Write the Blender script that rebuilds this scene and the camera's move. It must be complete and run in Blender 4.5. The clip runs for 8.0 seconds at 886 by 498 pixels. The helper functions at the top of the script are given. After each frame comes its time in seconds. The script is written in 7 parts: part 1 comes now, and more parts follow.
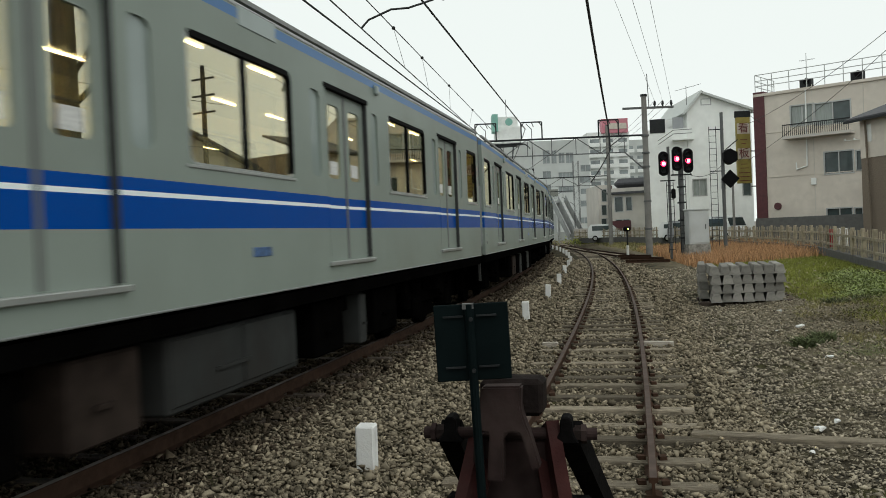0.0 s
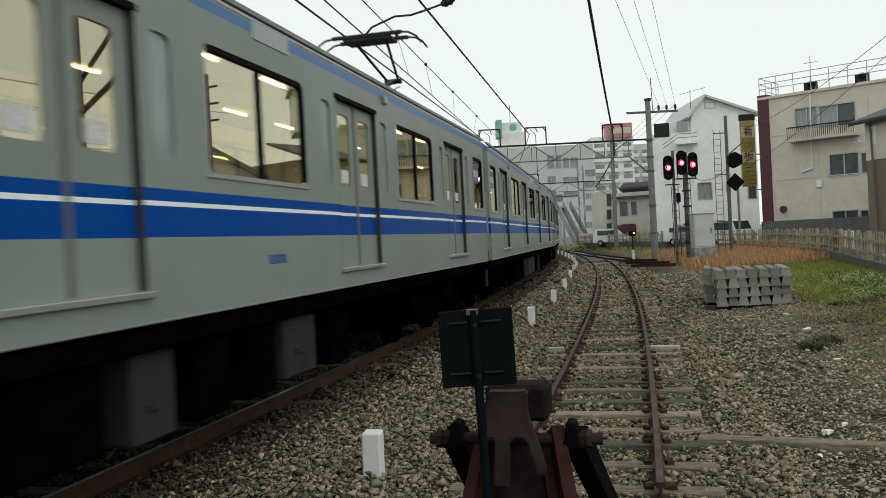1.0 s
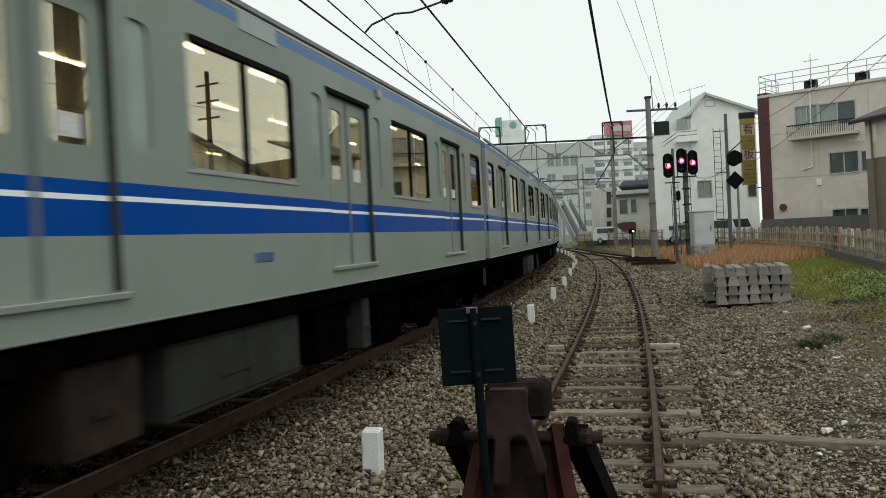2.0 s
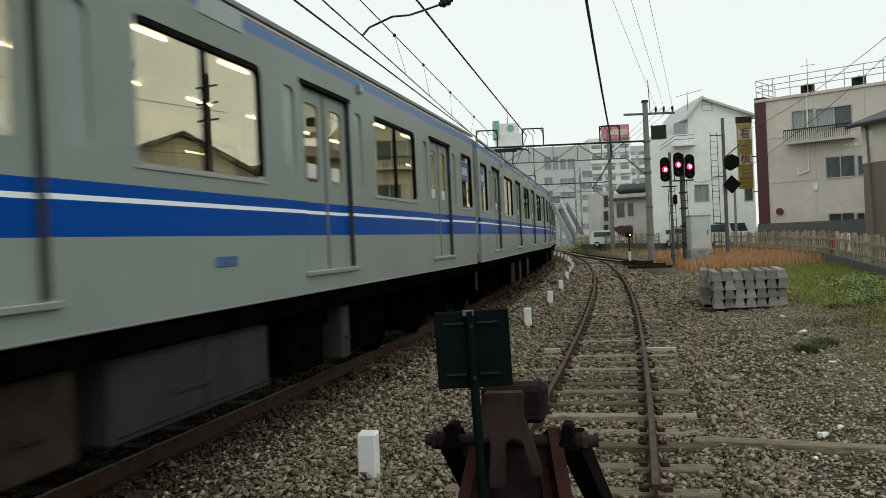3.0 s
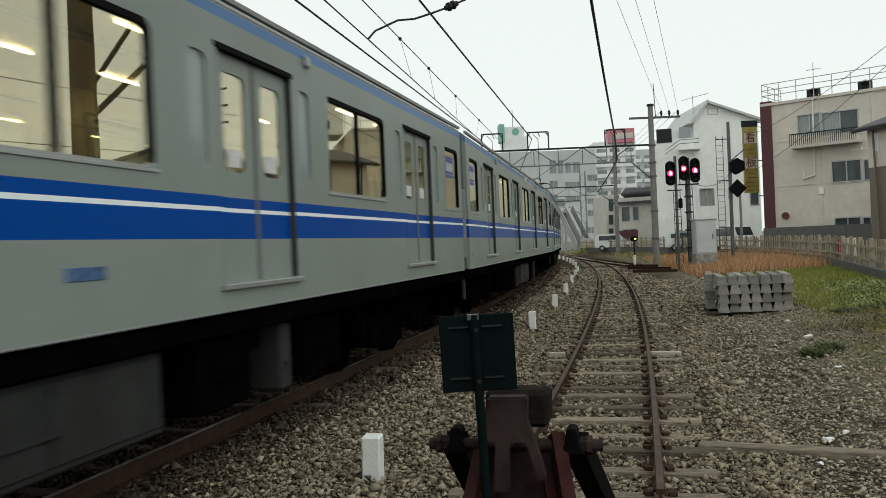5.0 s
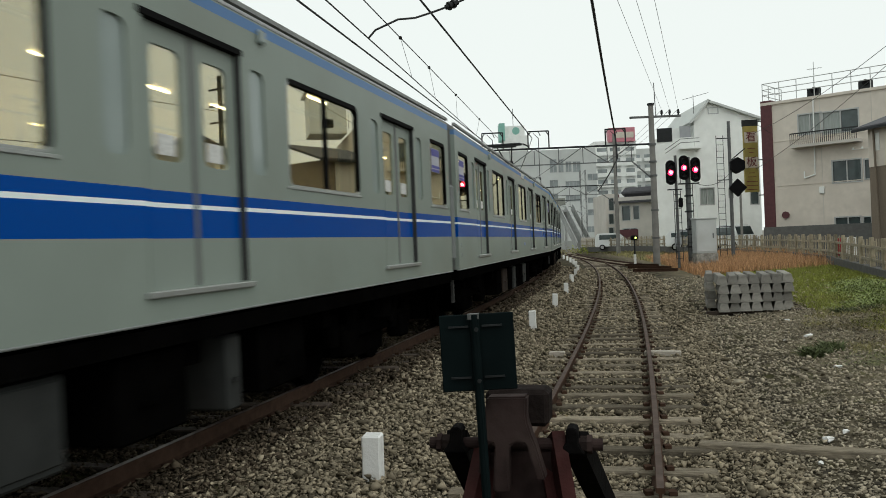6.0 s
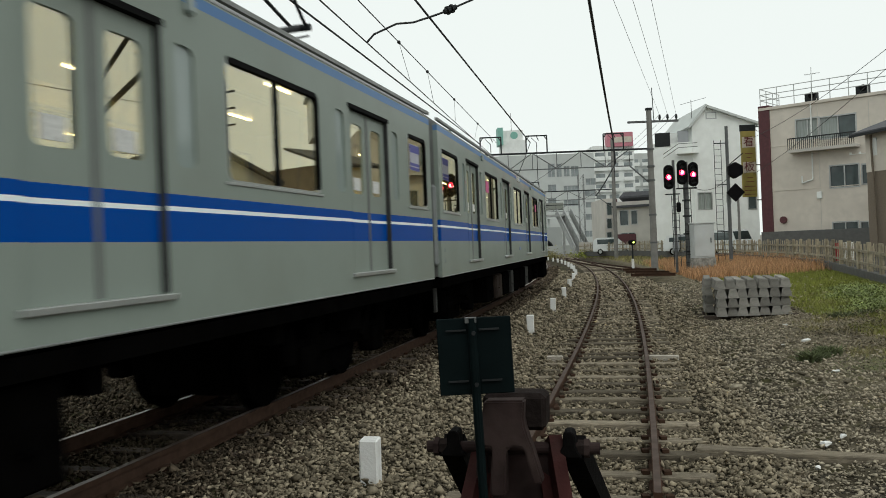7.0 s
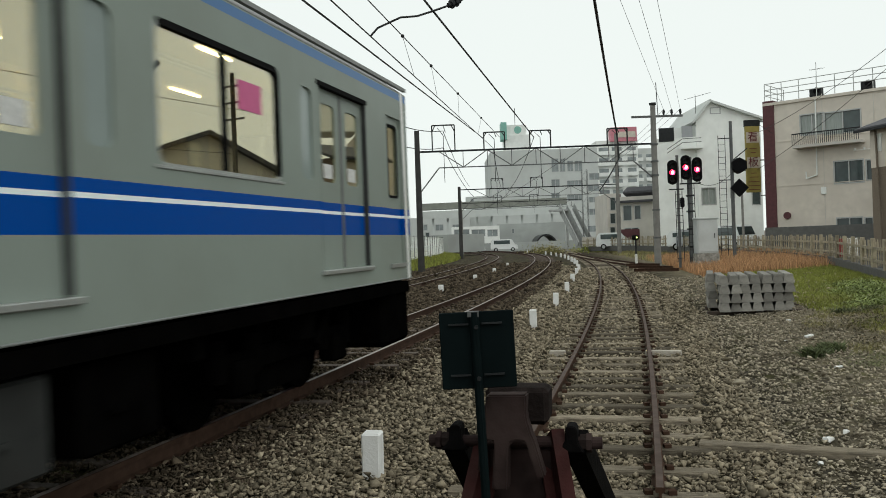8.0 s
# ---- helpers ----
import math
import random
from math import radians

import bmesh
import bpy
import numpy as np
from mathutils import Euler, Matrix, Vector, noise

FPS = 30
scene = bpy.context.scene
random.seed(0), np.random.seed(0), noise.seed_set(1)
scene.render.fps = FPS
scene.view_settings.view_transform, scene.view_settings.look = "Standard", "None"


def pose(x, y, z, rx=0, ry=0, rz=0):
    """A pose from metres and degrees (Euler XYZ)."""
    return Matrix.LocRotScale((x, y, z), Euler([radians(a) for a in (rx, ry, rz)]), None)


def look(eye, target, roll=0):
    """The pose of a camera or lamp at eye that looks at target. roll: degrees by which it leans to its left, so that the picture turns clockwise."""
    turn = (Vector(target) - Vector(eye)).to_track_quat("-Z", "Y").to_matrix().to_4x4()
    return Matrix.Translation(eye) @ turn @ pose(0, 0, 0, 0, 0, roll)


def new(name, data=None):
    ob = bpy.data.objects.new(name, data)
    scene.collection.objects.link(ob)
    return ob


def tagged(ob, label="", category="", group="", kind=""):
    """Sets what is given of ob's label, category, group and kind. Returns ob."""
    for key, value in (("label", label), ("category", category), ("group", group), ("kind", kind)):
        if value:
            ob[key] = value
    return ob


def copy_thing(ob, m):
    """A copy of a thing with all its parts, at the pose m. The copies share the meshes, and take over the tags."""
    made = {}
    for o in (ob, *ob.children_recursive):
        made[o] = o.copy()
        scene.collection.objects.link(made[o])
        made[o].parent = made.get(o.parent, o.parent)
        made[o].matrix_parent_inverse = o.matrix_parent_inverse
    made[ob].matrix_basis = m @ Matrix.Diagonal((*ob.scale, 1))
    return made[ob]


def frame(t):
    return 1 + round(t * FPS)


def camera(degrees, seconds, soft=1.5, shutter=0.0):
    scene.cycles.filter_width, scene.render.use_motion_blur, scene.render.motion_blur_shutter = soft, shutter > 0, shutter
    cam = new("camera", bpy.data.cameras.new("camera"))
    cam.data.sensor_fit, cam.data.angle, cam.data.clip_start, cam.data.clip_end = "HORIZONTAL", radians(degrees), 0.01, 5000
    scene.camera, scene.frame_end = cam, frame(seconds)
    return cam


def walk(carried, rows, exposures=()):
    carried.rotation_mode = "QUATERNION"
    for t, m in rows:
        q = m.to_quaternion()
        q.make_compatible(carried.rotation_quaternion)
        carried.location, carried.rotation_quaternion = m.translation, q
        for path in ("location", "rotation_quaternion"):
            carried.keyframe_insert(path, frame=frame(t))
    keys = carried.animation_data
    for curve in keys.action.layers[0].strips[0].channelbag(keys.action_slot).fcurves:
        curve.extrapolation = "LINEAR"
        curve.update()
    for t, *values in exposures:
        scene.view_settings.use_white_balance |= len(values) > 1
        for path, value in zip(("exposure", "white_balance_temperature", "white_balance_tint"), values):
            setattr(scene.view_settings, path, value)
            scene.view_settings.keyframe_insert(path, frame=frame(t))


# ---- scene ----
cam = camera(56.1, 8.0, soft=0.9, shutter=0.15)
PATH = [
    (0, (-0.007, 0.004, 1.784), (0.011, 2.003, 1.751), -2.4),
    (0.5, (-0.005, 0.009, 1.784), (0.009, 2.009, 1.762), -2.7),
    (1, (-0.002, -0.006, 1.785), (0.004, 1.994, 1.767), -2.9),
    (1.5, (-0.003, -0.002, 1.786), (0.001, 1.997, 1.762), -2.9),
    (3, (-0.001, 0.007, 1.785), (0.013, 2.007, 1.768), -2.6),
    (3.5, (0.0, 0.011, 1.785), (0.014, 2.011, 1.776), -2.6),
    (4, (0.0, 0.003, 1.787), (0.01, 2.003, 1.784), -2.6),
    (4.5, (-0.001, 0.002, 1.787), (0.004, 2.002, 1.781), -2.5),
    (6, (-0.001, -0.002, 1.789), (0.001, 1.998, 1.778), -2.4),
    (6.5, (0.0, 0.006, 1.788), (0.005, 2.006, 1.776), -2.4),
    (7, (0.001, -0.006, 1.787), (0.008, 1.994, 1.786), -2.3),
    (7.5, (0.002, 0.005, 1.787), (0.011, 2.005, 1.782), -2.1),
    (8, (0.002, 0.001, 1.784), (0.001, 2.001, 1.77), -2.1),
]
walk(cam, [(t, look(eye, target, roll)) for t, eye, target, roll in PATH])

# ---- light: a closed, even, overcast sky ----
world = bpy.data.worlds.new("overcast_sky")
scene.world = world
world.use_nodes = True
wn = world.node_tree
wn.nodes.clear()
w_out = wn.nodes.new("ShaderNodeOutputWorld")
w_bg = wn.nodes.new("ShaderNodeBackground")
w_sky = wn.nodes.new("ShaderNodeTexSky")
w_sky.sky_type = "NISHITA"
w_sky.sun_disc = False
w_sky.sun_elevation = radians(50)
w_sky.sun_rotation = radians(150)
w_gain = wn.nodes.new("ShaderNodeVectorMath")
w_gain.operation = "SCALE"
w_gain.inputs["Scale"].default_value = 0.08
w_mix = wn.nodes.new("ShaderNodeMix")
w_mix.data_type = "RGBA"
w_mix.inputs[0].default_value = 0.93
w_mix.inputs[7].default_value = (0.930, 0.99, 0.950, 1)
wn.links.new(w_sky.outputs[0], w_gain.inputs[0])
wn.links.new(w_gain.outputs[0], w_mix.inputs[6])
wn.links.new(w_mix.outputs[2], w_bg.inputs[0])
wn.links.new(w_bg.outputs[0], w_out.inputs[0])
w_bg.inputs[1].default_value = 1.0
sun = new("sun", bpy.data.lights.new("sun", "SUN"))
sun.data.energy = 0.5
sun.data.angle = radians(40)
sun.data.color = (1.0, 0.97, 0.93)
sun.matrix_world = look((30, -50, 70), (0, 10, 0))
scene.view_settings.exposure = 0.0


# ---- materials ----
def material(name, color, rough=0.7, metal=0.0, vary=0.15, scale=6.0, bump=0.0, bump_scale=40.0,
             dirt=None, dirt_amount=0.0, dirt_scale=1.5, by_object=0.0, by_island=0.0, spec=0.5, emit=0.0, second=None, stretch=(1, 1, 1)):
    m = bpy.data.materials.new(name)
    m.use_nodes = True
    n, l = m.node_tree.nodes, m.node_tree.links
    b = n["Principled BSDF"]
    b.inputs["Roughness"].default_value = rough
    b.inputs["Metallic"].default_value = metal
    b.inputs["Specular IOR Level"].default_value = spec
    co = n.new("ShaderNodeTexCoord")
    mp = n.new("ShaderNodeMapping")
    mp.inputs["Scale"].default_value = stretch
    l.new(co.outputs["Object"], mp.inputs["Vector"])

    def noise_tex(sc, detail=5.0):
        t = n.new("ShaderNodeTexNoise")
        t.inputs["Scale"].default_value = sc
        t.inputs["Detail"].default_value = detail
        l.new(mp.outputs["Vector"], t.inputs["Vector"])
        return t

    def mixer(fac, a, c, mode="MIX"):
        x = n.new("ShaderNodeMix")
        x.data_type, x.blend_type = "RGBA", mode
        for sock, v in ((0, fac), (6, a), (7, c)):
            if isinstance(v, (float, int)):
                x.inputs[sock].default_value = v
            elif isinstance(v, tuple):
                x.inputs[sock].default_value = (*v, 1) if len(v) == 3 else v
            else:
                l.new(v, x.inputs[sock])
        return x.outputs[2]

    def ramp(src, lo, hi):
        r = n.new("ShaderNodeMapRange")
        r.inputs["From Min"].default_value, r.inputs["From Max"].default_value = lo, hi
        l.new(src, r.inputs["Value"])
        return r.outputs[0]

    fine = noise_tex(scale)
    coarse = noise_tex(scale * 0.13, 3.0)
    other = second or tuple(c * (1 - vary) for c in color)
    bright = tuple(min(1, c * (1 + vary)) for c in color)
    col = mixer(ramp(fine.outputs[0], 0.35, 0.65), other, bright)
    col = mixer(ramp(coarse.outputs[0], 0.3, 0.7), col, mixer(0.5, col, color))
    if by_object or by_island:
        if by_object:
            src = n.new("ShaderNodeObjectInfo").outputs["Random"]
        else:
            src = n.new("ShaderNodeNewGeometry").outputs["Random Per Island"]
        k = by_object or by_island
        r = n.new("ShaderNodeMapRange")
        r.inputs["To Min"].default_value, r.inputs["To Max"].default_value = 1 - k, 1 + k
        l.new(src, r.inputs["Value"])
        hsv = n.new("ShaderNodeHueSaturation")
        l.new(r.outputs[0], hsv.inputs["Value"])
        l.new(col, hsv.inputs["Color"])
        col = hsv.outputs[0]
    if dirt:
        dn = noise_tex(dirt_scale, 6.0)
        f = n.new("ShaderNodeMapRange")
        f.inputs["From Min"].default_value, f.inputs["From Max"].default_value = 0.45, 0.7
        f.inputs["To Max"].default_value = dirt_amount
        l.new(dn.outputs[0], f.inputs["Value"])
        col = mixer(f.outputs[0], col, dirt)
    l.new(col, b.inputs["Base Color"])
    if bump:
        bn = noise_tex(bump_scale, 6.0)
        bp = n.new("ShaderNodeBump")
        bp.inputs["Strength"].default_value = min(1.0, bump)
        bp.inputs["Distance"].default_value = 0.02 * max(1.0, bump)
        l.new(bn.outputs[0], bp.inputs["Height"])
        l.new(bp.outputs[0], b.inputs["Normal"])
    if emit:
        b.inputs["Emission Color"].default_value = (*color, 1)
        b.inputs["Emission Strength"].default_value = emit
    return m


def glass_material(name, tint, mirror=(1.0, 0.95, 0.74), base_gloss=0.28, rough=0.0):
    """A thin pane: tinted see-through, with a mirror that grows towards grazing angles."""
    m = bpy.data.materials.new(name)
    m.use_nodes = True
    n, l = m.node_tree.nodes, m.node_tree.links
    n.clear()
    out = n.new("ShaderNodeOutputMaterial")
    tr = n.new("ShaderNodeBsdfTransparent")
    tr.inputs[0].default_value = (*tint, 1)
    gl = n.new("ShaderNodeBsdfGlossy")
    gl.inputs["Roughness"].default_value = rough
    gl.inputs["Color"].default_value = (*mirror, 1)
    fr = n.new("ShaderNodeLayerWeight")
    fr.inputs["Blend"].default_value = 0.5
    pw = n.new("ShaderNodeMath")
    pw.operation = "POWER"
    pw.inputs[1].default_value = 2.5
    l.new(fr.outputs["Facing"], pw.inputs[0])
    ad = n.new("ShaderNodeMath")
    ad.operation = "MULTIPLY_ADD"
    ad.inputs[1].default_value, ad.inputs[2].default_value = 0.5, base_gloss
    l.new(pw.outputs[0], ad.inputs[0])
    mx = n.new("ShaderNodeMixShader")
    l.new(ad.outputs[0], mx.inputs[0])
    l.new(tr.outputs[0], mx.inputs[1])
    l.new(gl.outputs[0], mx.inputs[2])
    l.new(mx.outputs[0], out.inputs[0])
    return m


def train_paint(name, rough=0.27):
    """Light grey paint with the broad blue band, its white line and the light blue band under the roof, by height above the rail."""
    m = material(name, (0.250, 0.290, 0.258), rough, 0.0, 0.03, 1.5, 0.0, spec=0.06, dirt=(0.20, 0.21, 0.18), dirt_amount=0.3, dirt_scale=0.9)
    n, l = m.node_tree.nodes, m.node_tree.links
    b = n["Principled BSDF"]
    src = b.inputs["Base Color"].links[0].from_socket
    co = n.new("ShaderNodeTexCoord")
    sep = n.new("ShaderNodeSeparateXYZ")
    l.new(co.outputs["Object"], sep.inputs[0])

    def band(lo, hi, under, color):
        a = n.new("ShaderNodeMath")
        a.operation = "GREATER_THAN"
        a.inputs[1].default_value = lo
        c = n.new("ShaderNodeMath")
        c.operation = "LESS_THAN"
        c.inputs[1].default_value = hi
        k = n.new("ShaderNodeMath")
        k.operation = "MULTIPLY"
        l.new(sep.outputs[2], a.inputs[0])
        l.new(sep.outputs[2], c.inputs[0])
        l.new(a.outputs[0], k.inputs[0])
        l.new(c.outputs[0], k.inputs[1])
        x = n.new("ShaderNodeMix")
        x.data_type = "RGBA"
        l.new(k.outputs[0], x.inputs[0])
        l.new(under, x.inputs[6])
        x.inputs[7].default_value = (*color, 1)
        return x.outputs[2]

    c = band(1.63, 1.95, src, (0.0, 0.062, 0.32))
    c = band(1.836, 1.868, c, (0.86, 0.95, 0.95))
    c = band(3.30, 3.385, c, (0.10, 0.20, 0.39))
    l.new(c, b.inputs["Base Color"])
    return m


M_PAINT = train_paint("train_paint")
M_JAMBSHADE = material("shaded_door_jamb", (0.045, 0.047, 0.046), 0.8, 0, 0.2, 5, spec=0.1)
M_STEEL = material("brushed_steel", (0.36, 0.375, 0.36), 0.38, 0.55, 0.06, 3, 0.02)
M_ROOF = material("roof_grey", (0.24, 0.25, 0.24), 0.75, 0, 0.15, 4, 0.05)
M_RUBBER = material("black_rubber", (0.006, 0.006, 0.006), 0.7, 0, 0.2, 5, spec=0.03)
# Darker than grime: the deep shade under the cars is in this colour.
M_UNDER = material("underframe_shade_black", (0.0022, 0.0021, 0.002), 0.95, 0, 0.35, 4, 0.2, 30, spec=0.0)
M_EQUIP = material("equipment_grey", (0.030, 0.032, 0.031), 0.65, 0, 0.2, 4, 0.05, spec=0.1, dirt=(0.025, 0.022, 0.02), dirt_amount=0.6)
M_RUSTBOX = material("rusty_equipment", (0.032, 0.024, 0.02), 0.8, 0, 0.3, 5, 0.1, spec=0.03, dirt=(0.014, 0.010, 0.009), dirt_amount=0.7, dirt_scale=3)
M_BELLOWS = material("gangway_bellows", (0.012, 0.0125, 0.012), 0.9, 0, 0.2, 6, spec=0.1)
M_CREAM = material("interior_cream", (0.70, 0.60, 0.36), 0.6, 0, 0.05, 3)
M_SEAT = material("seat_plush", (0.10, 0.16, 0.30), 0.9, 0, 0.2, 40)
M_FLOOR = material("interior_floor", (0.30, 0.27, 0.22), 0.6, 0, 0.1, 8)
M_TUBE = material("fluorescent_tube", (1.0, 0.93, 0.72), 0.5, emit=26.0)
M_GLASS = glass_material("train_glass", (0.72, 0.70, 0.60))
M_POCKET = material("pocket_glass", (0.25, 0.30, 0.285), 0.12, 0, 0.06, 2)
M_RAIL = material("rusty_rail", (0.049, 0.029, 0.020), 0.85, 0.0, 0.35, 9, 0.2, 60, dirt=(0.085, 0.045, 0.028), dirt_amount=0.5, dirt_scale=3, spec=0.04)
# Brown rail colour taken darker, for the train's shade on the rail sides.
M_MAINRAIL = material("brown_shaded_main_rail", (0.052, 0.031, 0.022), 0.8, 0.0, 0.3, 9, 0.1, 60, dirt=(0.06, 0.034, 0.024), dirt_amount=0.5, dirt_scale=2, spec=0.06)
M_POLISHED = material("polished_rail_head", (0.17, 0.13, 0.105), 0.42, 0.6, 0.15, 6, spec=0.3)
M_RAILTOP = material("worn_rail_head", (0.088, 0.064, 0.053), 0.6, 0.0, 0.2, 6, dirt=(0.045, 0.028, 0.022), dirt_amount=0.7, dirt_scale=5, spec=0.04)
M_WOOD = material("weathered_sleeper", (0.21, 0.18, 0.135), 0.9, 0, 0.35, 9, 0.5, 40, by_object=0.6, spec=0.03, dirt=(0.07, 0.06, 0.05), dirt_amount=0.6, dirt_scale=4, stretch=(1, 8, 8))
M_BROWNWOOD = material("brown_sleeper", (0.065, 0.046, 0.034), 0.9, 0, 0.4, 9, 0.5, 40, by_object=0.3, dirt=(0.11, 0.09, 0.07), dirt_amount=0.5, dirt_scale=4)
M_PALEWOOD = material("pale_sleeper", (0.42, 0.38, 0.32), 0.9, 0, 0.3, 9, 0.4, 40, stretch=(1, 8, 8))
M_CONCRETE = material("concrete", (0.27, 0.258, 0.232), 0.9, 0, 0.25, 9, 0.3, 50, by_object=0.32, spec=0.05, dirt=(0.10, 0.095, 0.08), dirt_amount=0.7, dirt_scale=4)
M_POLE = material("pole_concrete", (0.22, 0.215, 0.20), 0.9, 0, 0.15, 3, 0.1, 30, spec=0.1, dirt=(0.14, 0.135, 0.12), dirt_amount=0.5, dirt_scale=1)
M_DARKPOLE = material("dark_mast_steel", (0.055, 0.054, 0.052), 0.8, 0.1, 0.2, 3, spec=0.1)
M_WHITE = material("white_paint", (0.78, 0.78, 0.76), 0.7, 0, 0.06, 9, 0.15, 60, dirt=(0.42, 0.40, 0.36), dirt_amount=0.5, dirt_scale=9)
M_STONE = material("ballast_stone", (0.235, 0.20, 0.143), 0.92, 0, 0.22, 14, 0.0, 60, by_island=0.62, spec=0.03)
# Rust-brown stone, its colour also darkened for the shade beneath the train.
M_BROWNSTONE = material("rust_stained_shaded_stone", (0.092, 0.073, 0.052), 0.92, 0, 0.25, 14, 0.0, 60, by_island=0.6, spec=0.03)
M_PALESTONE = material("pale_stone", (0.305, 0.266, 0.20), 0.92, 0, 0.25, 14, 0.0, 60, by_island=0.55, spec=0.03)
M_GALV = material("galvanised_steel", (0.10, 0.105, 0.105), 0.6, 0.2, 0.2, 5, 0.05, 40, dirt=(0.10, 0.09, 0.08), dirt_amount=0.5)
M_DARKMETAL = material("dark_metal", (0.018, 0.020, 0.021), 0.6, 0.1, 0.3, 6, spec=0.25)
M_WIRE = material("wire", (0.012, 0.0125, 0.013), 0.7, 0.0, 0.1, 3)
M_BUFFER = material("buffer_rust", (0.027, 0.017, 0.016), 0.8, 0.0, 0.35, 9, 0.12, 40, spec=0.08, dirt=(0.058, 0.042, 0.037), dirt_amount=0.6, dirt_scale=5)
M_BUFFERRED = material("buffer_red_rust", (0.040, 0.014, 0.013), 0.75, 0.0, 0.3, 8, 0.2, 50, spec=0.06, dirt=(0.045, 0.03, 0.028), dirt_amount=0.6, dirt_scale=5)
M_BUFFERWOOD = material("dark_wet_wood", (0.017, 0.013, 0.012), 0.85, 0.0, 0.4, 10, 0.4, 40, spec=0.03, dirt=(0.03, 0.02, 0.018), dirt_amount=0.5, dirt_scale=6)
M_BLACKIRON = material("black_iron", (0.006, 0.0055, 0.0055), 0.8, 0.0, 0.4, 8, 0.25, 40, spec=0.02)
M_SIGNBACK = material("sign_dark_green", (0.0045, 0.0085, 0.009), 0.6, 0.0, 0.25, 5, 0.05, 30, spec=0.03)
M_SIGNBLACK = material("signal_black", (0.006, 0.006, 0.0065), 0.7, 0, 0.2, 5, spec=0.05)


def lamp_material(name, color, strength):
    return material(name, color, 0.4, emit=strength, vary=0.0)


M_REDLAMP = lamp_material("red_lamp", (1.0, 0.02, 0.07), 9.0)
M_REDCORE = lamp_material("red_lamp_core", (1.0, 0.55, 0.62), 9.0)
M_YELLOWLAMP = lamp_material("yellow_lamp", (0.75, 1.0, 0.15), 6.0)


# ---- mesh helpers ----
def obj(name, bm, mat, parent=None, label=""):
    me = bpy.data.meshes.new(name)
    bm.normal_update()
    bm.to_mesh(me)
    bm.free()
    ob = new(name, me)
    for k in (mat if isinstance(mat, (list, tuple)) else [mat]):
        me.materials.append(k)
    if parent:
        ob.parent = parent
    if label:
        ob["label"] = label
    return ob


def part(name, bm, mat, parent, label=""):
    return obj(name, bm, mat, parent, label)


def again(name, source, parent, m=None):
    """Another part on the mesh of a part made before."""
    ob = new(name, source.data)
    ob.parent = parent
    ob.matrix_basis = m if m is not None else source.matrix_basis.copy()
    if "label" in source:
        ob["label"] = source["label"]
    return ob


def thing(name, label, category, m=None, group="", kind=""):
    e = new(name)
    e.empty_display_size = 0.2
    if m is not None:
        e.matrix_basis = m
    return tagged(e, label, category, group, kind)


def box(bm, x0, x1, y0, y1, z0, z1, bevel=0.0, mat=0):
    r = bmesh.ops.create_cube(bm, size=1.0)
    vs = r["verts"]
    for v in vs:
        v.co = Vector((x0 + (v.co.x + 0.5) * (x1 - x0), y0 + (v.co.y + 0.5) * (y1 - y0), z0 + (v.co.z + 0.5) * (z1 - z0)))
    if bevel:
        es = list({e for v in vs for e in v.link_edges})
        bmesh.ops.bevel(bm, geom=es, offset=bevel, segments=1, affect="EDGES", clamp_overlap=True)
    if mat:
        for v in vs:
            if v.is_valid:
                for f in v.link_faces:
                    f.material_index = mat
    return bm


def bx(*a, **k):
    return box(bmesh.new(), *a, **k)


def bar(bm, p, q, r, sides=6, r2=None):
    """A round bar from p to q."""
    p, q = Vector(p), Vector(q)
    d = q - p
    m = Matrix.Translation((p + q) / 2) @ d.to_track_quat("Z", "Y").to_matrix().to_4x4()
    bmesh.ops.create_cone(bm, cap_ends=True, segments=sides, radius1=r, radius2=r if r2 is None else r2, depth=d.length, matrix=m)
    return bm


def flat_bar(bm, p, q, w, h):
    """A square-edged bar from p to q."""
    p, q = Vector(p), Vector(q)
    d = q - p
    m = Matrix.Translation((p + q) / 2) @ d.to_track_quat("Z", "Y").to_matrix().to_4x4() @ Matrix.Diagonal((w, h, d.length, 1))
    bmesh.ops.create_cube(bm, size=1.0, matrix=m)
    return bm


def rounded(x0, x1, y0, y1, r, steps=4):
    pts = []
    for cx, cy, a0 in ((x1 - r, y1 - r, 0), (x0 + r, y1 - r, 90), (x0 + r, y0 + r, 180), (x1 - r, y0 + r, 270)):
        for i in range(steps + 1):
            a = radians(a0 + 90 * i / steps)
            pts.append((cx + r * math.cos(a), cy + r * math.sin(a)))
    return pts


def plate(bm, outer, holes, axis_map, depth):
    """A plate with holes: outlines in 2D, axis_map((a, b), d) places them, depth is its thickness."""
    edges = []
    for loop in (outer, *holes):
        vs = [bm.verts.new(axis_map(p, 0.0)) for p in loop]
        edges += [bm.edges.new((vs[i], vs[(i + 1) % len(vs)])) for i in range(len(vs))]
    faces = [g for g in bmesh.ops.triangle_fill(bm, use_beauty=True, use_dissolve=False, edges=edges)["geom"] if isinstance(g, bmesh.types.BMFace)]
    off = Vector(axis_map(outer[0], depth)) - Vector(axis_map(outer[0], 0.0))
    ex = bmesh.ops.extrude_face_region(bm, geom=faces)["geom"]
    bmesh.ops.translate(bm, vec=off, verts=[g for g in ex if isinstance(g, bmesh.types.BMVert)])
    bmesh.ops.recalc_face_normals(bm, faces=bm.faces)
    return bm


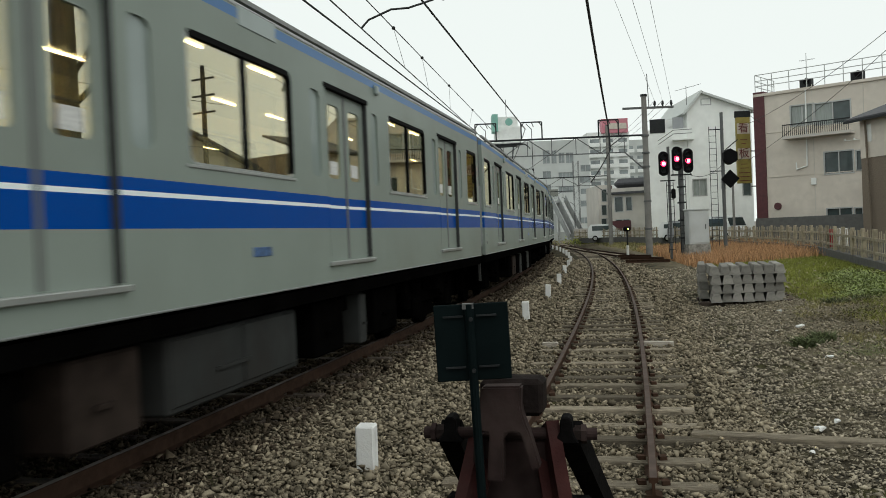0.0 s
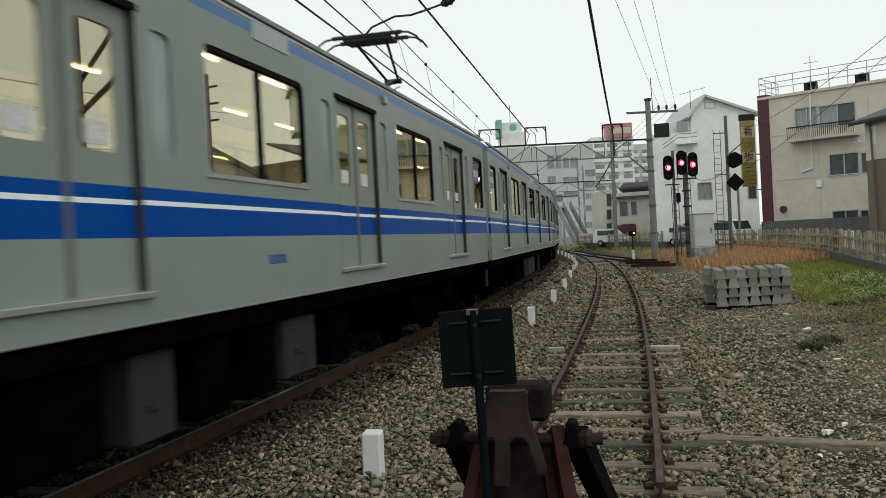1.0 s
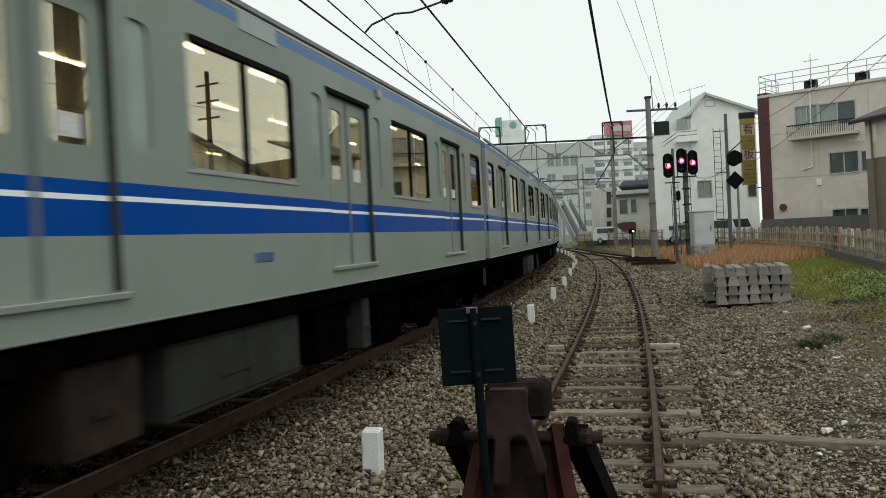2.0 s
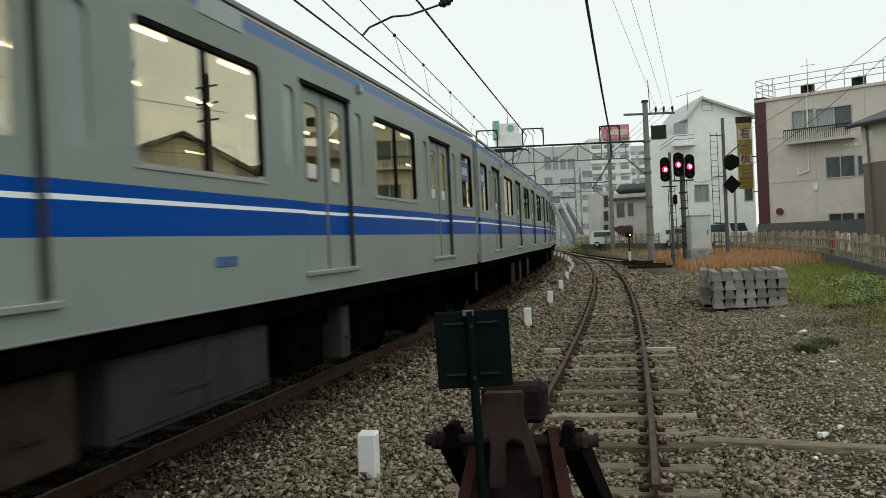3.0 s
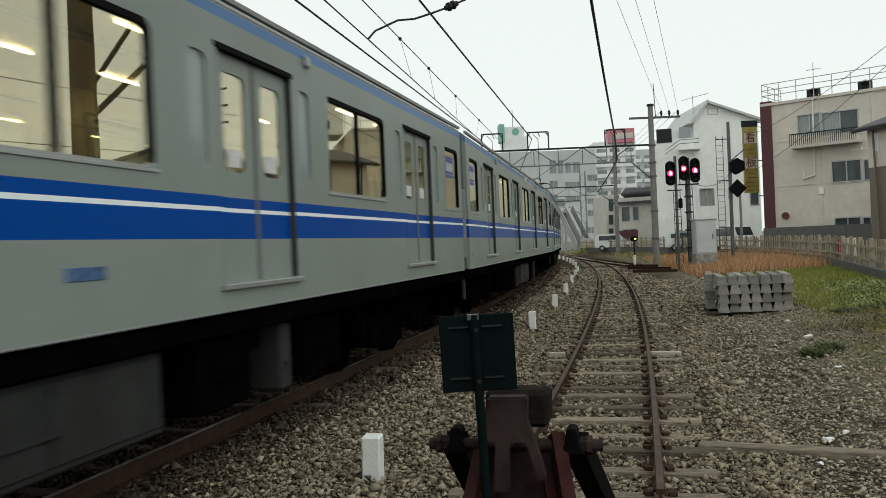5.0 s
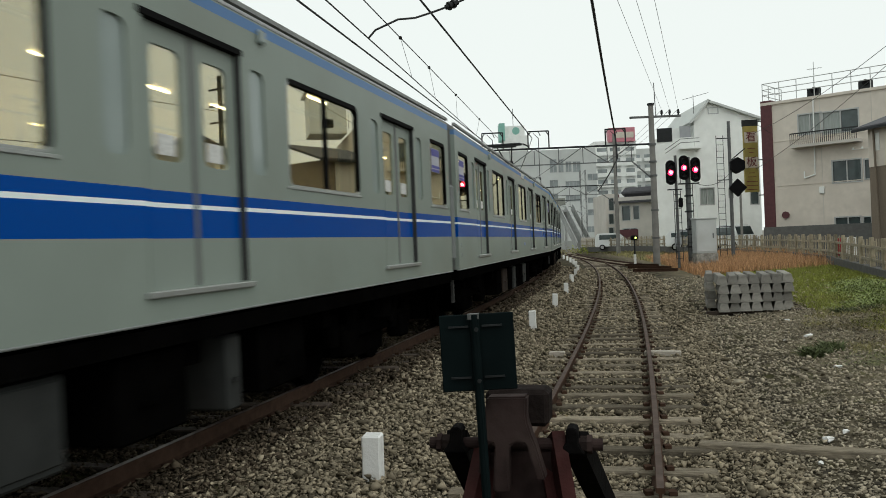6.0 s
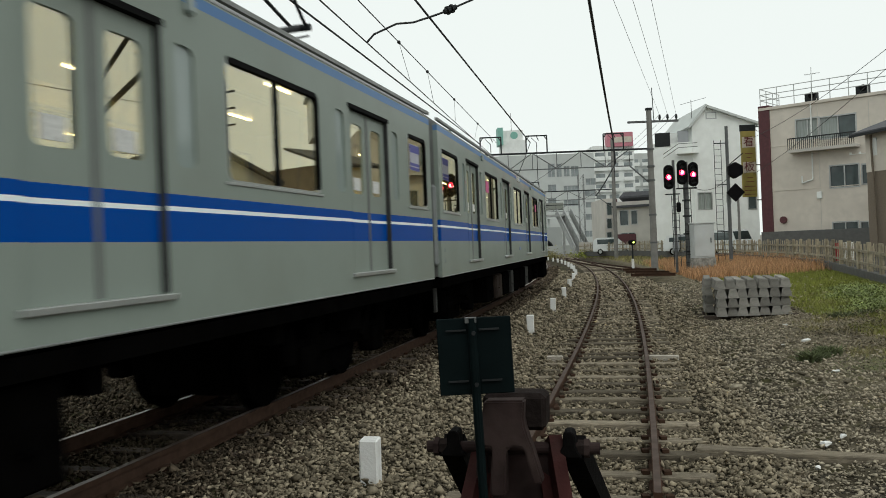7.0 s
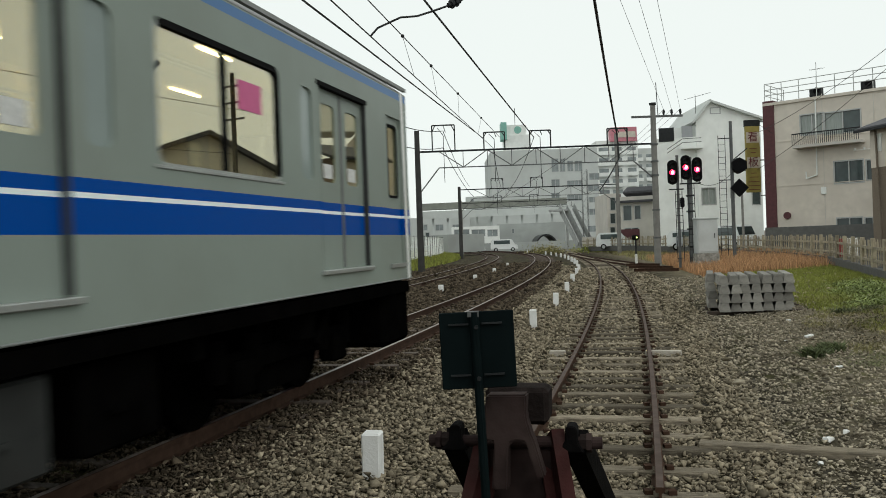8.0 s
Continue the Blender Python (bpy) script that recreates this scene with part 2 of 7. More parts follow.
def tube(bm, pts, r, sides=6):
    """A round wire along points, in one piece."""
    pts = [Vector(p) for p in pts]
    rings = []
    for i, p in enumerate(pts):
        d = (pts[min(i + 1, len(pts) - 1)] - pts[max(i - 1, 0)]).normalized()
        u = d.cross(Vector((0, 0, 1)))
        u = u.normalized() if u.length > 1e-3 else Vector((1, 0, 0))
        v = d.cross(u)
        rings.append([bm.verts.new(p + (u * math.cos(2 * math.pi * k / sides) + v * math.sin(2 * math.pi * k / sides)) * r) for k in range(sides)])
    for a, b in zip(rings, rings[1:]):
        for k in range(sides):
            j = (k + 1) % sides
            bm.faces.new((a[k], a[j], b[j], b[k]))
    bm.faces.new(rings[0][::-1])
    bm.faces.new(rings[-1])
    bmesh.ops.recalc_face_normals(bm, faces=bm.faces)
    return bm


def sweep(bm, profile, path, closed=True):
    """Sweeps a profile of (side, up) along path rows of (x, y, z, heading from +y towards +x)."""
    rings = []
    for x, y, z, a in path:
        c, s = math.cos(a), math.sin(a)
        rings.append([bm.verts.new((x + u * c, y - u * s, z + w)) for u, w in profile])
    k = len(profile)
    for r0, r1 in zip(rings, rings[1:]):
        for i in range(k if closed else k - 1):
            j = (i + 1) % k
            bm.faces.new((r0[i], r0[j], r1[j], r1[i]))
    if closed:
        bm.faces.new(rings[0][::-1])
        bm.faces.new(rings[-1])
    bmesh.ops.recalc_face_normals(bm, faces=bm.faces)
    return bm


def mesh_from(name, verts, faces, mat, smooth=False):
    """A mesh from numpy arrays of corners and of triangles."""
    me = bpy.data.meshes.new(name)
    me.vertices.add(len(verts))
    me.vertices.foreach_set("co", np.asarray(verts, np.float32).ravel())
    k = faces.shape[1]
    me.loops.add(faces.size)
    me.loops.foreach_set("vertex_index", faces.astype(np.int32).ravel())
    me.polygons.add(len(faces))
    me.polygons.foreach_set("loop_start", np.arange(0, faces.size, k, dtype=np.int32))
    me.update(calc_edges=True)
    me.validate()
    me.materials.append(mat)
    if smooth:
        me.polygons.foreach_set("use_smooth", np.ones(len(faces), bool))
    return new(name, me)


# ---- the plan: centre lines of the tracks ----
def centre_line(x0, h0, bends, s_from=-70.0, s_to=330.0, step=0.5):
    """Rows of (s, x, y, heading) with s = 0 at y = 3; bends: rows of (from s, curvature to the left)."""
    def k(s):
        v = bends[0][1]
        for a, b in bends:
            if s >= a:
                v = b
        return v
    n0, n1 = round(-s_from / step), round(s_to / step)
    fwd, back = [(0.0, x0, 3.0, h0)], []
    for i in range(n1):
        s, x, y, a = fwd[-1]
        a2 = a - k(s) * step
        am = (a + a2) / 2
        fwd.append((s + step, x + math.sin(am) * step, y + math.cos(am) * step, a2))
    cur = fwd[0]
    for i in range(n0):
        s, x, y, a = cur
        a2 = a + k(s) * step
        am = (a + a2) / 2
        cur = (s - step, x - math.sin(am) * step, y - math.cos(am) * step, a2)
        back.append(cur)
    return np.array(back[::-1] + fwd)


MAIN = centre_line(-3.801, 0.25463, ((-99, 0.00226), (72, 0.0040)))
SIDE = centre_line(0.177, 0.2458, ((-99, 0.00191), (60, 0.0022)), s_from=0.8 - 2.0)
Z_MAIN, GAUGE, SPREAD = 0.275, 0.566, 4.37


def on(line, s, off=0.0):
    """Place and heading on a centre line at s, off metres to its right."""
    x, y, a = (float(np.interp(s, line[:, 0], line[:, i])) for i in (1, 2, 3))
    return x + off * math.cos(a), y - off * math.sin(a), a


def offset_of(line, x, y):
    """How far points lie to the right of a centre line."""
    o = np.argsort(line[:, 2])
    xc = np.interp(y, line[o, 2], line[o, 1])
    a = np.interp(y, line[o, 2], line[o, 3])
    return (x - xc) * np.cos(a)


def ground_height(x, y):
    x, y = np.asarray(x, float), np.asarray(y, float)
    m, s = offset_of(MAIN, x, y), offset_of(SIDE, x, y)
    z = np.interp(m, (-60, -16, -10.5, -8.0, -6.9, 1.75, 2.9), (1.0, 0.9, 0.75, 0.16, 0.10, 0.105, -0.13))
    right = np.interp(s, (1.6, 3.0, 6.5, 12.0, 40.0), (-0.13, -0.07, 0.05, 0.30, 0.40))
    z = np.where(m > 2.4, np.maximum(z, np.where(s > 1.6, right, -0.13)), z)
    z = np.where(np.abs(s) < 1.15, z - 0.028, z)
    far = np.clip((y - 120) / 80, 0, 1)
    return z * (1 - far) + 0.15 * far


def uneven_height(x, y):
    return ground_height(x, y) + 0.02 * np.sin(x * 3.1 + y * 1.7) * np.sin(y * 2.3 - x)


# ---- ground ----
def ground_material():
    # Base colour is darkened to paint the shade in gaps between the stones.
    m = material("trackside_ground", (0.040, 0.034, 0.024), 0.95, 0, 0.6, 30, 0.9, 34, spec=0.02)
    n, l = m.node_tree.nodes, m.node_tree.links
    b = n["Principled BSDF"]
    src = b.inputs["Base Color"].links[0].from_socket
    at = n.new("ShaderNodeAttribute")
    at.attribute_name = "cover"
    co = n.new("ShaderNodeTexCoord")

    def mixin(under, fac, color, sc):
        t = n.new("ShaderNodeTexNoise")
        t.inputs["Scale"].default_value = sc
        t.inputs["Detail"].default_value = 8
        l.new(co.outputs["Object"], t.inputs["Vector"])
        a = n.new("ShaderNodeMath")
        a.operation = "MULTIPLY_ADD"
        a.inputs[1].default_value, a.inputs[2].default_value = 1.8, -0.9
        l.new(t.outputs[0], a.inputs[0])
        s = n.new("ShaderNodeMath")
        s.operation = "ADD"
        s.use_clamp = True
        l.new(a.outputs[0], s.inputs[0])
        l.new(fac, s.inputs[1])
        x = n.new("ShaderNodeMix")
        x.data_type = "RGBA"
        l.new(s.outputs[0], x.inputs[0])
        l.new(under, x.inputs[6])
        x.inputs[7].default_value = (*color, 1)
        return x.outputs[2]

    sep = n.new("ShaderNodeSeparateColor")
    l.new(at.outputs["Color"], sep.inputs[0])
    c = mixin(src, sep.outputs[0], (0.205, 0.175, 0.122), 3.0)
    c = mixin(c, sep.outputs[1], (0.115, 0.120, 0.034), 2.2)
    c = mixin(c, sep.outputs[2], (0.075, 0.072, 0.070), 5.0)
    l.new(c, b.inputs["Base Color"])
    return m


def build_ground():
    xs = np.unique(np.concatenate([np.linspace(-1500, -60, 12), np.linspace(-60, -9, 40), np.linspace(-9, 20, 146), np.linspace(20, 70, 50), np.linspace(70, 1500, 12)]))
    ys = np.unique(np.concatenate([np.linspace(-900, -20, 8), np.linspace(-20, 3, 24), np.linspace(3, 45, 200), np.linspace(45, 140, 120), np.linspace(140, 300, 40), np.linspace(300, 2500, 12)]))
    gx, gy = np.meshgrid(xs, ys)
    z = uneven_height(gx, gy)
    nx = len(xs)
    i = np.arange(len(ys) - 1)[:, None] * nx + np.arange(nx - 1)[None]
    faces = np.stack([i, i + 1, i + nx + 1, i + nx], -1).reshape(-1, 4)
    verts = np.stack([gx, gy, z], -1).reshape(-1, 3)
    ob = mesh_from("ground", verts, faces, ground_material(), True)
    s, m = offset_of(SIDE, gx, gy).ravel(), offset_of(MAIN, gx, gy).ravel()
    fx = fence_x(gy).ravel()
    y = gy.ravel()
    dry = np.clip((s - 1.8) / 2.5, 0, 0.75) * (gx.ravel() < fx)
    green = np.clip((s - 4.8) / 2.5, 0, 1) * np.clip((y - 9) / 6, 0, 1) * (gx.ravel() < fx + 0.5)
    green = np.maximum(green, np.clip((-m - 7.6) / 1.5, 0, 1) * (m > -14))
    street = ((gx.ravel() > fx + 0.5) | (m < -14) | (y > 150)).astype(float)
    col = np.stack([dry, green * 0.9, street, np.ones_like(dry)], 1).astype(np.float32)
    at = ob.data.color_attributes.new("cover", "FLOAT_COLOR", "POINT")
    at.data.foreach_set("color", col.ravel())
    tagged(ob, "brown trackside earth with grey crushed stone and grass edges", "ground", kind="structure")


def fence_x(y):
    return np.interp(y, (0, 26.9, 42.4, 57.5, 77, 106, 150), (6.5, 14.4, 19.8, 24.1, 27.2, 30.0, 27.0))


build_ground()


# ---- crushed stone ----
def stone_shapes(count, rng):
    shapes = []
    for _ in range(count):
        bm = bmesh.new()
        for _ in range(6):
            d = rng.normal(size=3)
            d /= np.linalg.norm(d)
            bm.verts.new(d * rng.uniform(0.85, 1.2) * np.array((1.1, rng.uniform(0.6, 0.9), rng.uniform(0.4, 0.7))))
        r = bmesh.ops.convex_hull(bm, input=bm.verts)
        bmesh.ops.delete(bm, geom=list({g for g in r["geom_interior"] if isinstance(g, bmesh.types.BMVert)}), context="VERTS")
        bm.verts.index_update()
        shapes.append((np.array([v.co[:] for v in bm.verts]), np.array([[v.index for v in f.verts] for f in bm.faces])))
        bm.free()
    return shapes


def scatter_stones(name, zones, mat, label, seed):
    rng = np.random.default_rng(seed)
    shapes = stone_shapes(16, rng)
    vs, fs, base = [], [], 0
    for y0, y1, density, size, keep in zones:
        wide = 0.62 * y1 + 1
        n = int(density * 2 * wide * (y1 - y0))
        x, y = rng.uniform(-wide, wide, n), rng.uniform(y0, y1, n)
        ok = (np.abs(x) < 0.60 * y + 0.8) & keep(x, y, rng)
        x, y = x[ok], y[ok]
        z = uneven_height(x, y)
        n = len(x)
        sz = size * rng.lognormal(0, 0.28, n)
        kind = rng.integers(0, len(shapes), n)
        ang = rng.uniform(0, 2 * np.pi, (n, 2))
        for k, (sv, sf) in enumerate(shapes):
            w = np.where(kind == k)[0]
            if not len(w):
                continue
            ca, sa, cb, sb = np.cos(ang[w, 0]), np.sin(ang[w, 0]), np.cos(ang[w, 1] * 0.3 - 0.94), np.sin(ang[w, 1] * 0.3 - 0.94)
            p = sv[None] * sz[w, None, None]
            px = p[..., 0] * ca[:, None] - p[..., 1] * sa[:, None]
            py = p[..., 0] * sa[:, None] + p[..., 1] * ca[:, None]
            pz = p[..., 2]
            py, pz = py * cb[:, None] - pz * sb[:, None], py * sb[:, None] + pz * cb[:, None]
            q = np.stack([px + x[w, None], py + y[w, None], pz + (z[w] + rng.uniform(-0.2, 1.1, len(w)) * sz[w])[:, None]], -1)
            vs.append(q.reshape(-1, 3))
            fs.append((sf[None] + base + (np.arange(len(w)) * len(sv))[:, None, None]).reshape(-1, 3))
            base += len(w) * len(sv)
    ob = mesh_from(name, np.concatenate(vs), np.concatenate(fs), mat)
    return tagged(ob, label, "gravel", kind="stuff")


def bed(x, y, rng):
    m, s = offset_of(MAIN, x, y), offset_of(SIDE, x, y)
    between = np.abs(np.abs(s) - GAUGE) > 0.06
    thin = np.where((np.abs(s) < 1.15), rng.random(len(x)) < 0.8, True)
    inside = ((m > -5.0) & (m < GAUGE - 0.05) & (np.abs(m + GAUGE) > 0.06) & (rng.random(len(x)) < 0.5)) | ((m > GAUGE + 0.08) & (s < 1.7))
    return inside & between & thin


def far_bed(x, y, rng):
    m = offset_of(MAIN, x, y)
    s = offset_of(SIDE, x, y)
    return (m > -7.2) & (s < 1.9) & (np.abs(np.abs(s) - GAUGE) > 0.1) & (np.abs(np.abs(m) - GAUGE) > 0.1) & (np.abs(np.abs(m + SPREAD) - GAUGE) > 0.1)


def rough_bed(x, y, rng):
    s = offset_of(SIDE, x, y)
    return (s > 1.5) & (s < 9.0) & (rng.random(len(x)) < np.interp(s, (1.5, 3.0, 6.0, 9.0), (0.95, 0.75, 0.35, 0.08)))


def beside_main(x, y, rng):
    return bed(x, y, rng) & (offset_of(MAIN, x, y) > 1.35 + rng.normal(0, 0.25, len(x)))


def on_main(x, y, rng):
    return bed(x, y, rng) & (offset_of(MAIN, x, y) <= 1.35 + rng.normal(0, 0.25, len(x)))


def far_beside(x, y, rng):
    return far_bed(x, y, rng) & (offset_of(MAIN, x, y) > 1.35)


def far_main(x, y, rng):
    return far_bed(x, y, rng) & (offset_of(MAIN, x, y) <= 1.35)


scatter_stones("ballast", ((4.2, 9, 1600, 0.0265, beside_main), (9, 16, 950, 0.030, beside_main), (16, 26, 330, 0.042, far_beside), (26, 50, 80, 0.066, far_beside)),
               M_STONE, "grey-brown crushed stone ballast between the tracks", 3)
scatter_stones("main_line_ballast", ((4.2, 9, 1300, 0.0265, on_main), (9, 16, 900, 0.032, on_main), (16, 26, 330, 0.042, far_main), (26, 60, 80, 0.066, far_main)),
               M_BROWNSTONE, "rust-stained brown crushed stone under the main line, darkened for shade", 5)
scatter_stones("loose_stones", ((4.2, 10, 800, 0.021, rough_bed), (10, 20, 360, 0.027, rough_bed), (20, 36, 70, 0.042, rough_bed)),
               M_PALESTONE, "scattered grey stones trodden into brown earth", 4)

# ---- tracks ----
RAIL_PROFILE = ((-0.062, -0.150), (0.062, -0.150), (0.060, -0.138), (0.012, -0.125), (0.010, -0.045), (0.032, -0.036), (0.033, -0.004),
                (0.026, 0.0), (-0.026, 0.0), (-0.033, -0.004), (-0.032, -0.036), (-0.010, -0.045), (-0.012, -0.125), (-0.060, -0.138))


def rail(track, rows, mats=None):
    bm = sweep(bmesh.new(), RAIL_PROFILE, rows)
    for f in bm.faces:
        if f.normal.z > 0.9 and f.calc_center_median().z > rows[0][2] - 0.01:
            f.material_index = 1
    return part("rail", bm, mats or [M_RAIL, M_RAILTOP], track)


def sleeper_mesh(length, w, h):
    bm = bx(-length / 2, length / 2, -w / 2, w / 2, -h, 0, bevel=0.012)
    for v in bm.verts:
        v.co += Vector((0, noise.noise(v.co * 3.0) * 0.01, noise.noise(v.co * 5.0) * 0.006))
    return bm


def build_track(name, label, line, z, off, s0, s1, spacing, sleeper_mat, sleeper_z, seed):
    rng = random.Random(seed)
    t = thing(name, label, "railway track", kind="structure")
    n = int((s1 - s0) / 1.0)
    for side in (-GAUGE, GAUGE):
        rows = []
        for i in range(n + 1):
            x, y, a = on(line, s0 + (s1 - s0) * i / n, off + side)
            rows.append((x, y, z, a))
        rail(t, rows, [M_MAINRAIL, M_POLISHED] if line is MAIN else None)
    first = None
    plates = bmesh.new()
    s, count = s0 + 0.2, 0
    while s < s1 and count < 290:
        x, y, a = on(line, s, off)
        m = pose(x, y, z + sleeper_z + rng.uniform(-0.022, 0.016), 0, 0, -math.degrees(a) + rng.uniform(-1.2, 1.2))
        if first is None:
            first = part("sleeper", sleeper_mesh(2.05, 0.15, 0.14), sleeper_mat, t)
            first.matrix_basis = m
        else:
            again("sleeper", first, t, m)
        if s < 34:
            for side in (-GAUGE, GAUGE):
                for e in (-0.085, 0.085):
                    p = m @ Vector((side + e, 0, 0.012))
                    box(plates, p.x - 0.03, p.x + 0.03, p.y - 0.035, p.y + 0.035, p.z - 0.02, p.z + 0.02)
        s += spacing * rng.uniform(0.93, 1.07)
        count += 1
    tagged(part("rail_spikes", plates, M_RAIL, t), kind="stuff")
    return t


build_track("siding_track", "rusty siding rails on weathered wooden sleepers", SIDE, 0.0, 0.0, 3.1, 130, 0.64, M_WOOD, -0.092, 1)
build_track("main_track", "rusty main line rails curving on brown sleepers", MAIN, Z_MAIN, 0.0, -20, 170, 0.62, M_BROWNWOOD, -0.135, 2)
build_track("far_main_track", "rusty second main line rails on brown sleepers", MAIN, Z_MAIN - 0.03, -SPREAD, 5, 170, 0.66, M_BROWNWOOD, -0.135, 3)


# ---- the train ----
L_CAR, HALF, Z_BOT, Z_EAVE, PITCH = 19.55, 1.371, 1.09, 3.46, 20.0
WALL = 0.07


def car_sides(u_doors):
    """Along the car, from its middle: doors and the windows between them."""
    d = [u - L_CAR / 2 for u in u_doors]
    wins = [((a + b) / 2 - 0.90, (a + b) / 2 + 0.90) for a, b in zip(d, d[1:])]
    return d, wins


def side_map(sign):
    return lambda p, depth: (sign * (HALF - depth), p[0], p[1])


def window(parent, y0, y1, z0, z1, sign, panes):
    """A framed window in a side wall: frame black on its painted shadow side, sill strip, panes."""
    bm = bmesh.new()
    plate(bm, rounded(y0 - 0.004, y1 + 0.004, z0 - 0.004, z1 + 0.012, 0.09), [rounded(y0 + 0.012, y1 - 0.022, z0 + 0.012, z1 - 0.035, 0.08)],
          lambda p, d: (sign * (HALF + 0.004 - d), p[0], p[1]), 0.035)
    # Left and bottom turn steel; top and right stay black as painted shade.
    for f in bm.faces:
        c = f.calc_center_median()
        if c.y < y0 + 0.03 or c.z < z0 + 0.03:
            f.material_index = 1
    w = part("window", bm, [M_RUBBER, M_STEEL], parent)
    bm = bmesh.new()
    step = (y1 - y0) / panes
    for i in range(1, panes):
        yy = y0 + i * step
        box(bm, *sorted((sign * (HALF - 0.005), sign * (HALF - 0.045))), yy - 0.028, yy + 0.028, z0 + 0.02, z1 - 0.03)
    if panes > 1:
        part("mullion", bm, M_RUBBER, w)
    else:
        bm.free()
    for i in range(panes):
        g = part("pane", bx(*sorted((sign * (HALF - 0.020), sign * (HALF - 0.026))), y0 + i * step + 0.02, y0 + (i + 1) * step - 0.02, z0 + 0.015, z1 - 0.03), M_GLASS, w)
        g.visible_shadow = False
    part("sill_strip", bx(*sorted((sign * (HALF + 0.010), sign * (HALF - 0.02))), y0 - 0.03, y1 + 0.03, z0 - 0.03, z0 - 0.005, bevel=0.004), M_STEEL, w)
    return w


def door(parent, yc, sign):
    """A pair of sliding doors, set back in the wall, with its sill."""
    z0, z1 = 1.30, 3.06
    d = part("door", bx(*sorted((sign * (HALF + 0.012), sign * (HALF - 0.06))), yc - 0.68, yc + 0.68, z1, z1 + 0.045), M_RUBBER, parent)
    # One jamb in body paint, the other in a dark colour for its shadow.
    for y0, y1, mat in ((yc - 0.655, yc - 0.64, M_PAINT), (yc + 0.635, yc + 0.657, M_JAMBSHADE)):
        part("door_jamb", bx(*sorted((sign * (HALF + 0.003), sign * (HALF - 0.06))), y0, y1, z0, z1), mat, d)
    for a, b, w0, w1 in ((yc - 0.63, yc - 0.006, yc - 0.50, yc - 0.14), (yc + 0.006, yc + 0.63, yc + 0.14, yc + 0.50)):
        bm = bmesh.new()
        plate(bm, [(a, z0 - 0.02), (b, z0 - 0.02), (b, z1), (a, z1)], [rounded(w0, w1, 2.15, 2.92, 0.07)], lambda p, dd: (sign * (HALF - 0.045 - dd), p[0], p[1]), 0.03)
        bm.normal_update()
        for f in bm.faces:
            if f.normal.x * sign < -0.9:
                f.material_index = 1
        part("door_leaf", bm, [M_PAINT, M_CREAM], d)
        g = part("pane", bx(*sorted((sign * (HALF - 0.058), sign * (HALF - 0.064))), w0 - 0.01, w1 + 0.01, 2.14, 2.93), M_GLASS, d)
        g.visible_shadow = False
    part("door_edge_seal", bx(*sorted((sign * (HALF - 0.038), sign * (HALF - 0.07))), yc - 0.026, yc + 0.026, z0, z1), M_DOOREDGE, d, "grey rubber edge where the door leaves meet")
    for y0 in (yc - 0.44, yc + 0.20):
        part("door_sticker", bx(*sorted((sign * (HALF - 0.052), sign * (HALF - 0.056))), y0, y0 + 0.22, 2.19, 2.33), M_STICKER, d, "small white notice on the door glass")
    part("door_sill", bx(*sorted((sign * (HALF + 0.035), sign * (HALF - 0.05))), yc - 0.70, yc + 0.70, z0 - 0.055, z0 - 0.012, bevel=0.006), M_STEEL, d, "brushed steel door sill")
    return d


def bogie(parent, yc):
    bm = bmesh.new()
    for sx in (-1, 1):
        box(bm, *sorted((sx * 0.92, sx * 1.05)), yc - 1.45, yc + 1.45, 0.46, 0.66, bevel=0.03)
        for yy in (-1.05, 1.05):
            box(bm, *sorted((sx * 0.90, sx * 1.12)), yc + yy - 0.17, yc + yy + 0.17, 0.30, 0.60, bevel=0.03)
            bar(bm, (sx * 1.0, yc + yy - 0.30, 0.45), (sx * 1.0, yc + yy - 0.30, 0.80), 0.09, 10)
            bar(bm, (sx * 1.0, yc + yy + 0.30, 0.45), (sx * 1.0, yc + yy + 0.30, 0.80), 0.09, 10)
        bar(bm, (sx * 1.0, yc, 0.66), (sx * 1.0, yc, 1.02), 0.26, 14)
        bar(bm, (sx * 1.14, yc + 0.3, 0.55), (sx * 1.14, yc + 0.75, 1.0), 0.045, 8)
    box(bm, -0.95, 0.95, yc - 0.55, yc + 0.55, 0.22, 0.86)
    box(bm, -0.45, 0.45, yc - 1.5, yc + 1.5, 0.18, 0.80)
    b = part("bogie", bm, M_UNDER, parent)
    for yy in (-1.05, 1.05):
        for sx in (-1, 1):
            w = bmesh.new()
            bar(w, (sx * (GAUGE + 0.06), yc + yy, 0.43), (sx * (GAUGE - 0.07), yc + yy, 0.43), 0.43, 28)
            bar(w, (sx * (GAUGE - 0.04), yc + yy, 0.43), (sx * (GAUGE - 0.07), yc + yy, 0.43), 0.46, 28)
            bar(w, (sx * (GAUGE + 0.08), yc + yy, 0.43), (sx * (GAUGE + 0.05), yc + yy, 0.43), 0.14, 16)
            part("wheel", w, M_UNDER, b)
    return b


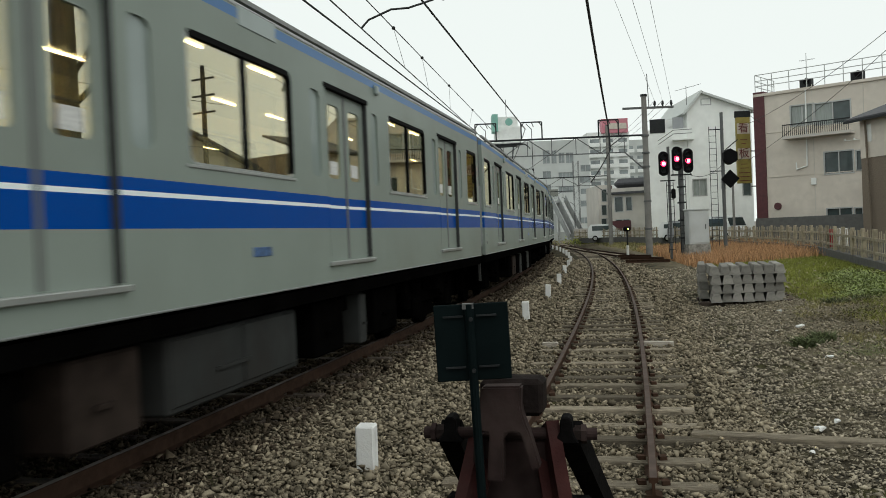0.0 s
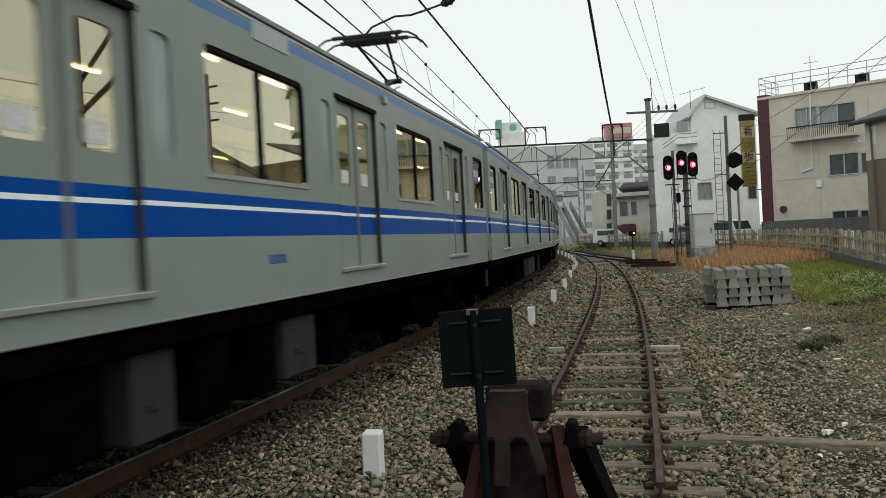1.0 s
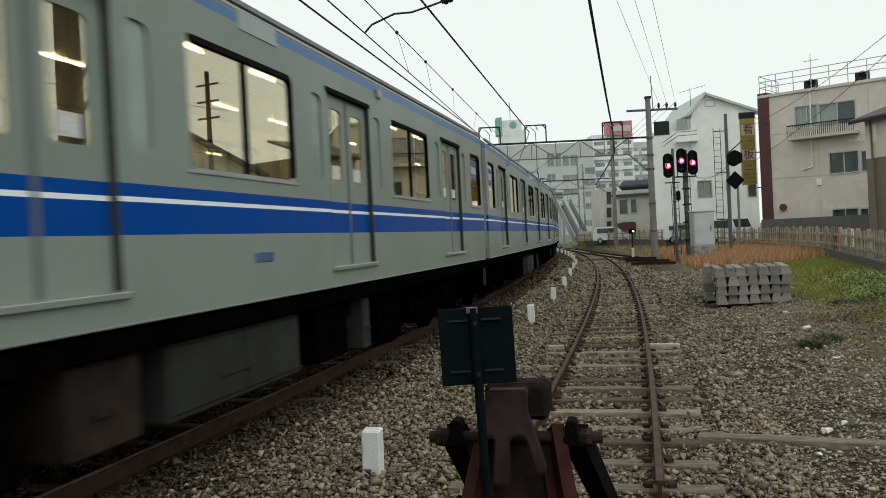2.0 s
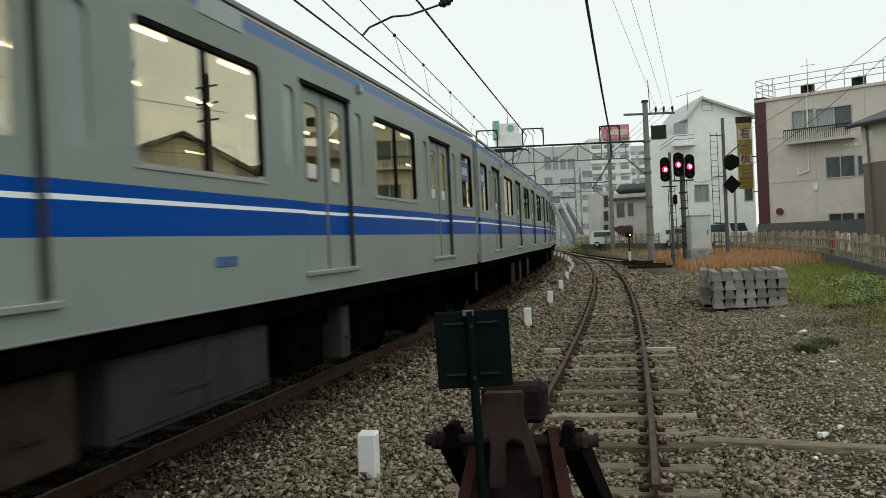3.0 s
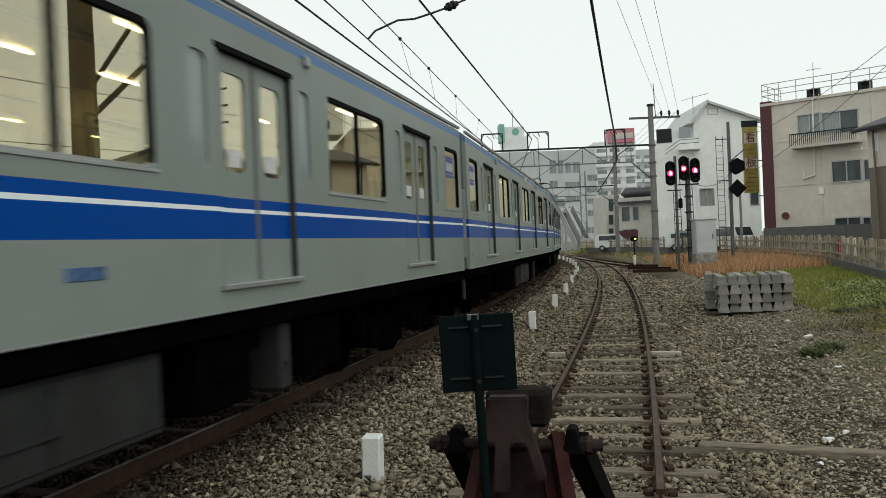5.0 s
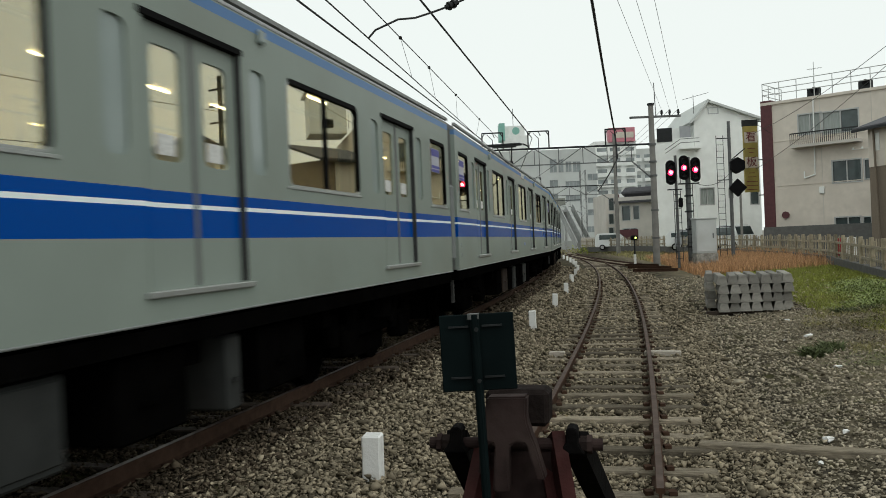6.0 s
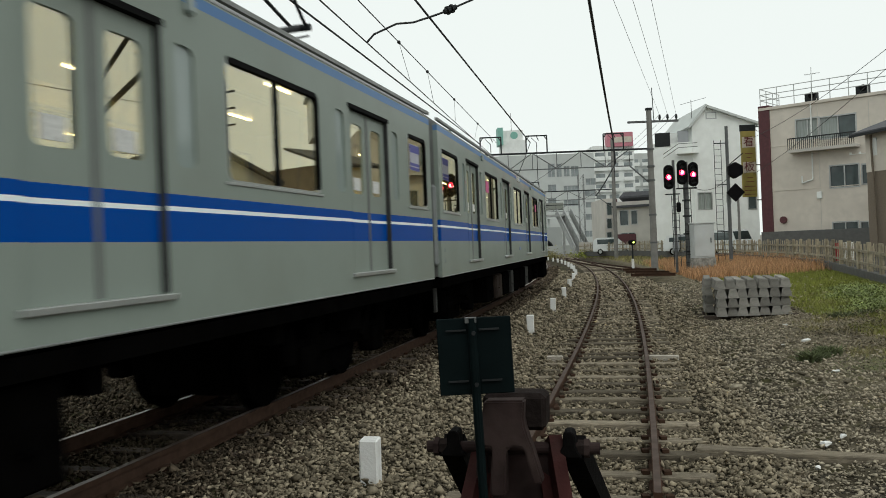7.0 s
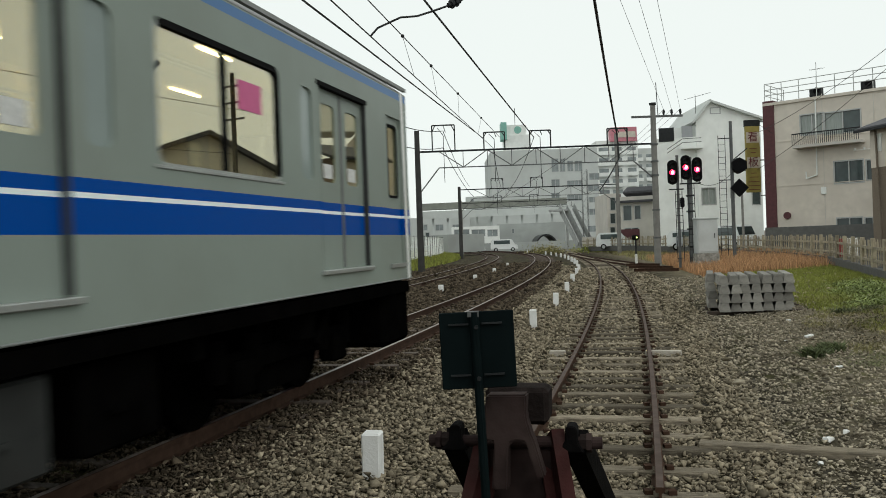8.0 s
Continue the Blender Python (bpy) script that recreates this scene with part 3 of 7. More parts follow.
def pantograph(parent, yc):
    """A single-arm collector: base frame, lower and upper arm with the knee to the rear, and a double head across the car."""
    p = part("pantograph", bx(-0.5, 0.5, yc - 0.75, yc + 0.75, 3.86, 3.92), M_DARKMETAL, parent, "raised black single-arm pantograph")
    for sx in (-0.55, 0.55):
        part("base_beam", flat_bar(bmesh.new(), (sx, yc - 0.85, 3.96), (sx, yc + 0.85, 3.96), 0.06, 0.08), M_DARKMETAL, p)
        for sy in (-0.7, 0.7):
            part("insulator", bar(bmesh.new(), (sx, yc + sy, 3.72), (sx, yc + sy, 3.94), 0.06, 10), M_DARKMETAL, p)
    knee, foot, top = (0.0, yc + 1.35, 4.52), (0.0, yc - 0.25, 4.02), (0.0, yc + 0.12, 5.0)
    part("lower_arm", bar(bmesh.new(), foot, knee, 0.045, 10), M_DARKMETAL, p)
    part("upper_arm", bar(bmesh.new(), (-0.10, knee[1], knee[2]), (-0.28, top[1], top[2]), 0.024, 8), M_DARKMETAL, p)
    part("upper_arm", bar(bmesh.new(), (0.10, knee[1], knee[2]), (0.28, top[1], top[2]), 0.024, 8), M_DARKMETAL, p)
    part("knee_joint", bar(bmesh.new(), (-0.16, knee[1], knee[2]), (0.16, knee[1], knee[2]), 0.05, 10), M_DARKMETAL, p)
    part("coupling_rod", bar(bmesh.new(), (0.08, yc + 0.1, 4.0), (0.08, knee[1] + 0.12, knee[2] - 0.08), 0.014, 6), M_DARKMETAL, p)
    part("spring_box", bx(-0.16, 0.16, yc - 0.45, yc + 0.05, 3.96, 4.10, bevel=0.02), M_DARKMETAL, p)
    for sy in (-0.2, 0.2):
        part("collector_strip", bx(-0.62, 0.62, yc + 0.12 + sy - 0.035, yc + 0.12 + sy + 0.035, 5.02, 5.08, bevel=0.01), M_DARKMETAL, p)
        for sx in (-1, 1):
            bm = tube(bmesh.new(), [(sx * 0.60, yc + 0.12 + sy, 5.05), (sx * 0.74, yc + 0.12 + sy, 5.03), (sx * 0.86, yc + 0.12 + sy, 4.96), (sx * 0.95, yc + 0.12 + sy, 4.84)], 0.018)
            part("horn", bm, M_DARKMETAL, p)
    part("head_frame", bx(-0.42, 0.42, yc - 0.10, yc + 0.34, 4.97, 5.02), M_DARKMETAL, p)
    return p


def train_car(label, u_doors, cab, panto, boxes_seed):
    rng = random.Random(boxes_seed)
    car = thing("train_car", label, "train car", group="cars of the passing train")
    ds, wins = car_sides(u_doors)
    h = L_CAR / 2
    ends = []
    if ds[0] - 0.66 > -h + 1.3:
        ends.append((-h + 0.24, ds[0] - 1.45))
    if not cab and ds[-1] + 0.66 < h - 1.3:
        ends.append((ds[-1] + 1.49, h - 0.24))
    for sign in (1, -1):
        holes = [rounded(a, b, 2.09, 3.04, 0.09) for a, b in wins + ends]
        holes += [[(y - 0.645, 1.285), (y + 0.645, 1.285), (y + 0.645, 3.08), (y - 0.645, 3.08)] for y in ds]
        pockets = [(y + e * 0.93 - 0.13, y + e * 0.93 + 0.13) for y in ds for e in (-1, 1) if abs(y + e * 0.93) < h - 0.3 and not (cab and y == ds[-1] and e == 1)]
        holes += [rounded(a, b, 2.14, 2.99, 0.08) for a, b in pockets]
        if cab:
            holes.append([(h - 0.80, 1.285), (h - 0.25, 1.285), (h - 0.25, 3.06), (h - 0.80, 3.06)])
        bm = bmesh.new()
        plate(bm, [(-h, Z_BOT), (h, Z_BOT), (h, 3.40), (-h, 3.40)], holes, side_map(sign), WALL)
        bm.normal_update()
        for f in bm.faces:
            if f.normal.x * sign < -0.9:
                f.material_index = 1
        wall = part("side_wall", bm, [M_PAINT, M_CREAM], car)
        part("bottom_rim", bx(*sorted((sign * (HALF + 0.006), sign * (HALF - 0.05))), -h, h, Z_BOT - 0.014, Z_BOT + 0.004, bevel=0.006), M_GUARD, wall)
        for a, b in pockets:
            bm = bmesh.new()
            plate(bm, rounded(a - 0.005, b + 0.005, 2.135, 2.995, 0.08), [], lambda p, d: (sign * (HALF - 0.022 - d), p[0], p[1]), 0.01)
            part("pocket_panel", bm, M_POCKET, wall, "narrow grey-green glazed panel beside the door")
        for a, b in wins:
            window(car, a, b, 2.09, 3.04, sign, 2)
        for a, b in ends:
            window(car, a, b, 2.09, 3.04, sign, 1)
        for y in ds:
            door(car, y, sign)
        if cab:
            bm = bmesh.new()
            plate(bm, [(h - 0.80, 1.285), (h - 0.25, 1.285), (h - 0.25, 3.06), (h - 0.80, 3.06)], [rounded(h - 0.70, h - 0.36, 2.10, 2.95, 0.06)],
                  lambda p, d: (sign * (HALF - 0.03 - d), p[0], p[1]), 0.03)
            cd = part("cab_door", bm, M_PAINT, car)
            part("pane", bx(*sorted((sign * (HALF - 0.045), sign * (HALF - 0.052))), h - 0.72, h - 0.34, 2.08, 2.97), M_GLASS, cd).visible_shadow = False
            bm = bmesh.new()
            plate(bm, rounded(h - 0.72, h - 0.34, 2.08, 2.97, 0.06), [rounded(h - 0.69, h - 0.37, 2.11, 2.94, 0.05)], lambda p, d: (sign * (HALF - 0.024 - d), p[0], p[1]), 0.01)
            part("window_frame", bm, M_RUBBER, cd)
            part("door_sill", bx(*sorted((sign * (HALF + 0.03), sign * (HALF - 0.03))), h - 0.82, h - 0.22, 1.24, 1.285), M_STEEL, cd)
        # small fittings under the eaves
        for y in (ds[0] + 1.1, ds[2] + 1.0):
            part("side_lamp", bx(*sorted((sign * (HALF + 0.05), sign * (HALF - 0.01))), y - 0.045, y + 0.045, 3.22, 3.34, bevel=0.02), M_POCKET, wall)
        part("destination_panel", bx(*sorted((sign * (HALF + 0.008), sign * (HALF - 0.01))), ds[1] + 2.30, ds[1] + 3.00, 3.25, 3.42, bevel=0.01), M_POCKET, wall, "small grey-green destination panel")
        for zz in (1.30, 1.46):
            part("jacking_mark", bx(*sorted((sign * (HALF + 0.004), sign * (HALF - 0.01))), -h + 0.20, -h + 0.29, zz, zz + 0.055, bevel=0.004), M_POCKET, wall, "small grey mark low on the side")
        # the builder's plate low on the side
        part("number_plate", bx(*sorted((sign * (HALF + 0.006), sign * (HALF - 0.01))), ds[1] + 2.40, ds[1] + 2.74, 1.395, 1.475, bevel=0.004), M_BLUEPLATE, wall, "small blue plate on the grey side")
    # roof: shoulders, drip rail and crown
    prof = []
    for i in range(13):
        t = -1 + 2 * i / 12
        prof.append((t * (HALF + 0.002), 3.40 + 0.40 * (1 - abs(t) ** 3.2)))
    inner = [(x * 0.97, z - 0.05) for x, z in prof[::-1]]
    bm = sweep(bmesh.new(), prof + inner, [(0, -h, 0, 0), (0, h, 0, 0)])
    roof = part("roof", bm, M_ROOFSIDE, car)
    bm = bmesh.new()
    for sx in (-1, 1):
        box(bm, *sorted((sx * (HALF - 0.03), sx * (HALF + 0.012))), -h, h, Z_EAVE - 0.01, Z_EAVE + 0.03)
    part("drip_rail", bm, M_ROOF, roof)
    for y in ((-5.4, -1.0, 3.2) if panto else (-6.2, -2.0, 2.0, 6.2)):
        bm = bx(-0.6, 0.6, y - 1.0, y + 1.0, 3.70, 3.86, bevel=0.05)
        part("air_conditioner", bm, M_ROOF, roof)
    if panto:
        pantograph(car, 7.1)
    # ends, floor, gangways
    for e in (-1, 1):
        if cab and e == 1:
            continue
        bm = bmesh.new()
        plate(bm, [(-HALF + WALL, Z_BOT)] + [(HALF - WALL, Z_BOT)] + [(x * 0.95, z - 0.03) for x, z in prof[::-1]], [[(-0.42, 1.2), (0.42, 1.2), (0.42, 3.1), (-0.42, 3.1)]],
              lambda p, d: (p[0], e * (h - 0.01 - d), p[1]), 0.06)
        part("end_wall", bm, M_ENDGREY, car)
        bm = bmesh.new()
        plate(bm, [(-1.28, 1.2), (1.28, 1.2), (1.28, 3.31), (-1.28, 3.31)], [[(-0.42, 1.22), (0.42, 1.22), (0.42, 3.1), (-0.42, 3.1)]], lambda p, d: (p[0], e * (h - 0.075 - d), p[1]), 0.03)
        part("inner_end_wall", bm, M_CREAM, car)
        bm = bmesh.new()
        for i in range(4):
            k = 0.03 * (i % 2)
            y0, y1 = sorted((e * (h - 0.01 + i * 0.07), e * (h + 0.06 + i * 0.07)))
            plate(bm, rounded(-0.62 + k, 0.62 - k, 1.08 + k, 3.30 - k, 0.08), [rounded(-0.45, 0.45, 1.2, 3.12, 0.05)], lambda p, d: (p[0], y0 + d, p[1]), y1 - y0)
        part("gangway", bm, M_BELLOWS, car, "black folded gangway bellows")
        for sx in (-1, 1):
            # Black plate added to darken the end wall in the gap between cars.
            part("gangway_curtain", bx(*sorted((sx * 0.60, sx * 1.225)), *sorted((e * h, e * (h + 0.05))), 1.22, 2.50), M_RUBBER, car, "added black plate that darkens the end wall beside the gangway")
            part("end_guard", bx(*sorted((sx * 1.235, sx * 1.33)), *sorted((e * h, e * (h + 0.10))), 1.25, 2.48, bevel=0.04), M_GUARD, car, "grey guard flap beside the gangway")
    part("floor", bx(-HALF + WALL, HALF - WALL, -h + 0.05, h - 0.05, 1.10, 1.20), [M_FLOOR], car)
    part("inner_ceiling", bx(-HALF + WALL, HALF - WALL, -h + 0.05, h - 0.05, 3.32, 3.35), M_CREAM, car)
    for sx in (-0.62, 0.62):
        bm = bmesh.new()
        y = -h + 0.9
        while y < h - 1.6:
            box(bm, sx - 0.009, sx + 0.009, y, y + 0.55, 3.292, 3.312)
            y += 1.5
        part("light_tubes", bm, M_TUBE, car, "glowing white ceiling tubes")
    for a, b in wins:
        for sign in (1, -1):
            bm = bx(*sorted((sign * (HALF - 0.10), sign * (HALF - 0.60))), a - 0.6, b + 0.6, 1.45, 1.60, bevel=0.04)
            box(bm, *sorted((sign * (HALF - 0.08), sign * (HALF - 0.20))), a - 0.6, b + 0.6, 1.60, 2.02, bevel=0.04)
            part("seat", bm, M_SEAT, car)
            bm = bmesh.new()
            bar(bm, (sign * (HALF - 0.42), a - 0.6, 2.98), (sign * (HALF - 0.42), b + 0.6, 2.98), 0.016, 8)
            bar(bm, (sign * (HALF - 0.25), a - 0.6, 2.88), (sign * (HALF - 0.25), b + 0.6, 2.88), 0.012, 6)
            for y in (a - 0.6, b + 0.6):
                bar(bm, (sign * (HALF - 0.60), y, 1.45), (sign * (HALF - 0.42), y, 2.98), 0.016, 8)
            part("luggage_rail", bm, M_STEEL, car)
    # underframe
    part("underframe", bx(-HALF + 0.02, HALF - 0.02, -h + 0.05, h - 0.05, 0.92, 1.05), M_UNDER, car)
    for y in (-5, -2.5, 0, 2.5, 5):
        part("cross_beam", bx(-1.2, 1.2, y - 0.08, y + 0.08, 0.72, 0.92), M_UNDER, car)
    for y in (-6.9, 6.9):
        bogie(car, y)
    for sign in (1, -1):
        if cab or panto:
            cases, y = [], -4.7
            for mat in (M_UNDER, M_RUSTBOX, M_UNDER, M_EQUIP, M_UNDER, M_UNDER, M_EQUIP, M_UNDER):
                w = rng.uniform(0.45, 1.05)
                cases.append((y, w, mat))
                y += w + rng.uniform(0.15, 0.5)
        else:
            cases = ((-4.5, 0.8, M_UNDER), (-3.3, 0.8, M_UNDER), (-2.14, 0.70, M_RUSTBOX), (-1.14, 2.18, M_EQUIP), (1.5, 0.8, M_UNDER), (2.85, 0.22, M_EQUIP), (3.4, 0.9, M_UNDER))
        for y, w, mat in cases:
            low = 0.34 if w > 0.6 else 0.30
            bm = bx(*sorted((sign * 1.26, sign * 0.45)), y, y + w, low, 0.88, bevel=0.02)
            eq = part("equipment_box", bm, mat, car)
            if w > 0.9:
                part("cover", bx(*sorted((sign * 1.275, sign * 1.2)), y + 0.04, y + w * 0.49, low + 0.05, 0.86, bevel=0.01), mat, eq)
                part("cover", bx(*sorted((sign * 1.275, sign * 1.2)), y + w * 0.51, y + w - 0.04, low + 0.05, 0.86, bevel=0.01), mat, eq)
            part("latch", bx(*sorted((sign * 1.295, sign * 1.2)), y + w * 0.3, y + w * 0.55, low + 0.22, low + 0.25), mat, eq)
    for e in (-1, 1):
        bm = bmesh.new()
        bar(bm, (0, e * h, 0.88), (0, e * (h + 0.27), 0.88), 0.11, 10)
        part("coupler", bm, M_UNDER, car)
        if e < 0:
            for sx in (-1, 1):
                part("step_iron", bx(*sorted((sx * 1.20, sx * 1.24)), -h + 0.06, -h + 0.13, 0.55, 1.0), M_STEPGREY, car)
        part("end_equipment", bx(-0.35, 0.35, *sorted((e * (h - 1.15), e * (h - 0.12))), 0.60, 0.92, bevel=0.03), M_UNDER, car)
    if cab:
        cab_front(car, h, prof)
        part("pink_notice", bx(HALF - 0.018, HALF - 0.014, wins[2][0] + 1.12, wins[2][0] + 1.50, 2.61, 2.84), M_PINK, car, "pink notice stuck inside the window")
        part("pink_notice", bx(HALF - 0.018, HALF - 0.014, wins[0][0] + 0.22, wins[0][0] + 0.60, 2.64, 2.87), M_PINK, car, "pink notice stuck inside the window")
    for a, b in ends[:1] + ends[-1:]:
        n = part("window_notice", bx(HALF - 0.018, HALF - 0.014, a + 0.14, a + 0.58, 2.58, 2.93), M_NOTICE, car, "white notice with blue bars inside the window")
        for z in (2.585, 2.64, 2.82):
            part("notice_bar", bx(HALF - 0.0135, HALF - 0.010, a + 0.14, a + 0.58, z, z + (0.10 if z > 2.7 else 0.04)), M_NOTICEBLUE, n)
    return car


def cab_front(car, h, prof):
    """The rounded grey front with its dark windscreen, lamps and skirt."""
    outline = [(-HALF, Z_BOT), (HALF, Z_BOT), (HALF, 3.40)] + [(x, z) for x, z in prof[::-1]] + [(-HALF, 3.40)]
    rings = []
    bm = bmesh.new()
    for k, dy, zk in ((1.004, -0.17, 0.0), (1.003, -0.06, 0.0), (0.985, 0.04, 0.015), (0.94, 0.09, 0.05)):
        ring = []
        for x, z in outline:
            zz = 2.3 + (z - 2.3) * (1 - zk * 0.6)
            ring.append(bm.verts.new((x * k, h + dy - 0.06 * max(0.0, (zz - 2.0)), zz)))
        rings.append(ring)
    n = len(outline)
    for r0, r1 in zip(rings, rings[1:]):
        for i in range(n):
            j = (i + 1) % n
            if (r0[i].co - r0[j].co).length > 1e-5:
                bm.faces.new((r0[i], r0[j], r1[j], r1[i]))
    bm.faces.new(rings[-1])
    bmesh.ops.remove_doubles(bm, verts=bm.verts, dist=1e-4)
    bmesh.ops.recalc_face_normals(bm, faces=bm.faces)
    front = part("cab_front", bm, M_FRONTSILVER, car, "pale silver cab front with dark windscreen")
    part("windscreen", bx(-1.05, 1.05, h - 0.02, h + 0.10, 2.05, 3.05, bevel=0.05), M_RUBBER, front)
    for sx in (-1, 1):
        part("tail_lamp", bx(*sorted((sx * 0.75, sx * 1.05)), h + 0.05, h + 0.11, 1.42, 1.55, bevel=0.02), M_TAILLAMP, front)
    bm = bmesh.new()
    for sx in (-1, 1):
        bar(bm, (sx * 1.36, h + 0.06, 1.5), (sx * 1.33, h + 0.03, 2.9), 0.014, 6)
    part("handrail", bm, M_STEEL, front)
    bm = bx(-1.30, 1.30, h - 0.9, h + 0.05, 0.30, 1.06, bevel=0.06)
    part("skirt", bm, M_UNDER, front, "black front skirt under the cab")


M_STEPGREY = material("step_grey", (0.022, 0.022, 0.021), 0.7, 0, 0.2, 5)
M_PINK = material("pink_notice", (0.60, 0.11, 0.27), 0.6, 0, 0.1, 9)
M_NOTICE = material("notice_white", (0.42, 0.42, 0.48), 0.6, 0, 0.1, 9)
M_NOTICEBLUE = material("notice_blue", (0.075, 0.075, 0.30), 0.6, 0, 0.1, 9)
M_BLUEPLATE = material("blue_plate", (0.045, 0.10, 0.22), 0.5, 0, 0.6, 22)
M_ROOFSIDE = material("roof_shoulder", (0.17, 0.175, 0.17), 0.6, 0, 0.1, 3, 0.04)
M_GUARD = material("guard_grey", (0.19, 0.205, 0.20), 0.45, 0, 0.15, 3)
M_DOOREDGE = material("door_edge_grey", (0.115, 0.12, 0.115), 0.7, 0, 0.1, 5)
M_STICKER = material("sticker_white", (0.62, 0.62, 0.60), 0.6, 0, 0.25, 40)
M_ENDGREY = material("end_wall_grey", (0.15, 0.16, 0.15), 0.7, 0, 0.1, 3)
M_FRONTSILVER = material("front_silver", (0.74, 0.75, 0.72), 0.35, 0.0, 0.05, 2)
M_TAILLAMP = material("tail_lamp_red", (0.5, 0.02, 0.02), 0.3, emit=1.0)

SYM = [L_CAR / 2 + k * 4.78 for k in (-1.5, -0.5, 0.5, 1.5)]
CAB = [17.38 - k * 4.78 for k in (3, 2, 1, 0)]
CARS = []


def build_train():
    tail = train_car("grey commuter train tail car with blue stripe and lit windows", CAB, True, False, 5)
    CARS.append(tail)
    plain = train_car("grey commuter train car with a broad blue stripe and lit windows", SYM, False, False, 6)
    power = train_car("grey commuter train car with blue stripe and a raised pantograph", SYM, False, True, 7)
    order = [power, plain, "plain", "power", "plain", "plain", "power", "plain", "plain"]
    for o in order:
        if o == "plain":
            o = copy_thing(plain, Matrix())
        elif o == "power":
            o = copy_thing(power, Matrix())
        CARS.append(o)


build_train()


def bare_window(car, end):
    """Takes the notice out of the window at one end of a car."""
    for ob in list(car.children):
        if ob.name.startswith("window_notice") and ob.data.vertices[0].co.y * end > 0:
            for o in (*ob.children_recursive, ob):
                bpy.data.objects.remove(o)


for i, end in ((3, -1), (4, 1), (7, -1), (8, 1)):
    bare_window(CARS[i], end)


def car_pose(s):
    """The pose of a car whose middle is at s on the main line: its bogies ride on the rails."""
    ax, ay, _ = on(MAIN, s - 6.9)
    bxx, by, _ = on(MAIN, s + 6.9)
    return pose((ax + bxx) / 2, (ay + by) / 2, Z_MAIN, 0, 0, -math.degrees(math.atan2(bxx - ax, by - ay)))


def tail_place(t):
    """Where the train's tail is on the main line at t seconds."""
    r = t - 4.0
    return -0.00035 * r ** 5 - 0.0025697 * r ** 4 + 0.013978 * r ** 3 - 0.049192 * r ** 2 - 20.84948 * r + 92.5562

# ---- beside the track ----
def marker_post(m, tall, copy_of=None):
    if copy_of:
        return copy_thing(copy_of, m)
    ob = obj("marker_post", bx(-0.072, 0.072, -0.072, 0.072, -0.12, tall, bevel=0.012), M_WHITE)
    ob.matrix_basis = m
    return tagged(ob, "short white concrete marker post in the ballast", "marker post", group="marker posts along the main line")


POSTS = [(-0.6, 6.37, 0.02), (0.62, 11.6, 0.0), (1.76, 16.73, 0.02), (2.89, 21.77, 0.0), (3.96, 26.97, 0.0), (5.07, 32.94, 0.0), (6.23, 39.2, 0.0), (7.32, 45.18, 0.0)]
first_post = None
for i, (x, y, z) in enumerate(POSTS):
    z = float(ground_height(x, y))
    p = marker_post(pose(x, y, z, random.uniform(-2, 2), random.uniform(-2, 2), random.uniform(-20, 5)), 0.36, first_post)
    first_post = first_post or p
for i in range(12):
    x, y, a = on(MAIN, 52 + i * 5.2, 2.3 - 0.03 * i)
    marker_post(pose(x, y, float(ground_height(x, y)), 0, 0, 5 * i), 0.36, first_post)
for s in (26, 34, 42, 52):
    x, y, a = on(MAIN, s, -2.18)
    marker_post(pose(x, y, float(ground_height(x, y)) - 0.12, 0, 0, 9 * s), 0.36, first_post)


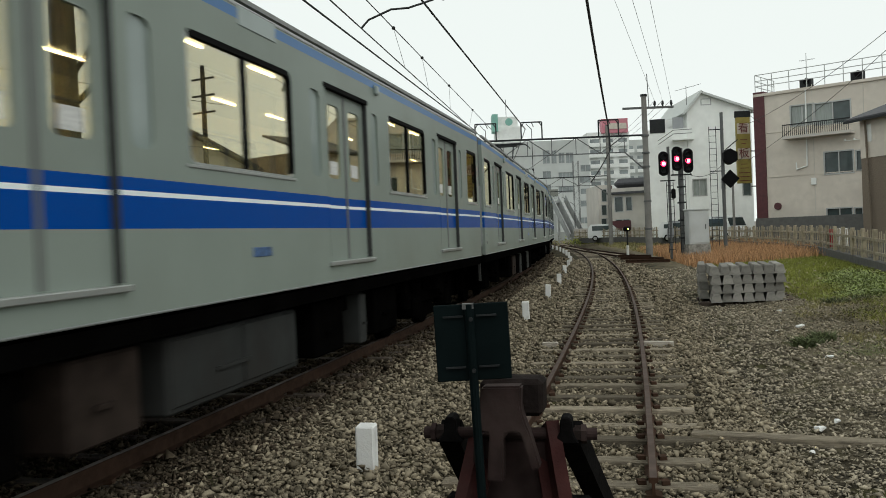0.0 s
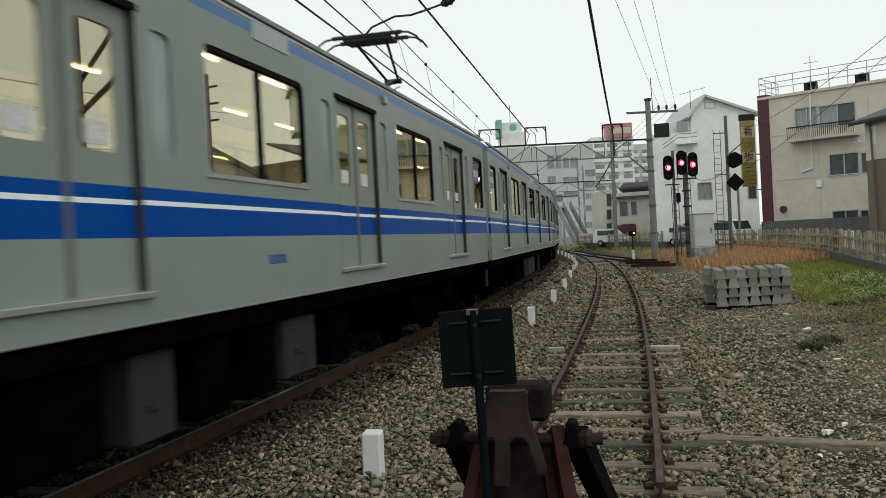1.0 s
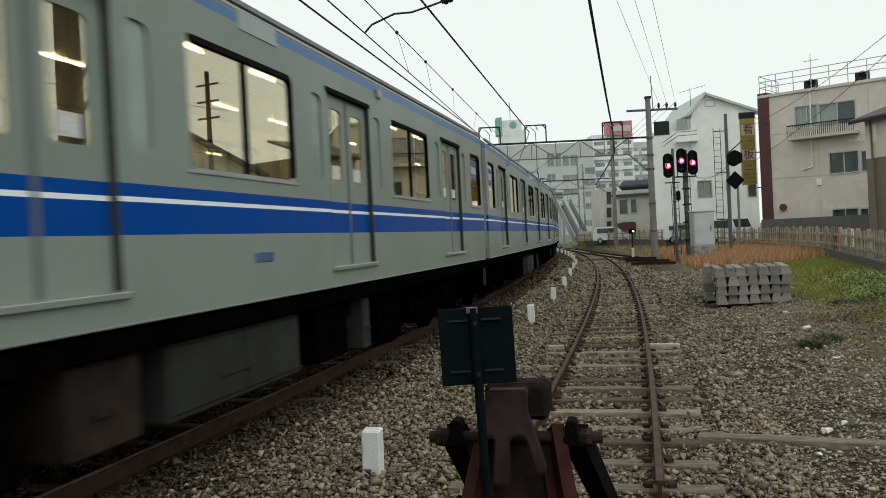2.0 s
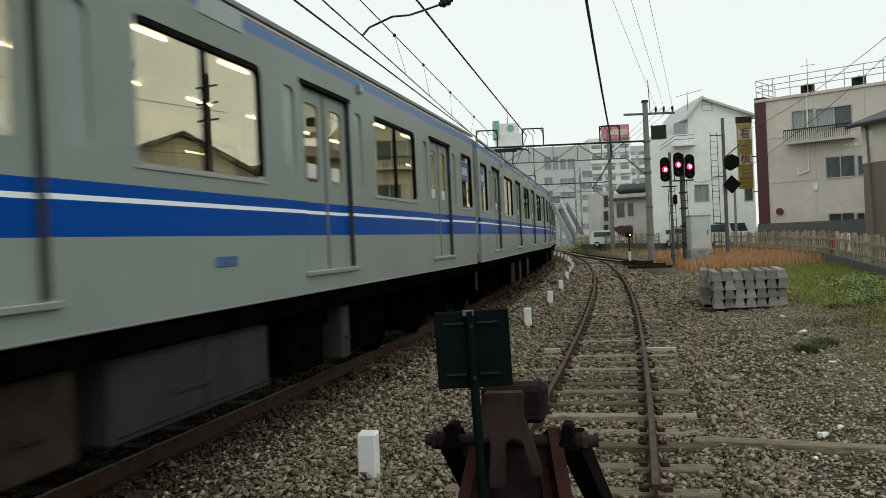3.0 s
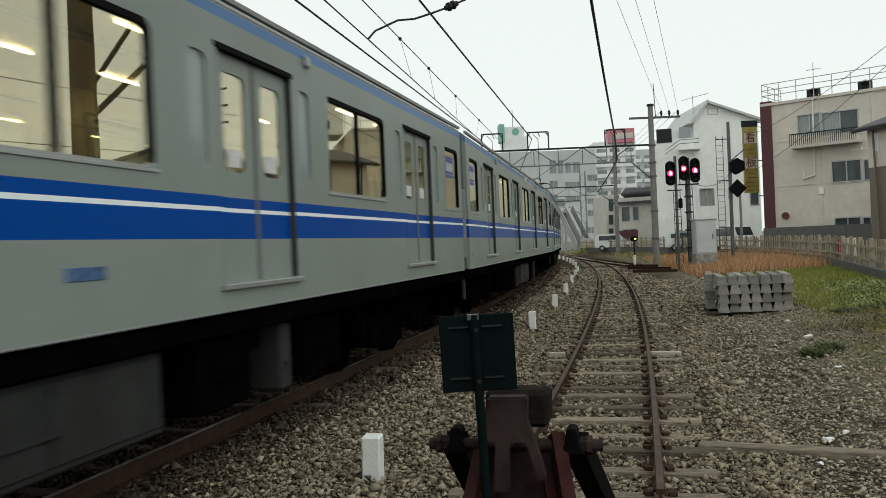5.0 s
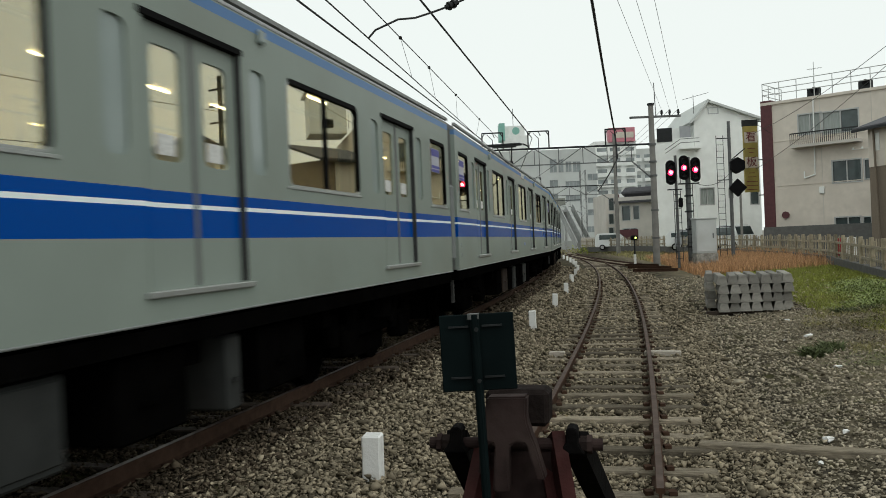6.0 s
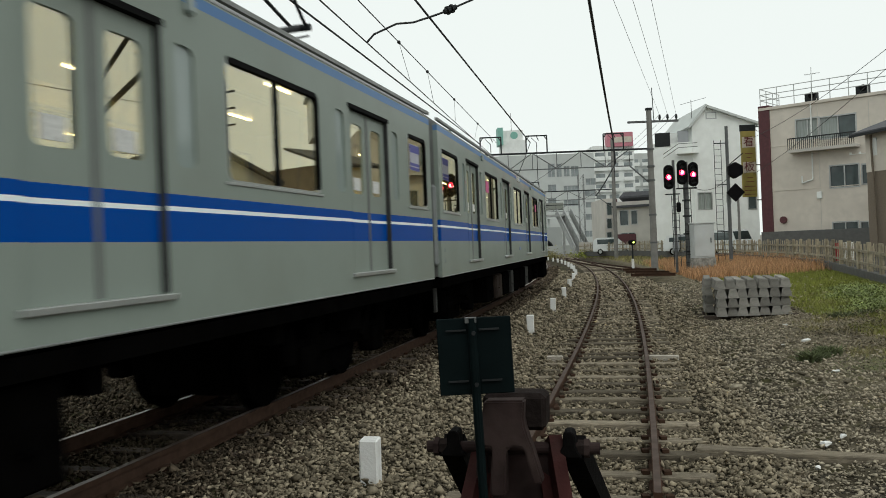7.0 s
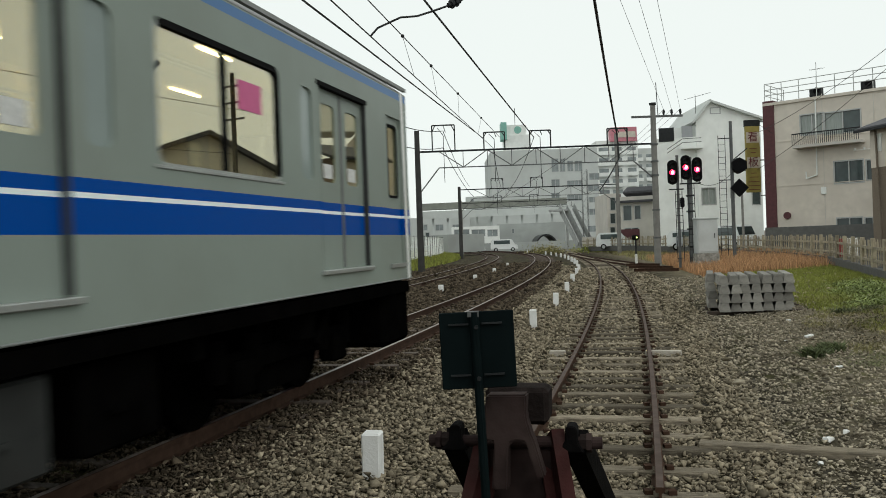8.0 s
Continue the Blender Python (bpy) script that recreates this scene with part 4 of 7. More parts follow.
def build_buffer_stop():
    """A buffer stop of bent old rails with a cast head, seen from behind, turned with the siding."""
    b = thing("buffer_stop", "rust-brown buffer stop of bent rails at the siding's end", "buffer stop", pose(0.275, 3.30, 0, 0, 0, -13))
    cross = bmesh.new()
    bar(cross, (-0.365, 0, 0.985), (0.325, 0, 0.985), 0.024, 14)
    for x0, x1 in ((-0.335, -0.315), (0.265, 0.285)):
        bar(cross, (x0, 0, 0.985), (x1, 0, 0.985), 0.038, 6)
    part("cross_bolt", cross, M_BUFFER, b, "rusty threaded cross bolt with nuts")
    for sx, foot, ox in ((-1, -0.30, 0.0), (1, 0.40, -0.04)):
        cx = sx * 0.25 + ox
        bm = bmesh.new()
        plate(bm, [(cx - 0.060, 0.955), (cx + 0.050, 0.955), (cx + 0.034, 0.978), (cx + 0.024, 1.0), (cx + 0.022, 1.045), (cx + 0.012, 1.058), (cx - 0.014, 1.058), (cx - 0.024, 1.045), (cx - 0.026, 1.0), (cx - 0.040, 0.978)],
              [], lambda p, d: (p[0], -0.045 + d, p[1]), 0.09)
        bmesh.ops.bevel(bm, geom=[e for e in bm.edges if e.calc_face_angle(0) > 0.6], offset=0.005, segments=1, affect="EDGES", clamp_overlap=True)
        part("bolt_bracket", bm, M_BLACKIRON, b, "black iron bolt bracket")
        part("nut", bar(bmesh.new(), (cx + sx * 0.03, 0, 0.985), (cx + sx * 0.06, 0, 0.985), 0.034, 6), M_BUFFERWOOD, b)
        part("strut", flat_bar(bmesh.new(), (sx * 0.262 + ox, 0.02, 0.985), (foot, 1.55, -0.10), 0.085, 0.10), M_BLACKIRON, b, "black iron bracing strut")
        part("bent_rail", flat_bar(bmesh.new(), (sx * 0.142, 0.02, 0.965 if sx < 0 else 1.02), (sx * 0.36, -0.55, -0.1), 0.052, 0.085), M_BUFFERRED, b, "dark red rusty bent rail")
        part("rail_flange", flat_bar(bmesh.new(), (sx * 0.120, 0.06, 0.96), (sx * 0.335, -0.50, -0.1), 0.11, 0.016), M_BUFFERRED, b)
    # the head: a waisted cast block with three legs in front and a dark wooden block behind
    bm = bmesh.new()
    outline = [(-0.102, 1.194), (0.053, 1.196), (0.049, 1.112), (0.053, 1.075), (0.068, 1.016), (0.079, 0.986), (0.118, 0.822), (0.081, 0.815), (0.049, 0.964), (0.038, 0.981), (0.009, 0.986), (-0.013, 0.975), (-0.022, 0.95), (-0.024, 0.76), (-0.087, 0.76), (-0.076, 0.964), (-0.082, 0.981), (-0.098, 0.983), (-0.113, 0.96), (-0.117, 0.84), (-0.142, 0.84), (-0.131, 1.005), (-0.124, 1.075), (-0.113, 1.119)]
    outline = [(x, 1.195 - (1.195 - z) * 0.82) for x, z in outline]
    plate(bm, outline, [], lambda p, d: (p[0], -0.13 + d + 0.12 * (1.19 - p[1]) * -1, p[1]), 0.075)
    bmesh.ops.bevel(bm, geom=[e for e in bm.edges if e.calc_face_angle(0) > 0.6], offset=0.007, segments=2, affect="EDGES", clamp_overlap=True)
    part("cast_head", bm, M_BUFFER, b, "worn rust-brown cast head")
    bm = bx(-0.13, 0.122, -0.02, 0.14, 1.055, 1.20, bevel=0.018)
    for v in bm.verts:
        v.co += Vector((noise.noise(v.co * 9), noise.noise(v.co * 7 + Vector((3, 0, 0))), noise.noise(v.co * 8))) * 0.008
    part("wooden_block", bm, M_BUFFERWOOD, b, "dark weathered wooden block")
    part("inner_plate", bx(-0.16, 0.16, 0.0, 0.05, 0.55, 0.96, bevel=0.01), M_BUFFER, b)
    part("foot_plate", bx(-0.30, 0.30, -0.30, 0.10, -0.12, 0.72, bevel=0.02), M_BLACKIRON, b)
    tie = sleeper_mesh(2.0, 0.24, 0.16)
    part("tie", tie, M_WOOD, b).matrix_basis = pose(0, -0.5, -0.02)


build_buffer_stop()


def build_stop_sign():
    """The square end-of-track plate on its post, seen from behind."""
    s = thing("stop_sign", "dark green square track sign plate on a post, from behind", "sign", pose(0.146, 3.08, 0.02, 0, -1.3, -4))
    part("post", bar(bmesh.new(), (0.005, 0, -0.2), (-0.005, 0, 1.505), 0.017, 10), M_SIGNBACK, s)
    bm = bx(-0.139, 0.139, 0.018, 0.028, 1.218, 1.505, bevel=0.003)
    part("plate", bm, M_SIGNBACK, s)
    for z in (1.46, 1.27):
        for x0, x1 in ((-0.105, -0.03), (0.02, 0.095)):
            part("bracket", bx(x0, x1, 0.006, 0.018, z - 0.003, z + 0.003), M_DARKMETAL, s)
        part("bolt", bar(bmesh.new(), (0.0, -0.024, z - 0.01), (0.0, -0.01, z - 0.01), 0.008, 8), M_DARKMETAL, s)
    part("clamp_plate", bx(-0.03, 0.012, -0.012, 0.016, 1.488, 1.508), M_GALV, s)


build_stop_sign()


def build_sleeper_stack():
    """Concrete sleepers laid side by side in four layers: trapezoid ends towards the track."""
    group = "stacked concrete sleepers"
    rng = random.Random(4)

    def sleeper():
        bm = bmesh.new()
        prof = [(-0.114, 0.0), (0.114, 0.0), (0.117, 0.02), (0.080, 0.188), (0.072, 0.198), (-0.072, 0.198), (-0.080, 0.188), (-0.117, 0.02)]
        sweep(bm, prof, [(0, 0, 0, 0), (0, 0.7, 0, 0), (0, 0.95, -0.0, 0), (0, 2.0, 0, 0)])
        for v in bm.verts:
            v.co += Vector((noise.noise(v.co * 6), noise.noise(v.co * 5 + Vector((5, 0, 0))), 0)) * 0.006
        return tagged(obj("concrete_sleeper", bm, M_CONCRETE), "grey concrete railway sleeper with a trapezoid end, stacked", "railway sleeper", group=group)

    first = None
    cx, cy, zb = 6.15, 18.7, 0.0
    for layer in range(4):
        for k in range(-1, 7):
            back = 1.2 + 0.05 * layer if k < 0 else 0.0
            m = pose(cx + 0.14 + k * 0.243 + back * 0.287 + rng.uniform(-0.016, 0.016), cy + back + rng.uniform(-0.05, 0.05) + (0.0 if layer < 3 else 0.05), zb + layer * 0.203, 0, 0, rng.uniform(-1.5, 1.5) - 16)
            if first is None:
                first = sleeper()
                first.matrix_basis = m
            else:
                copy_thing(first, m)
    for y in (0.35, 1.6):
        bm = bx(-0.2, 2.0, -0.06, 0.06, -0.12, 0.0, bevel=0.01)
        ob = tagged(obj("bearer_timber", bm, M_BROWNWOOD), "dark wooden bearer under the stacked concrete sleepers", "timber", group="bearers under the stack")
        ob.matrix_basis = pose(cx + 0.28 * y - 0.05, cy + y, zb, 0, 0, -6)


build_sleeper_stack()


def lattice_mast(name, label, p, top, w, group=""):
    """A square mast of four angles with lacing."""
    t = thing(name, label, "mast", pose(*p), group=group)
    h = top - p[2]
    for sx in (-1, 1):
        for sy in (-1, 1):
            part("leg", bx(sx * w - 0.03, sx * w + 0.03, sy * w - 0.03, sy * w + 0.03, 0, h), M_GALV, t)
    bm = bmesh.new()
    n = int(h / (w * 2.6))
    for i in range(n):
        a, b = h * i / n, h * (i + 1) / n
        k = 1 if i % 2 else -1
        for s in (-1, 1):
            flat_bar(bm, (-w * k, s * w, a), (w * k, s * w, b), 0.03, 0.015)
            flat_bar(bm, (s * w, -w * k, a), (s * w, w * k, b), 0.015, 0.03)
    part("lacing", bm, M_GALV, t)
    return t


def build_portal(left, right, zc, depth, frames, name_label):
    """A lattice beam over the tracks, with the square wire frames on top of it."""
    l, r = Vector((left[0], left[1], zc)), Vector((right[0], right[1], zc))
    g = thing("catenary_gantry", name_label, "gantry")
    part("top_chord", flat_bar(bmesh.new(), l, r, 0.10, 0.10), M_DARKMETAL, g)
    d = (r - l)
    lo = Vector((0, 0, -depth))
    part("bottom_chord", flat_bar(bmesh.new(), l + d * 0.09 + lo, r - d * 0.09 + lo, 0.06, 0.06), M_GALV, g)
    n = 8
    for i in range(n):
        a, b = 0.09 + 0.82 * i / n, 0.09 + 0.82 * (i + 1) / n
        bm = bmesh.new()
        if i % 2:
            flat_bar(bm, l + d * a + lo, l + d * b, 0.05, 0.05)
        else:
            flat_bar(bm, l + d * a, l + d * b + lo, 0.05, 0.05)
        part("brace", bm, M_GALV, g)
        part("upright", flat_bar(bmesh.new(), l + d * b, l + d * b + lo, 0.04, 0.04), M_GALV, g)
    part("knee", flat_bar(bmesh.new(), l + Vector((0, 0, -depth * 2.6)), l + d * 0.09 + lo, 0.07, 0.07), M_GALV, g)
    part("knee", flat_bar(bmesh.new(), r + Vector((0, 0, -depth * 2.2)), r - d * 0.09 + lo, 0.07, 0.07), M_GALV, g)
    for k, w, hgt in frames:
        c = l + d * k
        e = d.normalized() * (w / 2)
        bm = bmesh.new()
        up = Vector((0, 0, hgt))
        for p, q in ((c - e, c - e + up), (c + e, c + e + up), (c - e + up, c + e + up)):
            flat_bar(bm, p, q, 0.07, 0.07)
        for s in (-1, 1):
            flat_bar(bm, c + e * s + up * 0.75, c + e * s * 0.72 + up, 0.05, 0.05)
        f = part("wire_frame", bm, M_DARKMETAL, g)
        bm = bmesh.new()
        flat_bar(bm, c + up, c + up * 0.72 + e * 0.2, 0.04, 0.04)
        flat_bar(bm, c - e * 0.5 + up * 0.9, c + up * 0.6, 0.03, 0.03)
        flat_bar(bm, c + up * 0.6, c + lo * 1.9, 0.035, 0.035)
        part("insulator_hanger", bm, M_DARKMETAL, f)
    return g


P_LEFT, P_RIGHT = (-1.3, 48.0, 6.94), (12.37, 48.0, 7.19)
build_portal(P_LEFT, P_RIGHT, 7.08, 0.95, ((0.112, 1.3, 1.5), (0.326, 1.2, 1.0), (0.52, 1.2, 1.0), (0.845, 1.15, 0.95)), "dark steel lattice gantry carrying the overhead wires")
Q_LEFT, Q_RIGHT = (1.81, 84.0, 7.01), (17.8, 84.0, 7.33)
build_portal(Q_LEFT, Q_RIGHT, 7.1, 0.9, ((0.24, 1.2, 1.0), (0.49, 1.2, 1.0)), "grey steel lattice gantry over the curving tracks")
R_LEFT, R_RIGHT = (2.73, 118.0, 7.59), (19.96, 118.0, 7.52)
build_portal(R_LEFT, R_RIGHT, 7.3, 0.9, ((0.3, 1.2, 0.9), (0.6, 1.2, 0.9)), "far grey steel gantry over the tracks")


def concrete_pole(p, top, r, label, group="", mat=None):
    t = thing("utility_pole", label, "utility pole", pose(*p), group=group)
    part("shaft", bar(bmesh.new(), (0, 0, 0), (0, 0, top - p[2]), r, 16, r * 0.72), mat or M_POLE, t)
    return t


big_pole = concrete_pole((12.36, 48.0, 0.0), 9.35, 0.205, "grey concrete pole with a cross arm and insulators")
bm = bx(-1.25, 1.70, -0.06, 0.06, 8.58, 8.70, bevel=0.01)
part("cross_arm", bm, M_GALV, big_pole)
bm = bmesh.new()
bar(bm, (0, 0, 9.3), (0, 0, 9.42), 0.20, 14)
part("pole_cap", bm, M_DARKMETAL, big_pole)
part("rod", bar(bmesh.new(), (0.28, 0, 8.7), (0.22, 0, 10.6), 0.025, 8), M_GALV, big_pole)
for x in (0.62, 1.08, 1.58):
    bm = bar(bmesh.new(), (x, 0, 8.7), (x, 0, 8.80), 0.05, 8)
    bar(bm, (x, 0, 8.80), (x, 0, 9.02), 0.085, 10, 0.05)
    part("insulator", bm, M_DARKMETAL, big_pole)
for z in (1.6, 3.2, 5.2, 6.0, 7.0):
    bm = bar(bmesh.new(), (0, 0, z), (0, 0, z + 0.10), 0.222, 16)
    part("band", bm, M_GALV, big_pole)
concrete_pole((P_LEFT[0], P_LEFT[1], 0.0), 8.3, 0.20, "slender dark steel gantry mast", "gantry masts", M_DARKPOLE)
concrete_pole((Q_LEFT[0], Q_LEFT[1], 0.0), 7.4, 0.20, "slender dark gantry mast", "gantry masts", M_DARKPOLE)
concrete_pole((Q_RIGHT[0], Q_RIGHT[1], 0.0), 12.2, 0.22, "tall grey concrete pole beside the sidings", "gantry masts")
concrete_pole((R_LEFT[0], R_LEFT[1], 0.0), 7.6, 0.2, "slender grey far gantry mast", "gantry masts")
lattice_mast("lattice_mast", "grey lattice steel mast beyond the sidings", ((19.31, 112.0, 0.36)[0], 112, 0.0), 11.0, 0.35)


# ---- overhead wires ----
def wire(p, q, r, sag=0.0, reach=1.0, label="thin black overhead wire above the railway", droppers=()):
    """A wire from p towards q and on past it, reach times as far."""
    p, q = Vector(p), Vector(q)
    end = p + (q - p) * reach
    n = 14
    pts = []
    for i in range(n + 1):
        k = i / n
        v = p.lerp(end, k)
        v.z -= sag * 4 * k * (1 - k)
        pts.append(v)
    bm = tube(bmesh.new(), pts, r)
    return tagged(obj("overhead_wire", bm, M_WIRE), label, "wire", group="overhead wires")


# feeder to the frame over the near main track
wire((5.45, 48.0, 7.7), (-0.25, 20.91, 7.9), 0.030, 0, 1.5)
# contact wires, messenger and droppers of the near main track
C_FAR, C_NEAR = (3.08, 48.0, 7.17), (-1.31, 16.76, 6.0)
wire(C_FAR, C_NEAR, 0.014, 0.0, 1.9)
wire((2.58, 48.0, 7.71), (-2.55, 16.17, 6.6), 0.022, 0.0, 1.5)
M_FAR, M_NEAR = (3.49, 48.0, 7.77), (-1.46, 18.36, 7.2)
wire(M_FAR, M_NEAR, 0.014, 0.0, 1.5)
for k in (0.30, 0.55, 0.74, 0.88):
    a = Vector(M_FAR).lerp(Vector(M_NEAR), k)
    b = Vector(C_FAR).lerp(Vector(C_NEAR), min(1.2, k * (Vector(M_NEAR) - Vector(M_FAR)).length / (Vector(C_NEAR) - Vector(C_FAR)).length))
    bm = bar(bmesh.new(), a, b, 0.006, 5)
    bmesh.ops.create_uvsphere(bm, u_segments=10, v_segments=7, radius=0.05, matrix=Matrix.Translation(a))
    tagged(obj("wire_dropper", bm, M_WIRE), "thin dropper with a black clamp between overhead wires", "dropper", group="wire droppers")
# the pull-off arm
ARM = [(-1.21, 15.5, 5.68), (-1.07, 15.5, 5.83), (-0.64, 15.5, 6.01), (-0.33, 15.6, 6.05), (-0.04, 15.7, 6.16), (0.26, 15.8, 6.28), (0.68, 16.0, 6.5), (2.15, 16.3, 7.13)]
arm = thing("pull_off_arm", "bent dark steel arm holding the contact wire", "wire arm")
bm = tube(bmesh.new(), ARM, 0.02, 8)
part("rod", bm, M_WIRE, arm)
bm = bar(bmesh.new(), ARM[5], Vector(ARM[5]).lerp(Vector(ARM[6]), 0.55), 0.05, 10)
bar(bm, Vector(ARM[5]).lerp(Vector(ARM[6]), 0.12), Vector(ARM[5]).lerp(Vector(ARM[6]), 0.2), 0.085, 10)
bar(bm, Vector(ARM[5]).lerp(Vector(ARM[6]), 0.32), Vector(ARM[5]).lerp(Vector(ARM[6]), 0.4), 0.085, 10)
part("insulator", bm, M_DARKMETAL, arm)
# thick cable to the gantry and its loop below
CB = [(10.16, 48.0, 4.69), (10.32, 48.0, 6.32), (10.24, 48.0, 7.75)]
wire(CB[2], (4.62, 23.92, 8.6), 0.045, 0.25, 1.4, "thick black twisted overhead cable")
wire(CB[2], CB[1], 0.05, 0.0, 1.0, "thick black cable hanging from the gantry")
wire(CB[1], (9.11, 48.0, 4.47), 0.035, 0.1, 1.0, "thick black cable hanging from the gantry")
# thin lines to the cross arm
for i, x in enumerate((12.98, 13.44, 13.94)):
    near = ((5.67, 25.42, 9.0), (6.26, 25.49, 9.0), (6.84, 25.57, 9.0))[i]
    wire((x, 48.0, 9.02), near, 0.007, 0.0, 1.5, "thin overhead line to the cross arm")
    wire((x, 48.0, 9.02), (x + 3.5, 85.0, 9.4), 0.010, 0.3, 1.0, "thin overhead line to the cross arm")
# lines that go on over the tracks behind the first gantry
for a, b in (((5.45, 48.0, 7.7), (7.13, 84.0, 7.27)), (C_FAR, (5.99, 84.0, 7.42)), ((0.22, 48.0, 8.25), (2.85, 84.0, 7.42)), ((0.18, 48.0, 7.28), (3.27, 84.0, 6.38)),
             ((0.22, 48.0, 8.25), (-3.39, 40.0, 8.31)), ((0.18, 48.0, 7.28), (-3.43, 40.0, 7.22))):
    wire(a, b, 0.022, 0.35, 1.0)
for a, b in (((7.13, 84.0, 7.27), (8.35, 118.0, 7.79)), ((5.99, 84.0, 7.42), (7.55, 118.0, 7.82)), ((12.64, 84.0, 9.92), (6.98, 150.0, 7.51))):
    wire(a, b, 0.022, 0.3, 1.0)


# ---- signals ----
def signal_head(parent, x, z, lit, y=0.0):
    """A long black backing plate with rounded ends, three hooded lamps, one lit."""
    bm = bmesh.new()
    plate(bm, rounded(x - 0.25, x + 0.25, z - 0.62, z + 0.62, 0.245, 8), [], lambda p, d: (p[0], y - 0.02 - d, p[1]), 0.04)
    h = part("signal_head", bm, M_SIGNBLACK, parent)
    part("lamp_box", bx(x - 0.17, x + 0.17, y, y + 0.28, z - 0.5, z + 0.5, bevel=0.03), M_SIGNBLACK, h)
    for k in (-0.34, 0.0, 0.34):
        bm = bmesh.new()
        r = bmesh.ops.create_cone(bm, cap_ends=False, segments=18, radius1=0.125, radius2=0.125, depth=0.22, matrix=Matrix.Translation((x, y - 0.17, z + k)) @ Matrix.Rotation(radians(90), 4, "X"))
        bmesh.ops.delete(bm, geom=[f for f in bm.faces if f.calc_center_median().z < z + k - 0.06], context="FACES")
        bmesh.ops.solidify(bm, geom=bm.faces[:], thickness=0.012)
        part("hood", bm, M_SIGNBLACK, h)
        # Oversized lens and pink core put the lamp's bloom into shape and colour.
        bm = bar(bmesh.new(), (x, y - 0.08, z + k), (x, y - 0.055, z + k), 0.14, 18)
        on_now = lit == k
        part("lens", bm, M_REDLAMP if on_now else M_DARKMETAL, h, "glowing red lens" if on_now else "")
        if on_now:
            part("lamp_core", bar(bmesh.new(), (x, y - 0.095, z + k), (x, y - 0.082, z + k), 0.075, 14), M_REDCORE, h)
    return h


def ladder(parent, x, y, z0, z1, w, tilt=0.0):
    l = None
    bm = bmesh.new()
    for s in (-1, 1):
        bar(bm, (x + s * w, y, z0), (x + s * w, y + tilt, z1), 0.018, 6)
    l = part("ladder", bm, M_DARKMETAL, parent)
    n = int((z1 - z0) / 0.36)
    for i in range(n):
        k = (i + 0.5) / n
        part("rung", bar(bmesh.new(), (x - w, y + tilt * k, z0 + (z1 - z0) * k), (x + w, y + tilt * k, z0 + (z1 - z0) * k), 0.013, 5), M_DARKMETAL, l)


